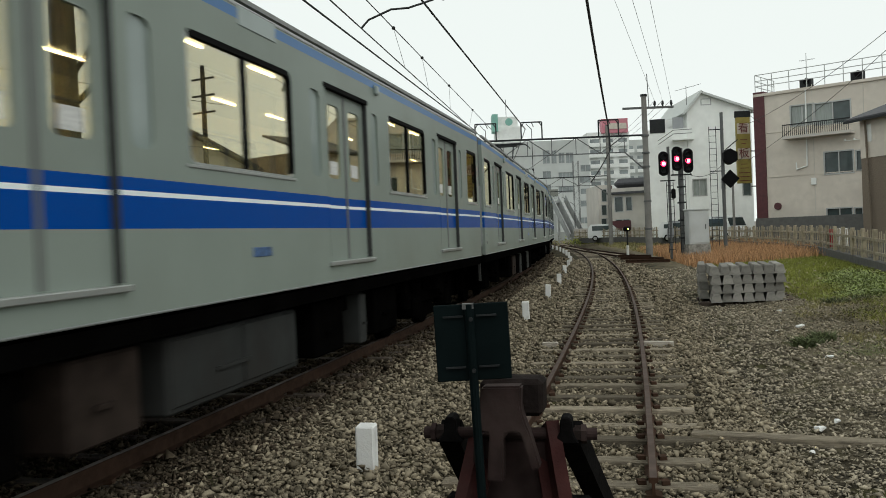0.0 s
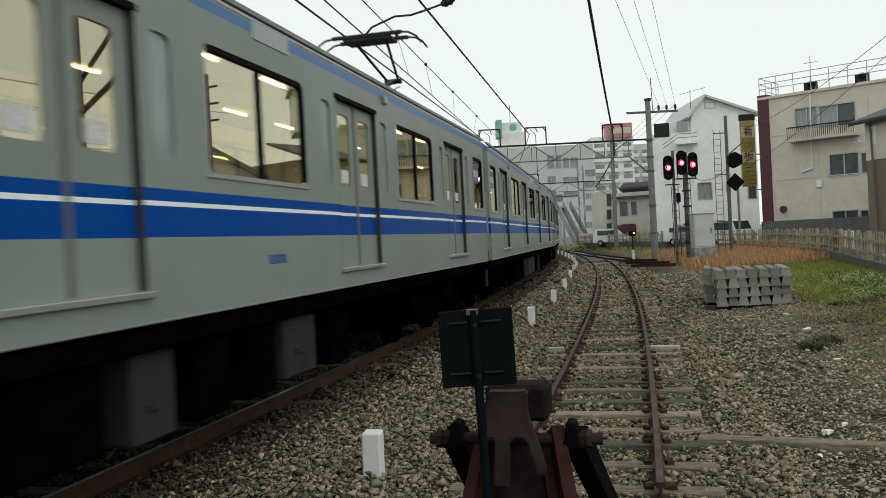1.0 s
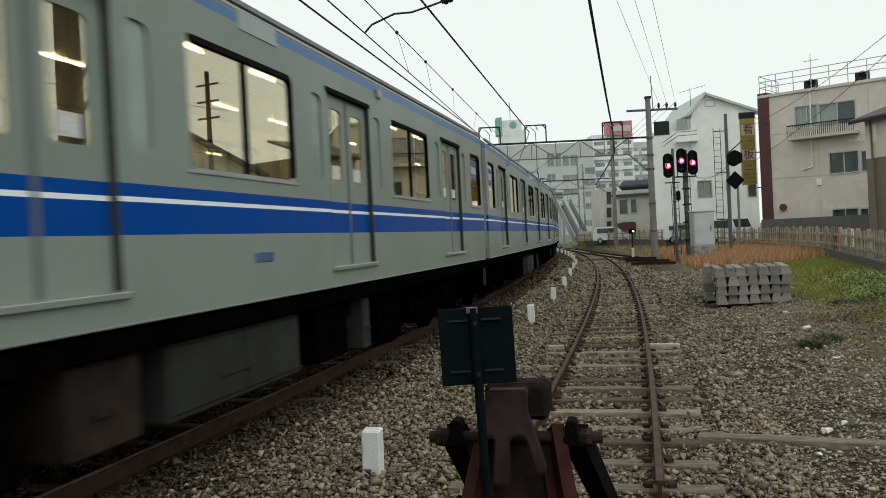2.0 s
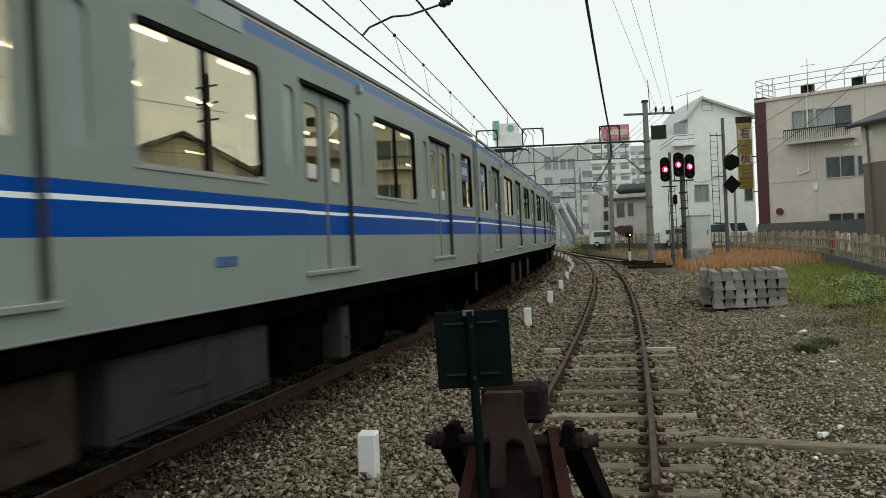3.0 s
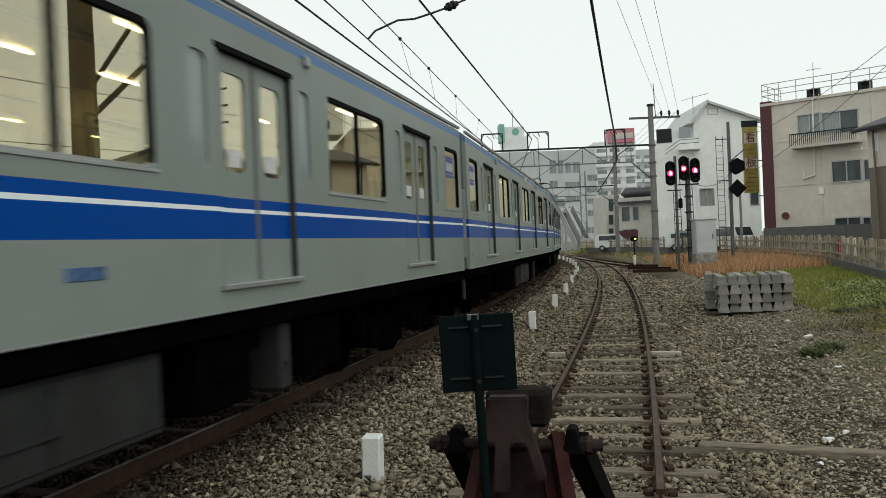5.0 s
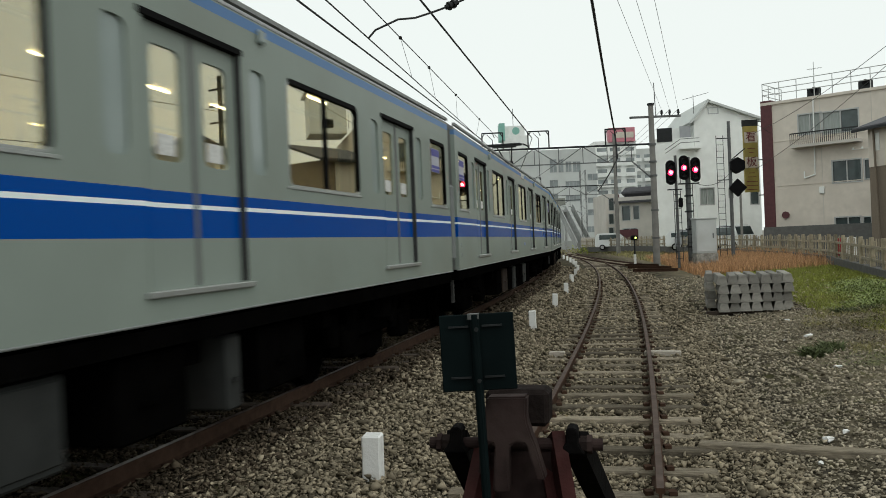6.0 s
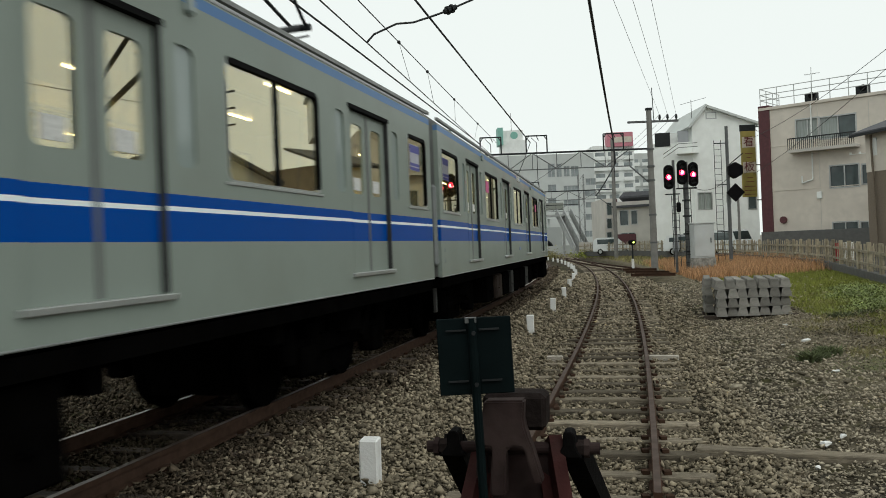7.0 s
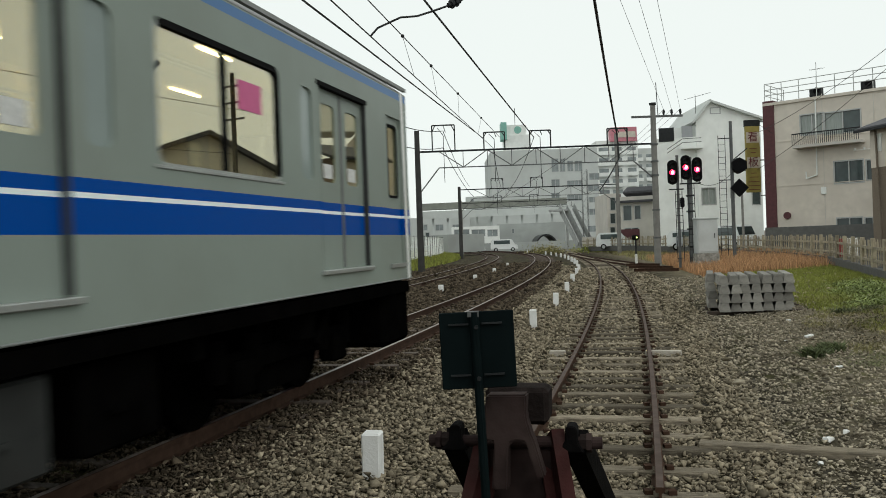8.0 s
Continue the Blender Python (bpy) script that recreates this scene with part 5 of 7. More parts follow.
def build_signals():
    a = thing("railway_signal", "grey signal post with two black heads showing red", "railway signal", pose(12.62, 42.0, 0.1))
    part("post", bar(bmesh.new(), (0, 0.25, 0), (0, 0.25, 5.6), 0.13, 12), M_GALV, a)
    signal_head(a, -0.26, 5.05, 0.34 - 0.34)
    signal_head(a, 0.31, 4.93, 0.34 - 0.34)
    bm = bx(-0.5, 0.5, 0.0, 0.3, 4.22, 4.28)
    for x in (-0.45, 0.45):
        bar(bm, (x, 0.05, 4.25), (x, 0.05, 4.7), 0.02, 6)
    part("platform", bm, M_DARKMETAL, a)
    for z in (1.0, 1.9, 2.8, 3.6):
        part("band", bx(-0.17, 0.17, 0.08, 0.42, z, z + 0.08), M_DARKMETAL, a)
    ladder(a, 0.0, 0.0, 0.3, 4.2, 0.17, 0.1)
    b = thing("railway_signal", "slim signal post with one black head showing red", "railway signal", pose(11.95, 42.0, 0.1))
    part("post", bar(bmesh.new(), (0.05, 0.2, 0), (0.05, 0.2, 5.7), 0.07, 10), M_GALV, b)
    signal_head(b, -0.27, 4.83, 0.0)
    part("platform", bx(-0.4, 0.3, 0.0, 0.25, 3.95, 4.0), M_DARKMETAL, b)
    part("junction_box", bx(0.12, 0.32, 0.0, 0.2, 3.05, 3.55, bevel=0.05), M_SIGNBLACK, b)
    ladder(b, 0.05, 0.0, 0.3, 3.9, 0.17, 0.1)
    c = thing("railway_signal", "signal mast with ladder, dark lamp box and diamond plate", "railway signal", pose(16.80, 48.0, 0.2))
    part("post", bar(bmesh.new(), (0, 0, 0), (0, 0, 8.0), 0.11, 12, 0.09), M_GALV, c)
    ladder(c, -0.55, 0.0, 0.0, 7.2, 0.20)
    for z in (1.9, 4.6, 7.0):
        part("stay", bx(-0.75, 0.1, -0.03, 0.03, z, z + 0.05), M_DARKMETAL, c)
    bm = bmesh.new()
    plate(bm, [(0.35 + 0.46 * math.cos(radians(60 * i + 30)), 5.42 + 0.46 * math.sin(radians(60 * i + 30))) for i in range(6)], [], lambda p, d: (p[0], -0.35 + d, p[1]), 0.5)
    part("lamp_box", bm, M_SIGNBLACK, c)
    bm = bmesh.new()
    plate(bm, [(0.32 - 0.52, 4.14), (0.32, 4.14 - 0.52), (0.32 + 0.52, 4.14), (0.32, 4.14 + 0.52)], [], lambda p, d: (p[0], -0.3 + d, p[1]), 0.16)
    part("diamond_plate", bm, M_SIGNBLACK, c, "black diamond-shaped plate")
    part("arm", bar(bmesh.new(), (0, 0, 5.7), (0.9, 0, 6.4), 0.03, 6), M_DARKMETAL, c)
    d = thing("dwarf_signal", "small dwarf signal with a glowing yellow-green lamp", "railway signal", pose(*(11.71, 50.61, 0.0)))
    part("post", bar(bmesh.new(), (0, 0, 0.7), (0, 0, 1.6), 0.05, 10), M_DARKMETAL, d)
    part("post_foot", bar(bmesh.new(), (0, 0, 0), (0, 0, 0.7), 0.08, 10), M_WHITE, d)
    part("lamp_box", bx(-0.22, 0.22, -0.12, 0.18, 1.55, 1.85, bevel=0.08), M_SIGNBLACK, d)
    part("lens", bar(bmesh.new(), (0.05, -0.15, 1.70), (0.05, -0.12, 1.70), 0.045, 12), M_YELLOWLAMP, d, "glowing yellow-green lens")


build_signals()


def build_cabinet():
    c = thing("relay_cabinet", "pale grey metal relay cabinet behind dry grass", "cabinet", pose(13.2, 41.8, 0.2, 0, 0, 4))
    part("body", bx(-0.52, 0.52, -0.3, 0.35, 0.6, 2.30, bevel=0.02), M_CABINET, c)
    part("roof", bx(-0.56, 0.56, -0.35, 0.40, 2.30, 2.38, bevel=0.02), M_CABINET, c)
    part("door", bx(-0.47, 0.47, -0.325, -0.30, 0.68, 2.22, bevel=0.008), M_CABINET, c)
    part("handle", bx(0.30, 0.34, -0.36, -0.325, 1.35, 1.6), M_GALV, c)
    part("plinth", bx(-0.55, 0.55, -0.32, 0.37, -0.2, 0.6), M_CONCRETE, c)


M_CABINET = material("cabinet_paint", (0.52, 0.54, 0.53), 0.5, 0, 0.05, 3, dirt=(0.3, 0.29, 0.26), dirt_amount=0.4)
build_cabinet()

# loose rails and the stub of another siding at the foot of the pole
for i, (p, q) in enumerate((((10.71, 48.87, 0.05), (12.17, 46.92, 0.05)), ((10.07, 45.25, 0.05), (11.64, 42.37, 0.05)), ((9.29, 40.68, 0.05), (11.14, 39.48, 0.05)))):
    p, q = Vector(p), Vector(q)
    d = q - p
    ob = obj("loose_rail", sweep(bmesh.new(), RAIL_PROFILE, [(0, 0, 0.15, 0), (0, d.length, 0.15, 0)]), M_RAIL)
    ob.matrix_basis = pose(p.x, p.y, p.z, 0, 0, -math.degrees(math.atan2(d.x, d.y)))
    tagged(ob, "rusty loose rail lying beside the pole", "rail", group="loose rails")
STUB = centre_line((12.33, 53.88, -0.0)[0], 0.02, ((-99, -0.0022),), s_from=0.0, s_to=70)
STUB[:, 2] += (12.33, 53.88, -0.0)[1] - 3.0
stub = thing("stub_track", "rusty rails of a second siding curving away", "railway track", kind="structure")
for off in (-GAUGE, GAUGE):
    rail(stub, [(*on(STUB, s, off)[:2], 0.03, on(STUB, s, off)[2]) for s in range(0, 66, 2)])
first = None
for i in range(80):
    x, y, a = on(STUB, i * 0.8)
    m = pose(x, y, -0.08, 0, 0, -math.degrees(a))
    first = again("sleeper", first, stub, m) if first else part("sleeper", sleeper_mesh(2.0, 0.2, 0.14), M_WOOD, stub)
    first.matrix_basis = m
# a long grey timber lying flush in the earth, and pale timbers among the sleepers
for p, q, w in (((2.2, 7.35, -0.06), (4.03, 6.57, -0.03), 0.16), ((1.69, 13.69, -0.06), (1.94, 13.62, -0.06), 0.1), ((3.18, 13.33, -0.06), (3.7, 13.12, -0.06), 0.12)):
    p, q = Vector(p), Vector(q)
    d = q - p
    bm = bx(0, d.length, -w / 2, w / 2, -0.10, 0.012, bevel=0.01)
    ob = obj("timber", bm, M_PALEWOOD if w < 0.15 else M_WOOD)
    ob.matrix_basis = pose(*p, 0, 0, math.degrees(math.atan2(d.y, d.x)))
    tagged(ob, "weathered grey timber lying in the stony earth", "timber", group="timbers in the ground")
# pale scraps on the ground
SCRAPS = ((3.63, 7.61, -0.03), (3.37, 7.4, -0.03), (6.91, 16.78, 0.03), (5.65, 13.84, 0.0), (5.17, 10.98, 0.03), (6.22, 14.25, 0.03), (2.97, 6.67, -0.03), (8.72, 31.03, 0.0))
for i, p in enumerate(SCRAPS):
    k = 0.03 + 0.02 * (i % 3)
    bm = bx(-k, k, -k * 0.6, k * 0.6, -0.01, 0.025, bevel=0.01)
    for v in bm.verts:
        v.co += Vector((noise.noise(v.co * 30 + Vector((i, 0, 0))), noise.noise(v.co * 25), noise.noise(v.co * 20))) * 0.02
    ob = tagged(obj("white_stone", bm, M_WHITE), "pale white stone scrap on the earth", "stone", group="pale scraps on the ground")
    ob.matrix_basis = pose(p[0], p[1], float(ground_height(p[0], p[1])) + 0.02, 0, 0, 40 * i)


# ---- grass ----
def blades(name, label, mat, n, spot, tall, wide, seed, lean=0.5):
    rng = np.random.default_rng(seed)
    x, y = spot(rng, n)
    n = len(x)
    z = ground_height(x, y)
    h = tall * rng.uniform(0.45, 1.15, n)
    a = rng.uniform(0, 2 * np.pi, n)
    w = wide * rng.uniform(0.6, 1.3, n)
    lx, ly = rng.normal(0, lean, n) * h, rng.normal(0, lean, n) * h
    v = np.zeros((n, 5, 3))
    dx, dy = np.cos(a) * w, np.sin(a) * w
    for k, (f, wd) in enumerate(((0.0, -1), (0.0, 1), (0.55, 0.8), (0.55, -0.8))):
        v[:, k, 0], v[:, k, 1], v[:, k, 2] = x + dx * wd + lx * f * f, y + dy * wd + ly * f * f, z + h * f - 0.01
    v[:, 4, 0], v[:, 4, 1], v[:, 4, 2] = x + lx, y + ly, z + h * 0.95
    t = np.array([[0, 1, 2], [0, 2, 3], [3, 2, 4]])
    f = (t[None] + (np.arange(n) * 5)[:, None, None]).reshape(-1, 3)
    return tagged(mesh_from(name, v.reshape(-1, 3), f, mat), label, "grass", kind="stuff")


def clumped(rng, x, y, sc, cut):
    v = np.array([noise.noise(Vector((a * sc, b * sc, 7.0))) for a, b in zip(x, y)])
    return v > cut + rng.normal(0, 0.12, len(x))


def dry_spot(rng, n):
    y = rng.uniform(35, 62, n)
    fx = fence_x(y)
    x = fx - 0.6 - rng.uniform(0, 1, n) ** 0.8 * np.interp(y, (35, 62), (8.5, 13.0))
    ok = (offset_of(SIDE, x, y) > 3.6) & clumped(rng, x, y, 0.35, -0.45)
    return x[ok], y[ok]


def green_spot(rng, n):
    y = rng.uniform(11, 38, n)
    s = rng.uniform(4.4, 11, n)
    x = np.interp(y, SIDE[:, 2], SIDE[:, 1]) + s
    ok = (x < fence_x(y) - 0.4) & clumped(rng, x, y, 0.5, np.interp(s + (y - 13) * 0.12, (4.6, 6.8), (0.42, -0.5)))
    ok &= ~((x > 5.5) & (x < 8.0) & (y > 17.3) & (y < 20.6))
    return x[ok], y[ok]


def weed_spot(rng, n):
    y = rng.uniform(10, 24, n)
    x = np.interp(y, SIDE[:, 2], SIDE[:, 1]) + rng.uniform(3.6, 9, n)
    ok = (x < fence_x(y) - 0.4) & clumped(rng, x, y, 0.6, np.interp(x - np.interp(y, SIDE[:, 2], SIDE[:, 1]), (3.6, 6.0, 8.0), (0.45, 0.05, -0.25)))
    ok &= ~((x > 5.5) & (x < 8.0) & (y > 17.3) & (y < 20.6))
    return x[ok], y[ok]


def bank_spot(rng, n):
    y = rng.uniform(20, 110, n)
    x = np.interp(y, MAIN[:, 2], MAIN[:, 1]) - 7.6 - rng.uniform(0, 4.5, n) ** 1.1
    return x, y


def verge_spot(rng, n):
    y = rng.uniform(46, 95, n)
    x = np.interp(y, SIDE[:, 2], SIDE[:, 1]) + rng.uniform(3.5, 11, n)
    ok = (x < fence_x(y) - 0.4) & clumped(rng, x, y, 0.3, 0.0)
    return x[ok], y[ok]


M_DRYGRASS = material("dry_grass", (0.44, 0.25, 0.125), 0.9, 0, 0.25, 3, by_island=0.45)
M_GREEN = material("green_grass", (0.205, 0.225, 0.038), 0.85, 0, 0.25, 3, by_island=0.5)
M_OLIVE = material("olive_grass", (0.26, 0.235, 0.10), 0.9, 0, 0.25, 3, by_island=0.5)
M_WEED = material("dark_weed", (0.085, 0.105, 0.040), 0.8, 0, 0.25, 3, by_island=0.4)
blades("dry_grass", "tall orange-brown withered grass by the fence", M_DRYGRASS, 34000, dry_spot, 0.54, 0.012, 11, 0.25)
blades("green_grass", "short green grass on the bank", M_GREEN, 90000, green_spot, 0.13, 0.008, 12)
blades("olive_grass", "thin olive grass growing through the stony earth", M_OLIVE, 90000, weed_spot, 0.09, 0.006, 13)
blades("bank_grass", "green grass on the far bank", M_GREEN, 16000, bank_spot, 0.35, 0.025, 14)
blades("verge_grass", "olive grass beside the far sidings", M_OLIVE, 12000, verge_spot, 0.4, 0.02, 15)


def broad_weeds(x, y, wide, deep, tall, n, seed, mat, label, leaf):
    """Many small broad leaves, each a bent lozenge, on a low uneven mound."""
    rng = np.random.default_rng(seed)
    px, py = x + rng.normal(0, wide, n), y + rng.normal(0, deep, n)
    mound = np.exp(-((px - x) / wide / 1.5) ** 2 - ((py - y) / deep / 1.5) ** 2) * (0.6 + 0.4 * np.sin(px * 9 + py * 7))
    pz = ground_height(px, py) + rng.uniform(0.1, 1.0, n) * tall * np.abs(mound) + 0.02
    a, tilt, size = rng.uniform(0, 2 * np.pi, n), rng.uniform(-0.3, 0.9, n), rng.uniform(0.5, 1.2, n) * leaf
    along = np.stack([np.cos(a) * np.cos(tilt), np.sin(a) * np.cos(tilt), np.sin(tilt)], 1)
    across = np.stack([-np.sin(a), np.cos(a), np.zeros(n)], 1)
    c = np.stack([px, py, pz], 1)
    k = size[:, None]
    v = np.stack([c, c + along * k + across * k * 0.45, c + along * k * 2.1 - np.array((0, 0, 0.3)) * k, c + along * k - across * k * 0.45], 1)
    t = np.array([[0, 1, 2], [0, 2, 3]])
    f = (t[None] + (np.arange(n) * 4)[:, None, None]).reshape(-1, 3)
    return tagged(mesh_from("weeds", v.reshape(-1, 3), f, mat), label, "weeds", kind="stuff")


M_LEAFGREEN = material("leaf_green", (0.17, 0.215, 0.05), 0.6, 0, 0.25, 5, by_island=0.5)
M_LOWWEED = material("low_weed", (0.125, 0.135, 0.05), 0.8, 0, 0.25, 5, by_island=0.5)
M_BROWNWEED = material("withered_weed", (0.145, 0.120, 0.070), 0.9, 0, 0.3, 5, by_island=0.5)
for i, (x, y, w, d, h, n) in enumerate(((11.1, 21.6, 0.55, 0.8, 0.42, 2200), (10.5, 19.6, 0.5, 0.7, 0.36, 1800), (9.6, 18.2, 0.45, 0.6, 0.30, 1300), (11.9, 24.0, 0.4, 0.9, 0.30, 1200))):
    broad_weeds(x, y, w, d, h, n * 2, 60 + i, M_LEAFGREEN, "fresh green broad-leaved weeds on the bank", 0.044)
for i, (x, y, w, d, h, n) in enumerate(((7.2, 14.9, 0.45, 0.35, 0.16, 1500), (8.1, 15.6, 0.4, 0.5, 0.18, 1400), (7.0, 13.0, 0.5, 0.4, 0.10, 1200), (8.8, 17.0, 0.5, 0.5, 0.2, 1400))):
    broad_weeds(x, y, w, d, h, n, 70 + i, M_BROWNWEED, "withered brown weeds on the stony slope", 0.030)
for i, (x, y, w, d, h, n) in enumerate(((6.7, 11.6, 0.6, 0.35, 0.07, 1500), (6.1, 11.0, 0.4, 0.2, 0.05, 700), (7.4, 12.4, 0.4, 0.3, 0.08, 900))):
    broad_weeds(x, y, w, d, h, n * 2, 80 + i, M_LOWWEED, "low olive-green weeds spread over bare earth", 0.020)


def weed_clump(x, y, size, seed):
    rng = np.random.default_rng(seed)
    return blades("weed", "low dark green weed clump on bare earth", M_WEED, 260, lambda r, n: (x + rng.normal(0, size, n), y + rng.normal(0, size * 0.6, n)), 0.16, 0.018, seed, 0.7)


for i, p in enumerate(((5.75, 12.5, 0.03), (5.33, 12.09, 0.03), (9.01, 17.51, 0.15), (8.42, 17.41, 0.12))):
    weed_clump(p[0], p[1], 0.08 + 0.07 * (i > 1), 30 + i)


# ---- the trackside fence ----
FENCE = [(12.46, 22.0, 0.32), (13.81, 26.0, 0.35), (17.22, 37.0, 0.49), (19.23, 46.0, 0.5), (20.31, 58.0, 0.55), (20.34, 72.0, 0.68), (19.62, 86.0, 0.75), (16.71, 100.0, 0.67)]


def build_fence():
    rng = random.Random(8)
    f = thing("trackside_fence", "weathered beige wooden picket fence on a concrete kerb", "fence")
    slat = None
    for p, q in zip(FENCE, FENCE[1:]):
        p, q = Vector(p), Vector(q)
        d = q - p
        ang = math.degrees(math.atan2(d.y, d.x))
        n = max(2, round(d.length / 1.8))
        part("kerb", flat_bar(bmesh.new(), p + Vector((0, 0, -0.2)), q + Vector((0, 0, -0.2)), 0.25, 0.55), M_KERB, f)
        for zz in (0.30, 0.72):
            part("fence_rail", flat_bar(bmesh.new(), p + Vector((0, 0, zz)), q + Vector((0, 0, zz)), 0.05, 0.09), M_FENCE, f)
        for i in range(n):
            c = p.lerp(q, i / n)
            part("fence_post", bx(c.x - 0.06, c.x + 0.06, c.y - 0.06, c.y + 0.06, c.z - 0.1, c.z + 1.05, bevel=0.01), M_FENCE, f)
        k = round(d.length / 0.36)
        for i in range(k):
            c = p.lerp(q, (i + 0.5) / k) + Vector((0, 0, rng.uniform(-0.05, 0.05)))
            m = pose(c.x, c.y, c.z, rng.uniform(-1, 1), rng.uniform(-1.5, 1.5), ang)
            if slat is None:
                slat = part("slat", bx(-0.05, 0.05, -0.05, -0.03, 0.10, 0.98), M_FENCE, f)
                slat.matrix_basis = m
            else:
                again("slat", slat, f, m)
    # a red and a white board on it
    for px, mat in (((16.61, 34.6, 1.02), M_REDBOARD), ((16.13, 32.9, 1.05), M_WHITE)):
        part("board", bx(px[0] - 0.2, px[0] + 0.2, px[1] - 0.16, px[1] - 0.12, px[2] - 0.4, px[2] + 0.35), mat, f)


M_KERB = material("dark_kerb", (0.075, 0.073, 0.068), 0.9, 0, 0.2, 5, 0.2, 30)
M_FENCE = material("fence_wood", (0.29, 0.25, 0.175), 0.9, 0, 0.3, 5, 0.2, 30, by_object=0.25)
M_REDBOARD = material("red_board", (0.30, 0.03, 0.035), 0.7, 0, 0.1, 3)
build_fence()


# ---- the town round the railway ----
M_BEIGE = material("beige_render", (0.64, 0.585, 0.51), 0.9, 0, 0.08, 2, 0.1, 30, dirt=(0.48, 0.43, 0.375), dirt_amount=0.45, dirt_scale=0.5)
M_MAROON = material("maroon_tile", (0.085, 0.022, 0.026), 0.6, 0, 0.2, 6)
M_WHITEWALL = material("white_wall", (0.80, 0.82, 0.79), 0.9, 0, 0.05, 1.5, 0.05, 20, dirt=(0.62, 0.62, 0.59), dirt_amount=0.4, dirt_scale=0.4)
M_GREYWALL = material("pale_grey_wall", (0.53, 0.555, 0.535), 0.9, 0, 0.05, 0.6, dirt=(0.42, 0.435, 0.41), dirt_amount=0.5, dirt_scale=0.12)
M_TANWALL = material("tan_wall", (0.56, 0.53, 0.48), 0.9, 0, 0.08, 0.8, dirt=(0.34, 0.32, 0.29), dirt_amount=0.4, dirt_scale=0.3)
M_BROWNTILE = material("brown_tile", (0.17, 0.135, 0.10), 0.8, 0, 0.25, 14, 0.2, 30)
M_DARKROOF = material("dark_roof", (0.055, 0.055, 0.062), 0.7, 0, 0.2, 5, 0.2, 30)
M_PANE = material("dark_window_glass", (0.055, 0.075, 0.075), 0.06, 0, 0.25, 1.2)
# Paler copy of the pane for distant buildings: haze put into the colour.
M_HAZEPANE = material("hazed_far_glass", (0.24, 0.27, 0.27), 0.12, 0, 0.3, 0.5)
M_CURTAIN = material("curtained_glass", (0.27, 0.30, 0.28), 0.15, 0, 0.2, 2.5, stretch=(6, 1, 0.6))
M_ALU = material("aluminium_frame", (0.42, 0.43, 0.42), 0.4, 0.5, 0.08, 4)
M_BLOCKWALL = material("block_wall", (0.115, 0.115, 0.110), 0.9, 0, 0.15, 4, 0.2, 20)
M_SIGNYELLOW = material("faded_yellow_sign", (0.30, 0.245, 0.06), 0.6, 0, 0.15, 2, dirt=(0.22, 0.17, 0.05), dirt_amount=0.5)
M_SIGNPALE = material("pale_sign_field", (0.55, 0.50, 0.42), 0.6, 0, 0.1, 2)
M_SIGNRED = material("dark_red_ink", (0.13, 0.02, 0.02), 0.6, 0, 0.1, 2)
M_PINKRED = material("faded_red_sign", (0.52, 0.19, 0.23), 0.6, 0, 0.06, 2)
M_TEAL = material("teal_sign", (0.22, 0.46, 0.39), 0.6, 0, 0.08, 2)
M_CARWHITE = material("white_car_paint", (0.70, 0.72, 0.71), 0.25, 0, 0.03, 2)
M_CARSILVER = material("silver_car_paint", (0.30, 0.31, 0.32), 0.3, 0.5, 0.05, 2)
M_ORANGE = material("orange_awning", (0.52, 0.27, 0.13), 0.8, 0, 0.1, 3)


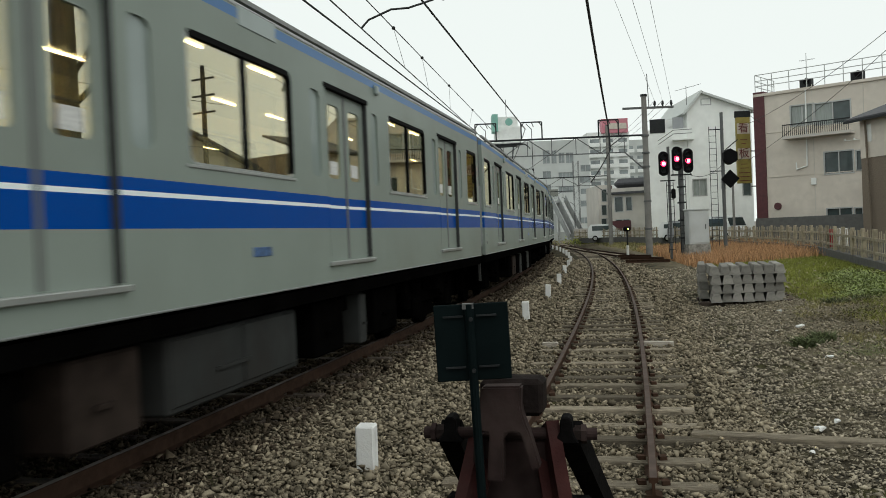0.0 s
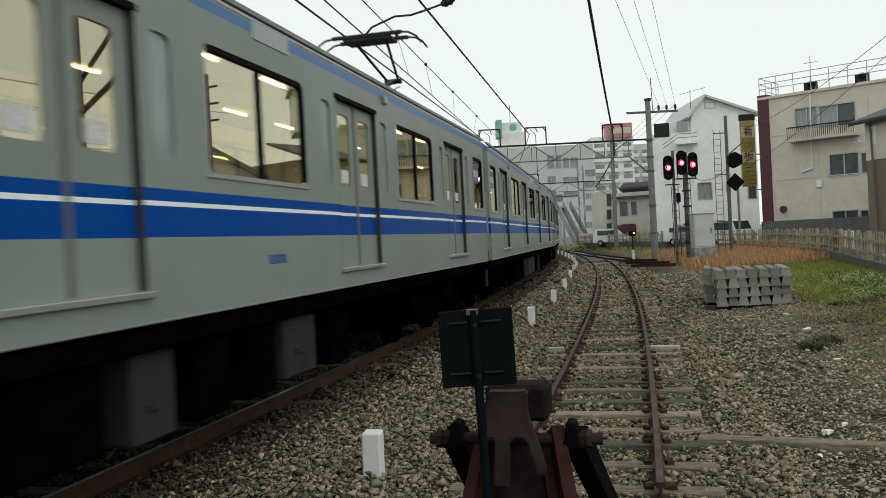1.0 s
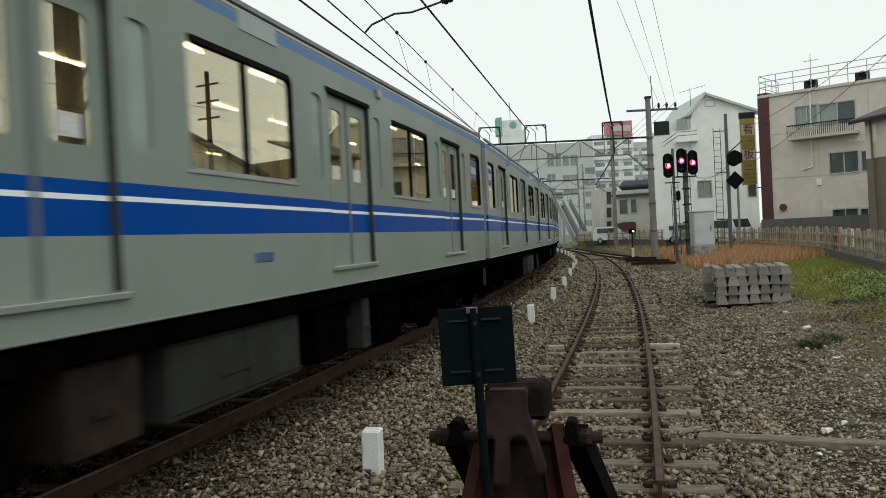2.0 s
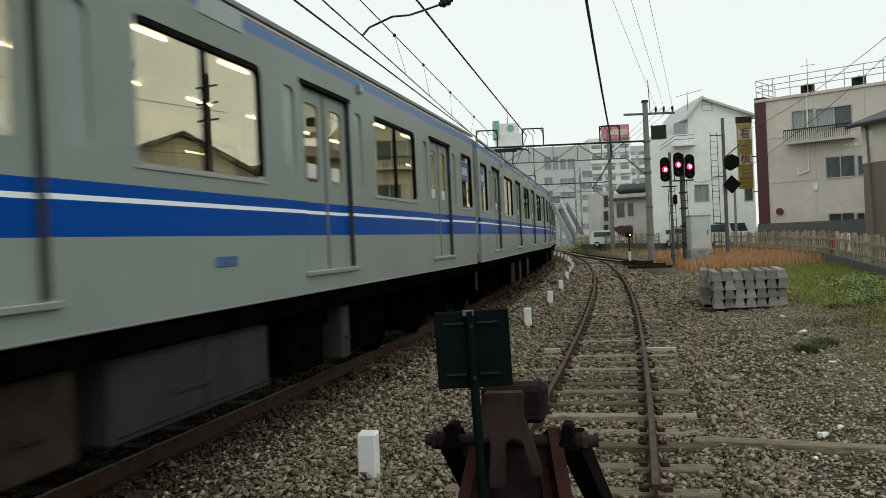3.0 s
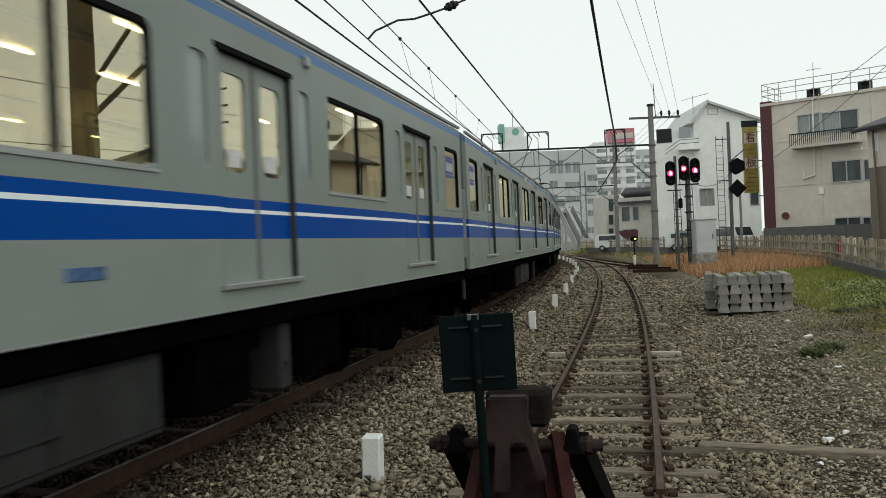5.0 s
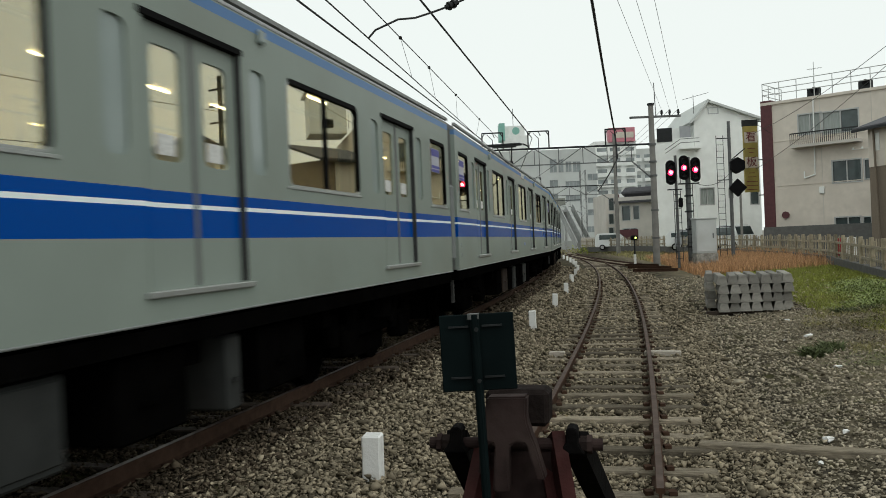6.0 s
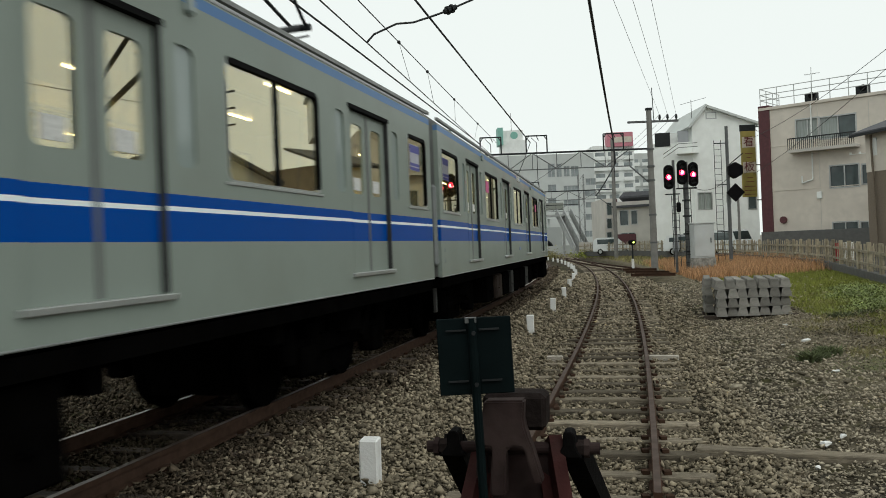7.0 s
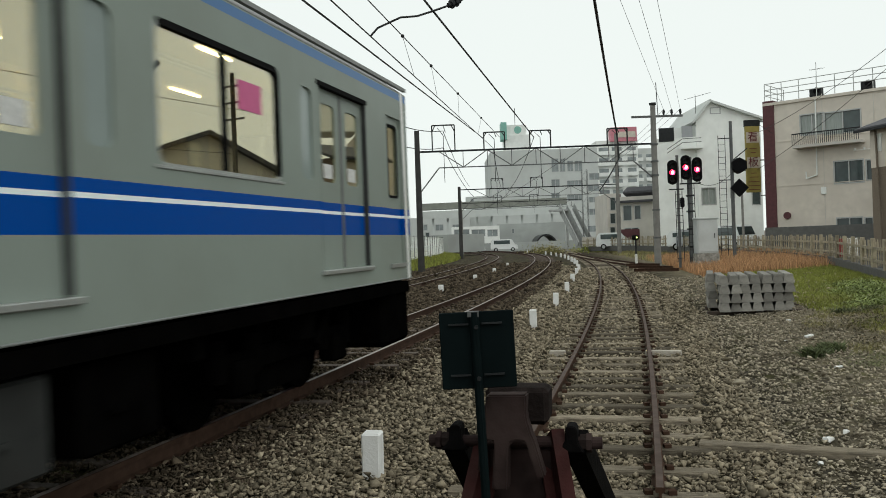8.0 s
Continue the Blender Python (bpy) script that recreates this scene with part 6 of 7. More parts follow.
def building(name, label, at_, windows, z0, z1, deep, mat, roof_mat=None, frame_mat=None, gable=0.0, gable_at=0.5, parapet=0.35, pane_mats=None):
    """A house with its front on a line: at_ is (x, y, degrees, length); windows (u0, u1, zlow, zhigh) are real openings."""
    x, y, ang, length = at_
    b = thing(name, label, "building", pose(x, y, 0, 0, 0, ang))
    ok = [w for w in windows if w[1] - w[0] > 0.1]
    part("front_wall", wall_with_openings(length, z0, z1, ok), mat, b)
    if gable:
        bm = bmesh.new()
        plate(bm, [(0, z1), (length, z1), (length * gable_at, z1 + gable)], [], lambda p, d: (p[0], d, p[1]), 0.25)
        part("gable_wall", bm, mat, b)
    bm = bmesh.new()
    box(bm, 0, 0.25, 0.25, deep, z0, z1)
    part("side_wall", bm, mat, b)
    part("side_wall", bx(length - 0.25, length, 0.25, deep, z0, z1), mat, b)
    part("back_wall", bx(0.25, length - 0.25, deep - 0.25, deep, z0, z1), mat, b)
    if gable:
        bm = bmesh.new()
        g = Vector((length * gable_at, 0, z1 + gable))
        for e in (Vector((-0.35, 0, z1 - 0.35 * gable / (length * gable_at))), Vector((length + 0.35, 0, z1 - 0.35 * gable / (length * (1 - gable_at))))):
            v = [bm.verts.new(q) for q in (e + Vector((0, -0.45, 0)), g + Vector((0, -0.45, 0)), g + Vector((0, deep, 0)), e + Vector((0, deep, 0)))]
            bm.faces.new(v)
        bmesh.ops.recalc_face_normals(bm, faces=bm.faces)
        bmesh.ops.solidify(bm, geom=bm.faces[:], thickness=-0.2)
        part("roof", bm, roof_mat or M_DARKROOF, b)
    else:
        part("roof", bx(0.25, length - 0.25, 0.25, deep - 0.25, z1 - 0.5, z1 - parapet), roof_mat or M_ROOF, b)
    for i, (u0, u1, a, c) in enumerate(ok):
        fm = bmesh.new()
        plate(fm, [(u0 - 0.04, a - 0.04), (u1 + 0.04, a - 0.04), (u1 + 0.04, c + 0.04), (u0 - 0.04, c + 0.04)], [[(u0 + 0.05, a + 0.05), (u1 - 0.05, a + 0.05), (u1 - 0.05, c - 0.05), (u0 + 0.05, c - 0.05)]],
              lambda p, d: (p[0], -0.03 + d, p[1]), 0.12)
        w = part("window", fm, frame_mat or M_ALU, b)
        n = 1 if u1 - u0 < 1.0 else 2 if u1 - u0 < 3.5 else 4
        for k in range(n):
            p0, p1 = u0 + (u1 - u0) * k / n, u0 + (u1 - u0) * (k + 1) / n
            # Beyond 140 m the panes take the colour paled for haze.
            part("pane", bx(p0 + 0.02, p1 - 0.02, 0.10, 0.13, a, c), (pane_mats or {}).get((i, k), M_HAZEPANE if y > 140 else M_PANE), w)
            if k:
                part("mullion", bx(p0 - 0.04, p0 + 0.04, 0.02, 0.12, a, c), frame_mat or M_ALU, w)
    return b


def wall_with_openings(length, z0, z1, holes, thick=0.25):
    """A wall with rectangular openings that go through it."""
    us = sorted({0.0, length, *[v for h in holes for v in h[:2] if 0 < v < length]})
    zs = sorted({z0, z1, *[v for h in holes for v in h[2:] if z0 < v < z1]})
    solid = [[not any(h[0] < (a + b) / 2 < h[1] and h[2] < (c + d) / 2 < h[3] for h in holes) for c, d in zip(zs, zs[1:])] for a, b in zip(us, us[1:])]
    bm = bmesh.new()
    front, back = {}, {}
    for i, u in enumerate(us):
        for j, z in enumerate(zs):
            front[i, j], back[i, j] = bm.verts.new((u, 0, z)), bm.verts.new((u, thick, z))
    for i in range(len(us) - 1):
        for j in range(len(zs) - 1):
            if not solid[i][j]:
                continue
            q = ((i, j), (i + 1, j), (i + 1, j + 1), (i, j + 1))
            bm.faces.new([front[k] for k in q])
            bm.faces.new([back[k] for k in q[::-1]])
            for a, b, di, dj in ((q[0], q[1], 0, -1), (q[1], q[2], 1, 0), (q[2], q[3], 0, 1), (q[3], q[0], -1, 0)):
                ni, nj = i + di, j + dj
                if not (0 <= ni < len(us) - 1 and 0 <= nj < len(zs) - 1 and solid[ni][nj]):
                    bm.faces.new((front[b], front[a], back[a], back[b]))
    bmesh.ops.delete(bm, geom=[v for v in bm.verts if not v.link_faces], context="VERTS")
    return bm


def writing(text, size, mat, parent, m, name="lettering"):
    c = bpy.data.curves.new(name, "FONT")
    c.body, c.size, c.extrude = text, size, 0.01
    c.align_x, c.align_y = "CENTER", "CENTER"
    ob = new(name, c)
    deps = bpy.context.evaluated_depsgraph_get()
    me = bpy.data.meshes.new_from_object(ob.evaluated_get(deps))
    bpy.data.objects.remove(ob)
    me.materials.clear()
    me.materials.append(mat)
    ob = new(name, me)
    ob.parent = parent
    ob.matrix_basis = m
    return ob


# the beige building behind the fence
BEIGE_AT, BEIGE_WIN = ((24.98, 62.0, -42.8, 8.83), [(1.86, 3.51, 8.65, 10.16), (3.56, 5.99, 8.52, 10.1), (4.1, 6.06, 4.97, 6.57), (6.22, 6.68, 5.08, 6.49), (4.16, 5.89, 1.76, 2.55), (6.02, 6.58, 1.81, 2.5)])
beige = building("apartment_house", "three-storey beige rendered building with a railed flat roof", BEIGE_AT, BEIGE_WIN, 0.3, 11.3, 12, M_BEIGE,
                 pane_mats={(0, 0): M_CURTAIN, (0, 1): M_CURTAIN, (1, 0): M_CURTAIN})
part("corner_pillar", bx(-0.82, 0.0, -0.10, 1.4, 0.3, 11.5, bevel=0.02), M_MAROON, beige, "dark maroon tiled corner pillar")
part("side_strip", bx(-0.05, 0.0, 1.4, 12, 0.3, 11.6), M_BEIGE, beige)
for z in (5.05, 8.35):
    part("string_course", bx(0.0, BEIGE_AT[3], -0.03, 0.0, z, z + 0.06), M_BEIGE, beige)
for u in (3.4, 6.8):
    part("wall_joint", bx(u, u + 0.04, -0.02, 0.0, 0.4, 11.5), M_TANWALL, beige)
b0, b1 = BEIGE_WIN[0][0] - 0.3, BEIGE_WIN[1][1] + 0.2
zb = BEIGE_WIN[0][2]
part("balcony_slab", bx(b0, b1, -0.95, 0.0, zb - 0.95, zb - 0.75), M_TANWALL, beige)
bal = part("balcony_rail", bx(b0, b1, -0.95, -0.90, zb + 0.02, zb + 0.10), M_DARKMETAL, beige)
k = int((b1 - b0) / 0.14)
for i in range(k):
    part("baluster", bx(b0 + i * 0.14, b0 + i * 0.14 + 0.035, -0.94, -0.91, zb - 0.75, zb + 0.02), M_DARKMETAL, bal)
for zz in (11.95, 12.35, 12.8):
    bm = bar(bmesh.new(), (-0.7, 0.1, zz), (BEIGE_AT[3], 0.1, zz), 0.03, 6)
    bar(bm, (-0.7, 0.1, zz), (-0.7, 4, zz), 0.03, 6)
    part("roof_rail", bm, M_ALU, beige)
for i in range(9):
    part("rail_post", bar(bmesh.new(), (-0.7 + i * 1.25, 0.1, 11.2), (-0.7 + i * 1.25, 0.1, 12.8), 0.03, 6), M_ALU, beige)
for i in range(3):
    part("rail_post", bar(bmesh.new(), (-0.7, 1.3 + i * 1.3, 11.2), (-0.7, 1.3 + i * 1.3, 12.8), 0.03, 6), M_ALU, beige)
part("roof_slab", bx(-0.8, BEIGE_AT[3], -0.12, 0.25, 11.15, 11.35), M_BEIGE, beige)
for u in (2.3, 5.8, 10.4):
    ac = part("air_unit", bx(u, u + 0.85, 0.8, 1.3, 11.45, 12.1, bevel=0.03), M_DARKMETAL, beige)
    part("fan_ring", bar(bmesh.new(), (u + 0.5, 0.78, 11.9), (u + 0.5, 0.80, 11.9), 0.24, 16), M_SIGNBLACK, ac)
part("stair_house", bx(8.9, 12.0, 4.0, 8.0, 11.4, 14.9, bevel=0.02), M_WHITEWALL, beige)
part("stair_roof", bx(8.2, 12.3, 3.6, 8.3, 14.9, 15.15), M_WHITEWALL, beige)
bm = bar(bmesh.new(), (3.0, -0.08, 11.2), (2.95, -0.08, 5.7), 0.05, 8)
bar(bm, (2.95, -0.08, 5.7), (2.2, -0.08, 5.5), 0.05, 8)
bar(bm, (2.2, -0.08, 5.5), (2.2, -0.08, 6.0), 0.05, 8)
part("drain_pipe", bm, M_WHITEWALL, beige)
bm = bmesh.new()
for u in (5.6, 6.2, 6.8, 7.4, 7.9):
    bar(bm, (u, -0.2, 7.2), (u, -0.2, 7.35), 0.07, 8)
bar(bm, (5.5, -0.2, 7.2), (8.0, -0.2, 7.25), 0.02, 6)
part("wall_insulators", bm, M_WHITEWALL, beige)
part("vent_hood", bar(bmesh.new(), (0.75, -0.16, 2.9), (0.75, 0.0, 2.9), 0.26, 16), M_MAROON, beige)
part("meter_box", bx(3.2, 3.55, -0.14, 0.0, 4.3, 4.8, bevel=0.02), M_WHITEWALL, beige)
bm = bmesh.new()
bar(bm, (2.6, 1.5, 11.6), (2.6, 1.5, 14.1), 0.025, 6)
for k in range(5):
    bar(bm, (2.2 + 0.2 * k, 1.3, 13.6), (2.2 + 0.2 * k, 1.8, 13.6), 0.012, 5)
bar(bm, (2.1, 1.55, 13.6), (3.2, 1.55, 13.6), 0.015, 5)
part("aerial", bm, M_ALU, beige)
ob = obj("block_wall", bx(-0.4, 12.0, -1.4, -1.2, 0.2, 2.05), M_BLOCKWALL)
ob.matrix_basis = pose(*BEIGE_AT[:2], 0, 0, 0, BEIGE_AT[2])
tagged(ob, "low dark concrete block wall before the beige building", "wall")

# the low tiled house at the street's near end
TILE_AT = (24.85, 48.0, -79.66, 4.07)
tile = building("tiled_house", "brown tiled house with a dark pitched roof edge", TILE_AT, [], 0.3, 7.45, 9, M_BROWNTILE)
bm = bx(-0.55, 5.0, -0.6, 3.0, 7.35, 7.5)
for v in bm.verts:
    if v.co.y > 1:
        v.co.z += 1.2
part("roof_slope", bm, M_DARKROOF, tile, "dark slate roof slope")
part("upper_wall", bx(0.0, 3.2, -0.03, 0.0, 5.2, 7.4), M_BEIGE, tile)
part("gutter", bx(-0.55, 5.0, -0.7, -0.6, 7.27, 7.4), M_DARKMETAL, tile)
part("drain_pipe", bar(bmesh.new(), (0.9, -0.15, 0.4), (0.6, -0.15, 7.3), 0.06, 8), M_BROWNTILE, tile)
part("letter_sign", bx(0.45, 0.95, -0.06, -0.03, 6.1, 7.1), M_WHITEWALL, tile)

# the white house with a gable
WH_AT, WH_WIN = ((24.07, 78.0, 0.0, 6.03), [(1.38, 2.31, 12.98, 13.54), (0.33, 1.65, 4.48, 6.06), (3.02, 3.42, 5.05, 5.8), (5.03, 5.83, 4.32, 5.62)])
white = building("white_house", "tall white rendered house with a low gable roof", WH_AT, [w for w in WH_WIN if w[0] > 0.1], 0.3, 12.5, 10, M_WHITEWALL, M_GREYWALL, gable=1.7, gable_at=0.24, pane_mats={(1, 0): M_CURTAIN, (1, 1): M_CURTAIN})
WL_AT, WL_WIN = ((20.3, 79.0, -13.16, 3.95), [(3.82, 4.07, 4.59, 6.19)])
wl = building("white_annex", "white stepped annex with a roof terrace and stair", WL_AT, [], 0.3, 10.9, 9, M_WHITEWALL)
part("terrace_room", bx(1.0, 3.8, 1.5, 6, 10.8, 12.0), M_WHITEWALL, wl)
part("terrace_screen", bx(0.5, 1.9, -0.05, 0.05, 10.6, 11.9), M_DARKMETAL, wl)
part("laundry", bx(2.6, 3.6, 0.2, 0.26, 10.4, 12.0), M_CARSILVER, wl)
bm = bmesh.new()
for zz in (10.35, 10.7):
    bar(bm, (1.2, -0.7, zz - 0.9), (2.6, -0.7, zz), 0.03, 6)
    bar(bm, (2.6, -0.7, zz), (4.3, -0.7, zz), 0.03, 6)
part("stair_rail", bm, M_GALV, wl)
part("terrace_slab", bx(2.5, 4.4, -0.8, 0.0, 9.75, 9.9), M_WHITEWALL, wl)
bm = bmesh.new()
bar(bm, (4.0, 1, 10.8), (4.0, 1, 15.0), 0.03, 6)
bar(bm, (3.0, 1, 14.6), (5.4, 1, 15.1), 0.02, 5)
for k in range(6):
    bar(bm, (3.1 + 0.4 * k, 0.7, 14.62 + 0.08 * k), (3.1 + 0.4 * k, 1.3, 14.62 + 0.08 * k), 0.012, 5)
part("aerial", bm, M_GALV, wl)

# the tall yellow sign in front of the house
SG_AT, SG = ((24.22, 66.0, 0.0, 1.12), [(0.31, 1.25, 4.91, 10.14)])
sign = thing("vertical_sign", "tall faded yellow vertical sign board with dark red characters", "sign", pose(SG_AT[0], SG_AT[1], 0, 0, 0, SG_AT[2]))
zl, zh, sw = SG[0][2], SG[0][3], SG_AT[3]
part("board", bx(0, sw, -0.12, 0.12, zl, zh, bevel=0.02), M_SIGNYELLOW, sign)
part("frame", bx(-0.05, sw + 0.05, -0.10, 0.10, zh, zh + 0.5), M_DARKMETAL, sign)
for k, ch in ((0.83, "\u770b"), (0.45, "\u677f")):
    zc = zl + (zh - zl) * k
    part("field", bx(0.06, sw - 0.06, -0.14, -0.12, zc - 0.42, zc + 0.42), M_SIGNPALE, sign)
    writing(ch, 0.86, M_SIGNRED, sign, pose(sw / 2, -0.155, zc, 90, 0, 0))
for zz, w in ((0.66, 0.6), (0.60, 0.4), (0.29, 0.5), (0.23, 0.7), (0.16, 0.9), (0.10, 0.9), (0.04, 0.9)):
    zc = zl + (zh - zl) * zz
    part("writing_bar", bx(sw * (0.5 - w / 2.3), sw * (0.5 + w / 2.3), -0.13, -0.12, zc - 0.025, zc + 0.025), M_SIGNRED, sign)
for zz in (zl - 0.3, zl + 2.5, zh + 0.3):
    part("bracket", bx(sw, sw + 0.5, -0.05, 0.05, zz, zz + 0.08), M_GALV, sign)
part("sign_pole", bar(bmesh.new(), (sw + 0.5, 0, 0.3), (sw + 0.5, 0, zh + 0.6), 0.10, 10), M_GALV, sign)
sp = concrete_pole((SG_AT[0] + sw + 1.3, 63.0, 0.2), 9.2, 0.15, "grey street pole beside the maroon pillar")
for zz, a in ((8.9, 0.9), (6.6, 0.7), (5.0, 0.6)):
    part("arm", bx(-a, a, -0.04, 0.04, zz, zz + 0.07), M_GALV, sp)
concrete_pole(((21.07, 60.0, 2.26)[0] + 0.6, 60.0, 0.2), 5.2, 0.10, "thin grey street pole behind the fence")
for p, q in (((23.6, 62.0, 6.42), (21.58, 40.0, 9.64)), ((23.7, 62.0, 9.15), (20.84, 40.0, 10.05)), ((23.93, 62.0, 9.69), (28.37, 62.0, 7.84)), ((16.91, 48.0, 5.42), (23.63, 62.0, 7.18)), ((13.31, 43.0, 4.38), (16.97, 48.0, 5.42))):
    wire(p, q, 0.014, 0.4, 1.25 if q[1] < 45 else 1.0, "black street cable across the facade")

# small houses between the pole and the white house
H_AT, H_WIN = ((20.29, 95.0, -28.2, 4.23), [(0.4, 1.38, 3.6, 5.32), (1.7, 2.41, 3.68, 5.25), (0.44, 2.09, 1.91, 2.74)])
house = building("house", "pale two-storey house with a dark tiled roof band", H_AT, H_WIN, 0.2, 6.3, 8, M_TANWALL)
part("roof_band", bx(-0.3, H_AT[3] + 0.2, -0.7, 0.6, 5.6, 5.85), M_DARKROOF, house)
part("roof_hip", bx(0.2, H_AT[3], 0.3, 7, 6.2, 7.4, bevel=0.5), M_DARKROOF, house)
part("shop_front", bx(0.0, 2.2, -0.08, 0.0, 0.3, 2.6), M_MAROON, house)
K_AT, K_WIN = ((19.86, 100.0, 0.0, 1.63), [(0.38, 1.01, 5.0, 6.52), (0.32, 0.95, 3.38, 4.62), (0.26, 0.89, 1.75, 2.99)])
narrow = building("narrow_building", "narrow grey building with a maroon pillar beyond the fence", K_AT, K_WIN, 0.2, 7.0, 8, M_TANWALL)
part("pillar", bx(K_AT[3] - 0.45, K_AT[3] + 0.02, -0.12, 0.0, 0.2, 6.9), M_MAROON, narrow, "maroon pillar")
bm = bmesh.new()
aw = [(23.25, 90.0, 2.93), (24.04, 90.0, 2.9), (24.28, 90.0, 6.31)]
v = [bm.verts.new(p) for p in aw]
bm.faces.new(v)
bmesh.ops.solidify(bm, geom=bm.faces[:], thickness=0.3)
part("awning", bm, M_ORANGE, house, "orange triangular awning").matrix_parent_inverse = house.matrix_basis.inverted()
ob = obj("yellow_sign", bx(-0.35, 0.35, -0.1, 0.1, -1.6, 1.6, bevel=0.03), M_SIGNYELLOW)
ob.matrix_basis = pose(*(23.41, 90.0, 5.73))
tagged(ob, "small yellow vertical shop sign", "sign")

# the big store behind the curve
S_AT, S_WIN = ((12.77, 210.0, 0.0, 26.94), [(15.27, 17.01, 18.76, 22.1), (17.41, 18.72, 18.7, 22.02), (19.24, 20.72, 18.77, 21.39), (21.09, 23.0, 18.68, 21.32), (24.69, 27.2, 16.39, 18.05), (15.09, 17.16, 15.05, 16.84), (19.06, 22.86, 14.84, 16.4), (24.3, 27.09, 13.54, 15.07), (14.96, 17.05, 11.92, 13.42), (18.94, 22.73, 11.28, 12.84), (24.47, 26.71, 10.7, 12.07), (24.37, 26.6, 7.57, 9.08), (23.93, 26.44, 3.29, 4.81), (9.66, 10.19, 3.61, 4.91)])
store = building("department_store", "large pale grey department store with a roof tower", S_AT, S_WIN, 0.0, 24.5, 30, M_GREYWALL)
T = ((12.77, 210.0, 0.0, 26.94), [(3.87, 10.1, 25.0, 30.07), (4.41, 9.82, 25.01, 29.2)])[1][0]
part("roof_tower", bx(T[0], T[1], 2, 10, 24.0, T[3] - 1.4), M_WHITEWALL, store)
part("tower_top", bx(T[0] + 0.6, T[1] - 0.6, 2.5, 9.5, T[3] - 1.4, T[3] + 1.2), M_WHITEWALL, store)
part("tower_sign", bx(T[0] - 0.9, T[0] + 0.5, 1.0, 6.0, T[3] - 2.6, T[3] + 1.8), M_TEAL, store, "faded teal sign panel")
bm = bmesh.new()
bmesh.ops.create_circle(bm, segments=20, radius=0.95, cap_ends=True, matrix=Matrix.Translation(((T[0] + T[1]) / 2 + 0.3, 2.42, T[3] - 0.1)) @ Matrix.Rotation(radians(90), 4, "X"))
bmesh.ops.solidify(bm, geom=bm.faces[:], thickness=0.08)
part("round_emblem", bm, M_TEAL, store)
part("roof_mast", bar(bmesh.new(), (T[0] + 3, 5, T[3]), (T[0] + 3, 5, T[3] + 6), 0.08, 6), M_GALV, store)
low = building("low_block", "low pale grey block beside the store", *((6.21, 215.0, -15.57, 7.45), [(1.31, 2.16, 11.78, 12.99)]), 0.0, 13.5, 20, M_GREYWALL)
# apartments with balconies and the red roof sign
G_AT, G_WIN = ((44.12, 235.0, 0.0, 11.8), [])
apt = building("apartment_block", "tall pale apartment block with rows of balconies", G_AT, [], 0.0, 29.0, 14, M_WHITEWALL)
for fl in range(8):
    z = 4.0 + fl * 3.0
    for u0, u1 in ((0.5, 3.6), (4.2, 7.4), (8.6, 11.4)):
        bl = part("balcony", bx(u0, u1, -1.0, -0.9, z - 0.1, z + 0.95), M_WHITEWALL, apt)
        part("balcony_floor", bx(u0, u1, -0.9, 0.0, z - 0.2, z - 0.05), M_WHITEWALL, bl)
        part("balcony_opening", bx(u0 + 0.2, u1 - 0.2, -0.03, 0.0, z, z + 2.1), M_HAZEPANE, bl)
RS = ((44.12, 235.0, 0.0, 11.8), [(3.99, 11.35, 28.58, 32.52)])[1][0]
rs = part("roof_sign", bx(RS[0], RS[1], -1.2, 2.0, RS[2], RS[3]), M_PINKRED, apt, "faded red roof sign board")
part("sign_shape", bx(RS[0] + 2.0, RS[1] - 0.4, -1.3, -1.2, (RS[2] + RS[3]) / 2 - 0.9, (RS[2] + RS[3]) / 2 + 0.7), M_SIGNPALE, rs)
part("sign_tower", bx(RS[0], RS[1] - 2.6, 0.2, 6, 28, RS[2]), M_WHITEWALL, apt)
A2, _ = ((55.16, 240.0, 0.0, 12.7), [])
apt2 = building("apartment_block", "grey apartment block with balcony rows, far off", A2, [], 0.0, 27.0, 12, M_GREYWALL)
for fl in range(8):
    z = 3.0 + fl * 2.9
    for u0, u1 in ((0.6, 3.2), (4.0, 6.6), (7.4, 10.0)):
        bl = part("balcony", bx(u0, u1, -0.9, -0.8, z, z + 1.0), M_WHITEWALL, apt2)
        part("balcony_opening", bx(u0 + 0.2, u1 - 0.2, -0.03, 0.0, z, z + 2.0), M_HAZEPANE, bl)


# raised walkway, covered stair, sheds
# Pale grey wall taken darker: shade round the walkway put into the colour.
M_SHADEGREY = material("shaded_wall_grey", (0.36, 0.38, 0.365), 0.9, 0, 0.12, 0.6, dirt=(0.24, 0.25, 0.24), dirt_amount=0.6, dirt_scale=0.3)
M_OLIVEROOF = material("weathered_walkway_cladding", (0.22, 0.23, 0.20), 0.8, 0, 0.15, 0.8)
M_PALESTEEL = material("pale_stair_steel", (0.33, 0.34, 0.33), 0.6, 0, 0.2, 2)


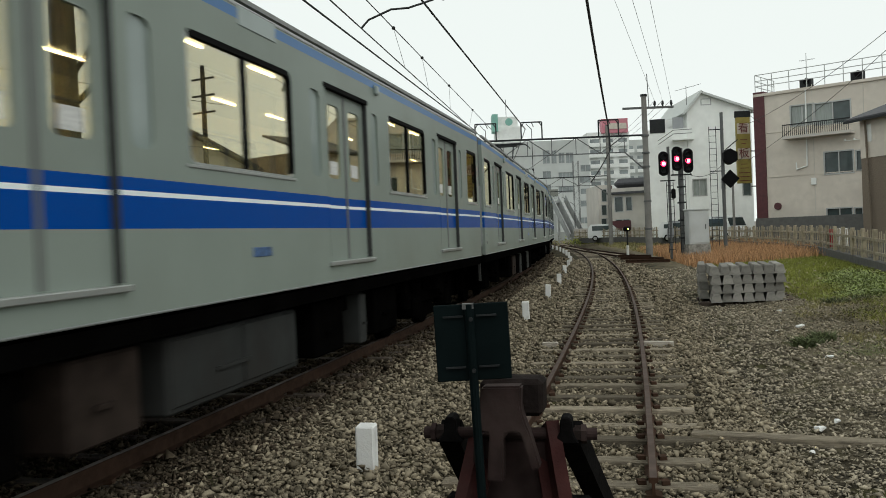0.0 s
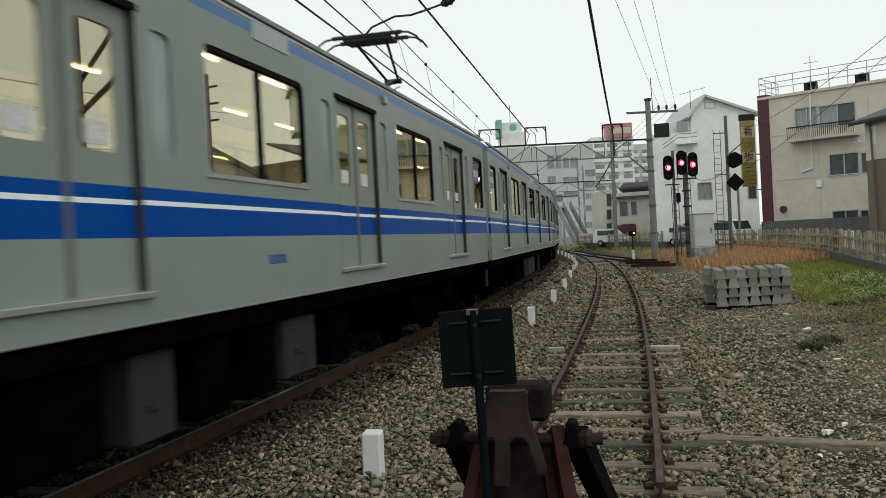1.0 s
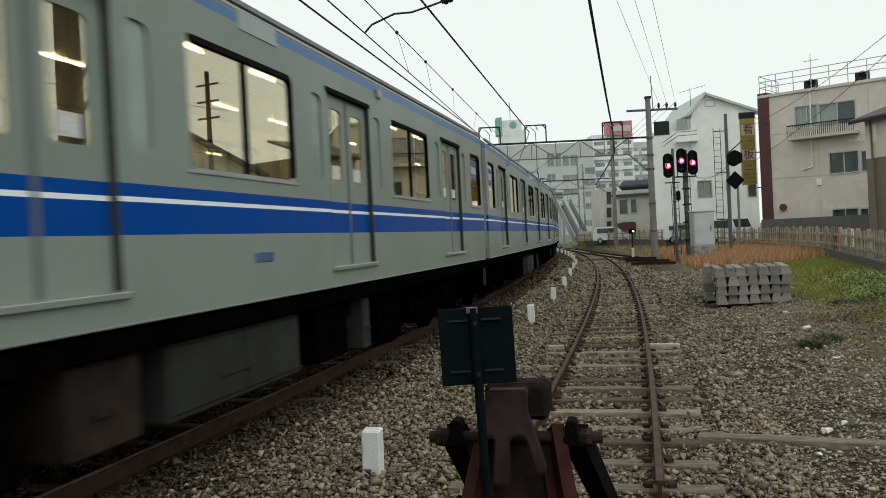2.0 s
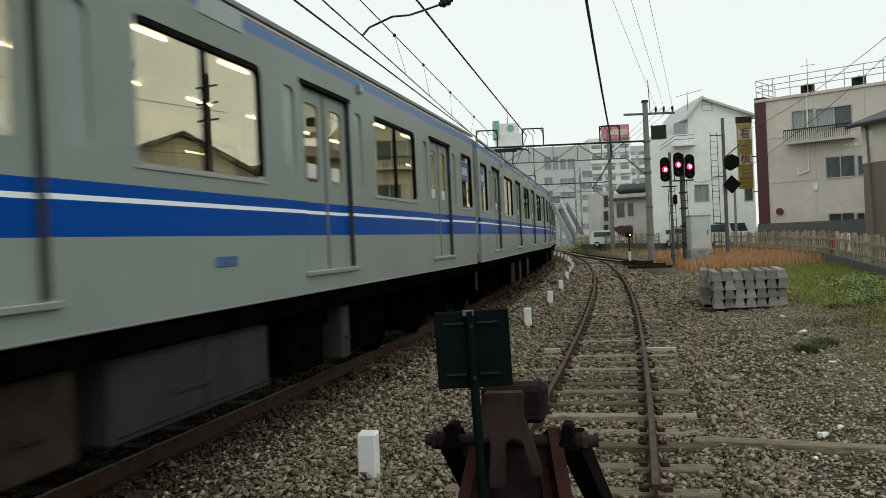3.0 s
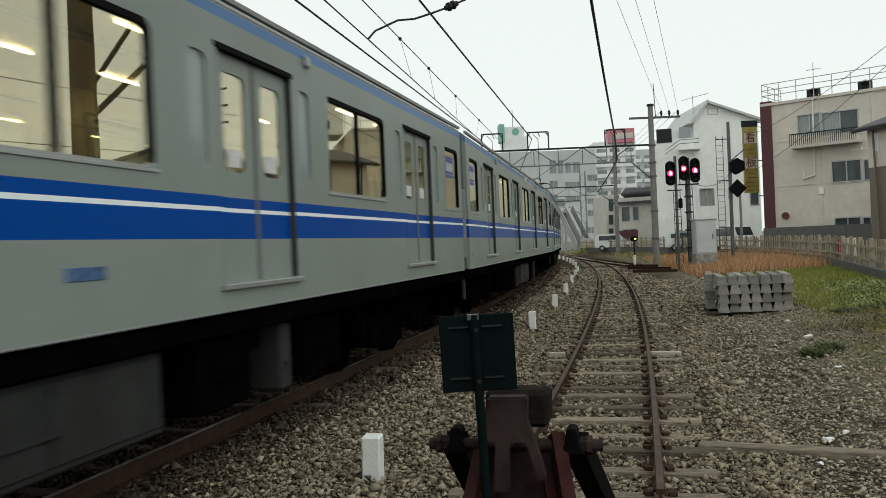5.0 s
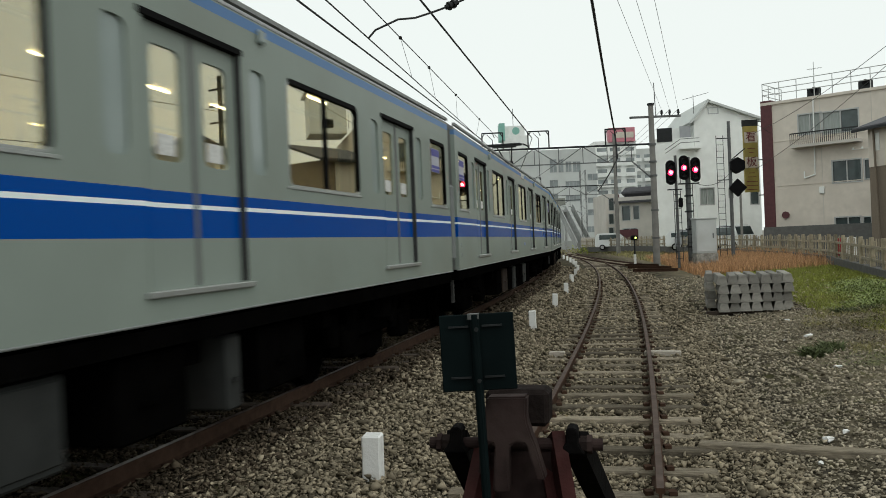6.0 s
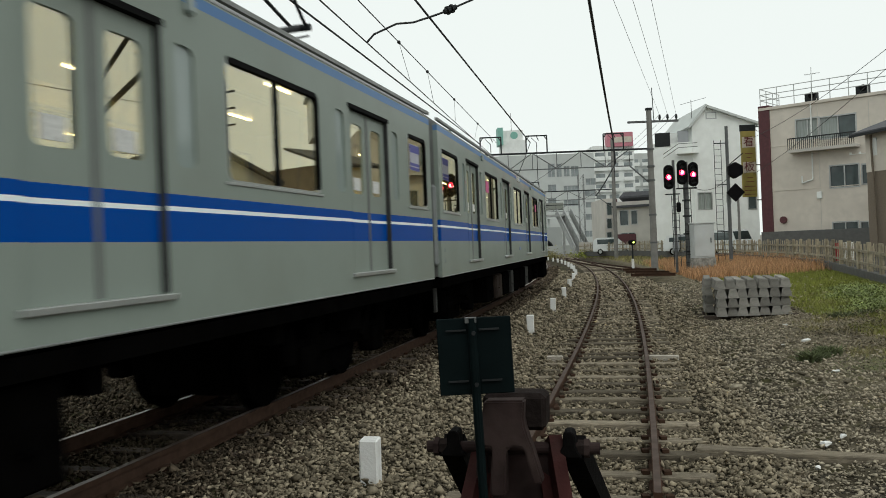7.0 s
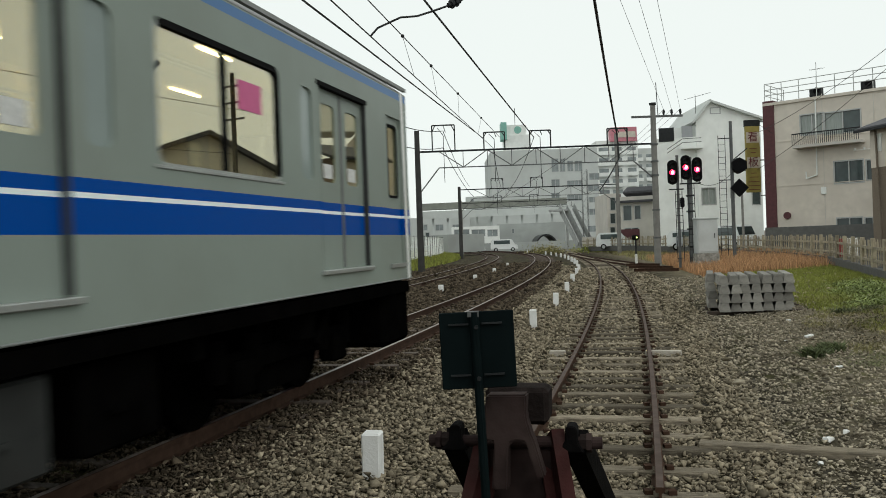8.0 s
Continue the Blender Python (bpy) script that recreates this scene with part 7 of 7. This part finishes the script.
def build_walkway():
    p, q = Vector((-4.81, 170.0, 8.05)), Vector((24.8, 165.0, 7.23))
    w = thing("raised_walkway", "long grey raised walkway with a flat roof on columns", "walkway")
    z = p.z - 0.8
    d = q - p
    part("deck", flat_bar(bmesh.new(), (p.x, p.y, z), (q.x, q.y, z), 3.0, 0.5), M_SHADEGREY, w)
    part("parapet", flat_bar(bmesh.new(), (p.x, p.y - 1.5, z + 0.3), (q.x, q.y - 1.5, z + 0.3), 0.12, 1.5), M_GREYWALL, w)
    part("roof", flat_bar(bmesh.new(), (p.x, p.y, z + 2.0), (q.x, q.y, z + 2.0), 3.0, 1.3), M_OLIVEROOF, w)
    for i in range(11):
        c = p.lerp(q, i / 10)
        part("column", bx(c.x - 0.2, c.x + 0.2, c.y - 0.2, c.y + 0.2, 0, z), M_GREYWALL, w)
    s = thing("covered_stair", "grey steel covered stairway climbing to the walkway", "stair")
    a, b = Vector((19.16, 112.0, 0.37)), Vector((17.66, 118.0, 5.84))
    part("flight", flat_bar(bmesh.new(), a, b, 0.35, 2.0), M_PALESTEEL, s)
    for k in (-1, 1):
        part("stringer", flat_bar(bmesh.new(), a + Vector((k * 1.0, 0, 0.5)), b + Vector((k * 1.0, 0, 0.5)), 0.1, 1.1), M_PALESTEEL, s)
    part("landing", bx(b.x - 2.4, b.x + 0.5, b.y - 1, b.y + 1, b.z - 0.2, b.z + 0.1), M_PALESTEEL, s)
    part("post", bx(b.x - 0.15, b.x + 0.15, b.y - 0.1, b.y + 0.1, 0, b.z), M_PALESTEEL, s)


build_walkway()
building("long_white_building", "long low white building with a window band", *((1.69, 150.0, 0.0, 8.55), [(0.37, 3.08, 2.9, 4.12), (3.53, 5.93, 2.8, 4.01), (6.38, 8.17, 2.72, 3.9)]), 0.1, 4.6, 10, M_WHITEWALL)
building("pale_shed", "pale grey shed wall under the walkway", *((10.49, 160.0, -8.92, 12.9), [(2.79, 3.3, 3.2, 4.08)]), 0.1, 5.0, 10, M_SHADEGREY)
ARC_AT, _ = ((15.83, 140.0, 0.0, 3.8), [])
bm = bmesh.new()
prof = [(2.0 * math.cos(radians(a)), 2.6 * math.sin(radians(a))) for a in range(0, 181, 15)]
sweep(bm, prof + [(x * 0.9, z * 0.9) for x, z in prof[::-1]], [(0, 0, 0, 0), (0, 8, 0, 0)])
ob = tagged(obj("arched_shed", bm, M_DARKMETAL), "dark arched shed roof by the tracks", "shed")
ob.matrix_basis = pose(ARC_AT[0] + 1.6, ARC_AT[1], 0.1)
ob = tagged(obj("guard_wall", bx(-30, 16, 0, 0.25, 0, 1.5), M_SHADEGREY), "long low pale wall behind the curve", "wall")
ob.matrix_basis = pose((11.81, 150.0, 0.4)[0] + 4, 138, 0)
ob = tagged(obj("retaining_wall", bx(0, 26, 0, 0.3, 0, 1.9), M_TANWALL), "low olive-grey wall beyond the sidings", "wall")
ob.matrix_basis = pose(*(17.71, 106.0, 0.75)[:2], 0, 0, 0, -14)
building("low_house", "low grey house with a flat dark roof", *((-3.91, 104.0, -41.7, 6.01), [(2.36, 3.08, 2.58, 3.17)]), 0.6, 2.8, 7, M_SHADEGREY, M_DARKROOF)
building("row_house", "long pale grey row of far buildings", *((-31.08, 205.0, 0.0, 37.84), [(25.46, 27.35, 5.08, 6.55), (29.35, 31.25, 4.94, 6.4), (33.53, 35.14, 4.8, 6.25)]), 0.0, 8.2, 12, M_GREYWALL)
# a house and a pole beyond the right edge of the view, which the train's windows mirror
side_house = building("side_house", "grey house with a dark gabled roof beyond the siding", (21.5, 21.0, -104.0, 9.0), [(1.5, 3.2, 3.6, 4.8), (5.2, 6.9, 3.6, 4.8)], 0.2, 4.6, 8, M_TANWALL, M_DARKROOF, gable=1.7)
bm = bar(bmesh.new(), (2.2, 2.0, 5.0), (2.2, 2.0, 9.3), 0.03, 6)
bar(bm, (1.2, 2.0, 8.9), (3.4, 2.0, 9.0), 0.02, 5)
for k in range(6):
    bar(bm, (1.3 + 0.4 * k, 1.6, 8.95), (1.3 + 0.4 * k, 2.4, 8.95), 0.014, 5)
part("aerial", bm, M_GALV, side_house)
building("side_house", "pale house with a dark gabled roof across the street", (20.5, 33.0, -60.0, 9.0), [(1.2, 2.8, 2.6, 3.8), (5.4, 7.4, 2.6, 3.8)], 0.2, 5.5, 8, M_TANWALL, M_DARKROOF, gable=1.9, gable_at=0.4)
street_pole = concrete_pole((15.2, 24.1, 0.2), 8.2, 0.11, "dark street pole with cross arms behind the fence", "", M_DARKPOLE)
for z in (6.3, 6.9, 7.5):
    part("cross_arm", bx(-0.5, 0.5, -0.04, 0.04, z, z + 0.06), M_DARKMETAL, street_pole)
for z in (6.3, 7.5):
    wire((24.5, 34.0, z + 0.4), (15.2, 24.1, z + 0.1), 0.016, 0.2, 1.2, "black street cable beside the yard")
yard_pole = concrete_pole((8.0, 12.7, 0.0), 8.5, 0.30, "dark pole with a slanting strut beside the yard", "", M_DARKPOLE)
part("strut", bar(bmesh.new(), (0, 0, 4.5), (-0.4, 1.2, 5.8), 0.06, 8), M_DARKMETAL, yard_pole)
part("strut", bar(bmesh.new(), (0, 0, 5.0), (-0.6, 0.8, 6.6), 0.05, 8), M_DARKMETAL, yard_pole)
concrete_pole((17.0, 12.0, 0.1), 9.5, 0.17, "grey concrete street pole beside the yard")
for z in (4.4, 5.6, 7.6):
    wire((20.5, 31.0, z + 0.6), (17.0, 12.0, z), 0.014, 0.2, 1.6, "black street cable beside the yard")


def left_fence():
    f = thing("bank_fence", "pale metal fence with grey posts on the bank", "fence")
    rows = [on(MAIN, s, -9.6)[:2] for s in range(22, 92, 2)]
    for (ax, ay), (cx, cy) in zip(rows, rows[1:]):
        z = float(ground_height(ax, ay))
        part("fence_post", bx(ax - 0.03, ax + 0.03, ay - 0.03, ay + 0.03, z - 0.1, z + 1.9), M_GALV, f)
        for h in (0.25, 1.0, 1.8):
            part("fence_rail", flat_bar(bmesh.new(), (ax, ay, z + h), (cx, cy, float(ground_height(cx, cy)) + h), 0.03, 0.03), M_WHITEWALL, f)
        bm = bmesh.new()
        for k in range(1, 8):
            px, py = ax + (cx - ax) * k / 8, ay + (cy - ay) * k / 8
            box(bm, px - 0.012, px + 0.012, py - 0.012, py + 0.012, z + 0.1, z + 1.8)
        tagged(part("fence_mesh", bm, M_WHITEWALL, f), kind="stuff")


left_fence()


# ---- parked vehicles ----
def vehicle(name, label, m, mat, tall, nose, cat):
    """A parked car or van, front along -y: shaped body, glass, wheels, lamps."""
    c = thing(name, label, cat, m, group="parked vehicles")
    w, l = 0.84, 4.2
    prof = [(0.0, 0.35), (0.0, 0.95), (nose * 0.9, 1.12), (nose * 1.5 + 0.1, tall - 0.08), (nose * 1.5 + 0.5, tall), (l - 0.35, tall), (l - 0.08, tall - 0.35), (l, 0.95), (l, 0.35)]
    bm = bmesh.new()
    plate(bm, [(y, z) for y, z in prof], [], lambda p, d: (-w + d, p[0], p[1]), 2 * w)
    for v in bm.verts:
        if v.co.z > 1.1:
            v.co.x *= 0.9
    bmesh.ops.bevel(bm, geom=[e for e in bm.edges if e.calc_face_angle(0) > 0.5], offset=0.06, segments=2, affect="EDGES", clamp_overlap=True)
    part("body", bm, mat, c)
    ya, yb = nose * 0.9, nose * 1.5 + 0.1
    bm = bmesh.new()
    v = [bm.verts.new(q) for q in ((-0.70, ya - 0.01, 1.17), (0.70, ya - 0.01, 1.17), (0.66, yb - 0.02, tall - 0.14), (-0.66, yb - 0.02, tall - 0.14))]
    bm.faces.new(v)
    bmesh.ops.solidify(bm, geom=bm.faces[:], thickness=0.02)
    bmesh.ops.translate(bm, verts=bm.verts, vec=(0, -0.02, 0))
    part("windscreen", bm, M_PANE, c)
    for s in (-1, 1):
        part("side_glass", bx(*sorted((s * 0.79, s * 0.815)), yb + 0.35, l - 0.5, 1.15, tall - 0.18, bevel=0.01), M_PANE, c)
        part("headlamp", bx(*sorted((s * 0.5, s * 0.78)), -0.03, 0.03, 0.72, 0.88, bevel=0.01), M_ALU, c)
        for y in (0.75, l - 0.8):
            wh = part("wheel", bar(bmesh.new(), (s * 0.66, y, 0.31), (s * 0.86, y, 0.31), 0.31, 20), M_RUBBER, c)
            part("rim", bar(bmesh.new(), (s * 0.85, y, 0.31), (s * 0.875, y, 0.31), 0.19, 14), M_ALU, wh)
    part("bumper", bx(-0.8, 0.8, -0.06, 0.1, 0.32, 0.55, bevel=0.04), mat, c)
    part("number_plate", bx(-0.17, 0.17, -0.075, -0.06, 0.42, 0.52), M_WHITE, c)
    return c


for x, y, t, ang, mat, tall, nose, lab in (
        (*(23.68, 64.0, 1.81)[:2], 0, 12, M_CARWHITE, 1.95, 0.55, "white van parked facing the fence"),
        (*(24.0, 70.0, 1.79)[:2], 0, 70, M_CARSILVER, 1.75, 0.8, "silver van parked behind the fence"),
        (*(23.7, 72.0, 1.83)[:2], 0, 75, M_CARWHITE, 1.7, 0.9, "white hatchback parked behind the fence"),
        (*(21.17, 92.0, 2.17)[:2], 0, 80, M_CARWHITE, 1.85, 0.9, "white van parked by the shop"),
        ((16.79, 31.0, 0.97)[0] + 1.0, 28.5, 0, -18, M_CARWHITE, 1.5, 1.0, "white car parked close behind the fence")):
    vehicle("parked_vehicle", lab, pose(x, y, 0.42, 0, 0, ang), mat, tall, nose, "car")
for x, y, ang in ((*(6.37, 128.0, 1.44)[:2], 90), (*(11.59, 130.0, 1.24)[:2], 88), (*(4.85, 132.0, 1.13)[:2], 92)):
    vehicle("parked_vehicle", "small white van far beyond the tracks", pose(x, y, 0.15, 0, 0, ang), M_CARWHITE, 1.9, 0.5, "van")


# ---- bushes ----
def bush(p, size, n, seed, mat):
    rng = np.random.default_rng(seed)
    c = rng.normal(0, 1, (n, 3)) * np.array(size) * 0.45
    c[:, 2] = np.abs(c[:, 2])
    d = rng.normal(size=(n, 2, 3)) * 0.09
    v = np.stack([c, c + d[:, 0], c + d[:, 1]], 1) + np.array(p)
    f = np.arange(n * 3).reshape(-1, 3)
    return tagged(mesh_from("bush", v.reshape(-1, 3), f, mat), "small ragged green bush by the tracks", "bush", group="bushes")


bush((*(12.18, 99.31, 0.1)[:2], 0.1), (2.2, 1.0, 0.9), 2500, 1, M_OLIVE)
bush((*(18.7, 98.0, 0.74)[:2], 0.1), (3.2, 1.0, 0.8), 2500, 2, M_GREEN)


# ---- what moves ----
def motions():
    times = [i * 0.2 for i in range(41)]
    for i, car in enumerate(CARS):
        walk(car, [(t, car_pose(tail_place(t) - L_CAR / 2 - PITCH * i)) for t in times])


motions()
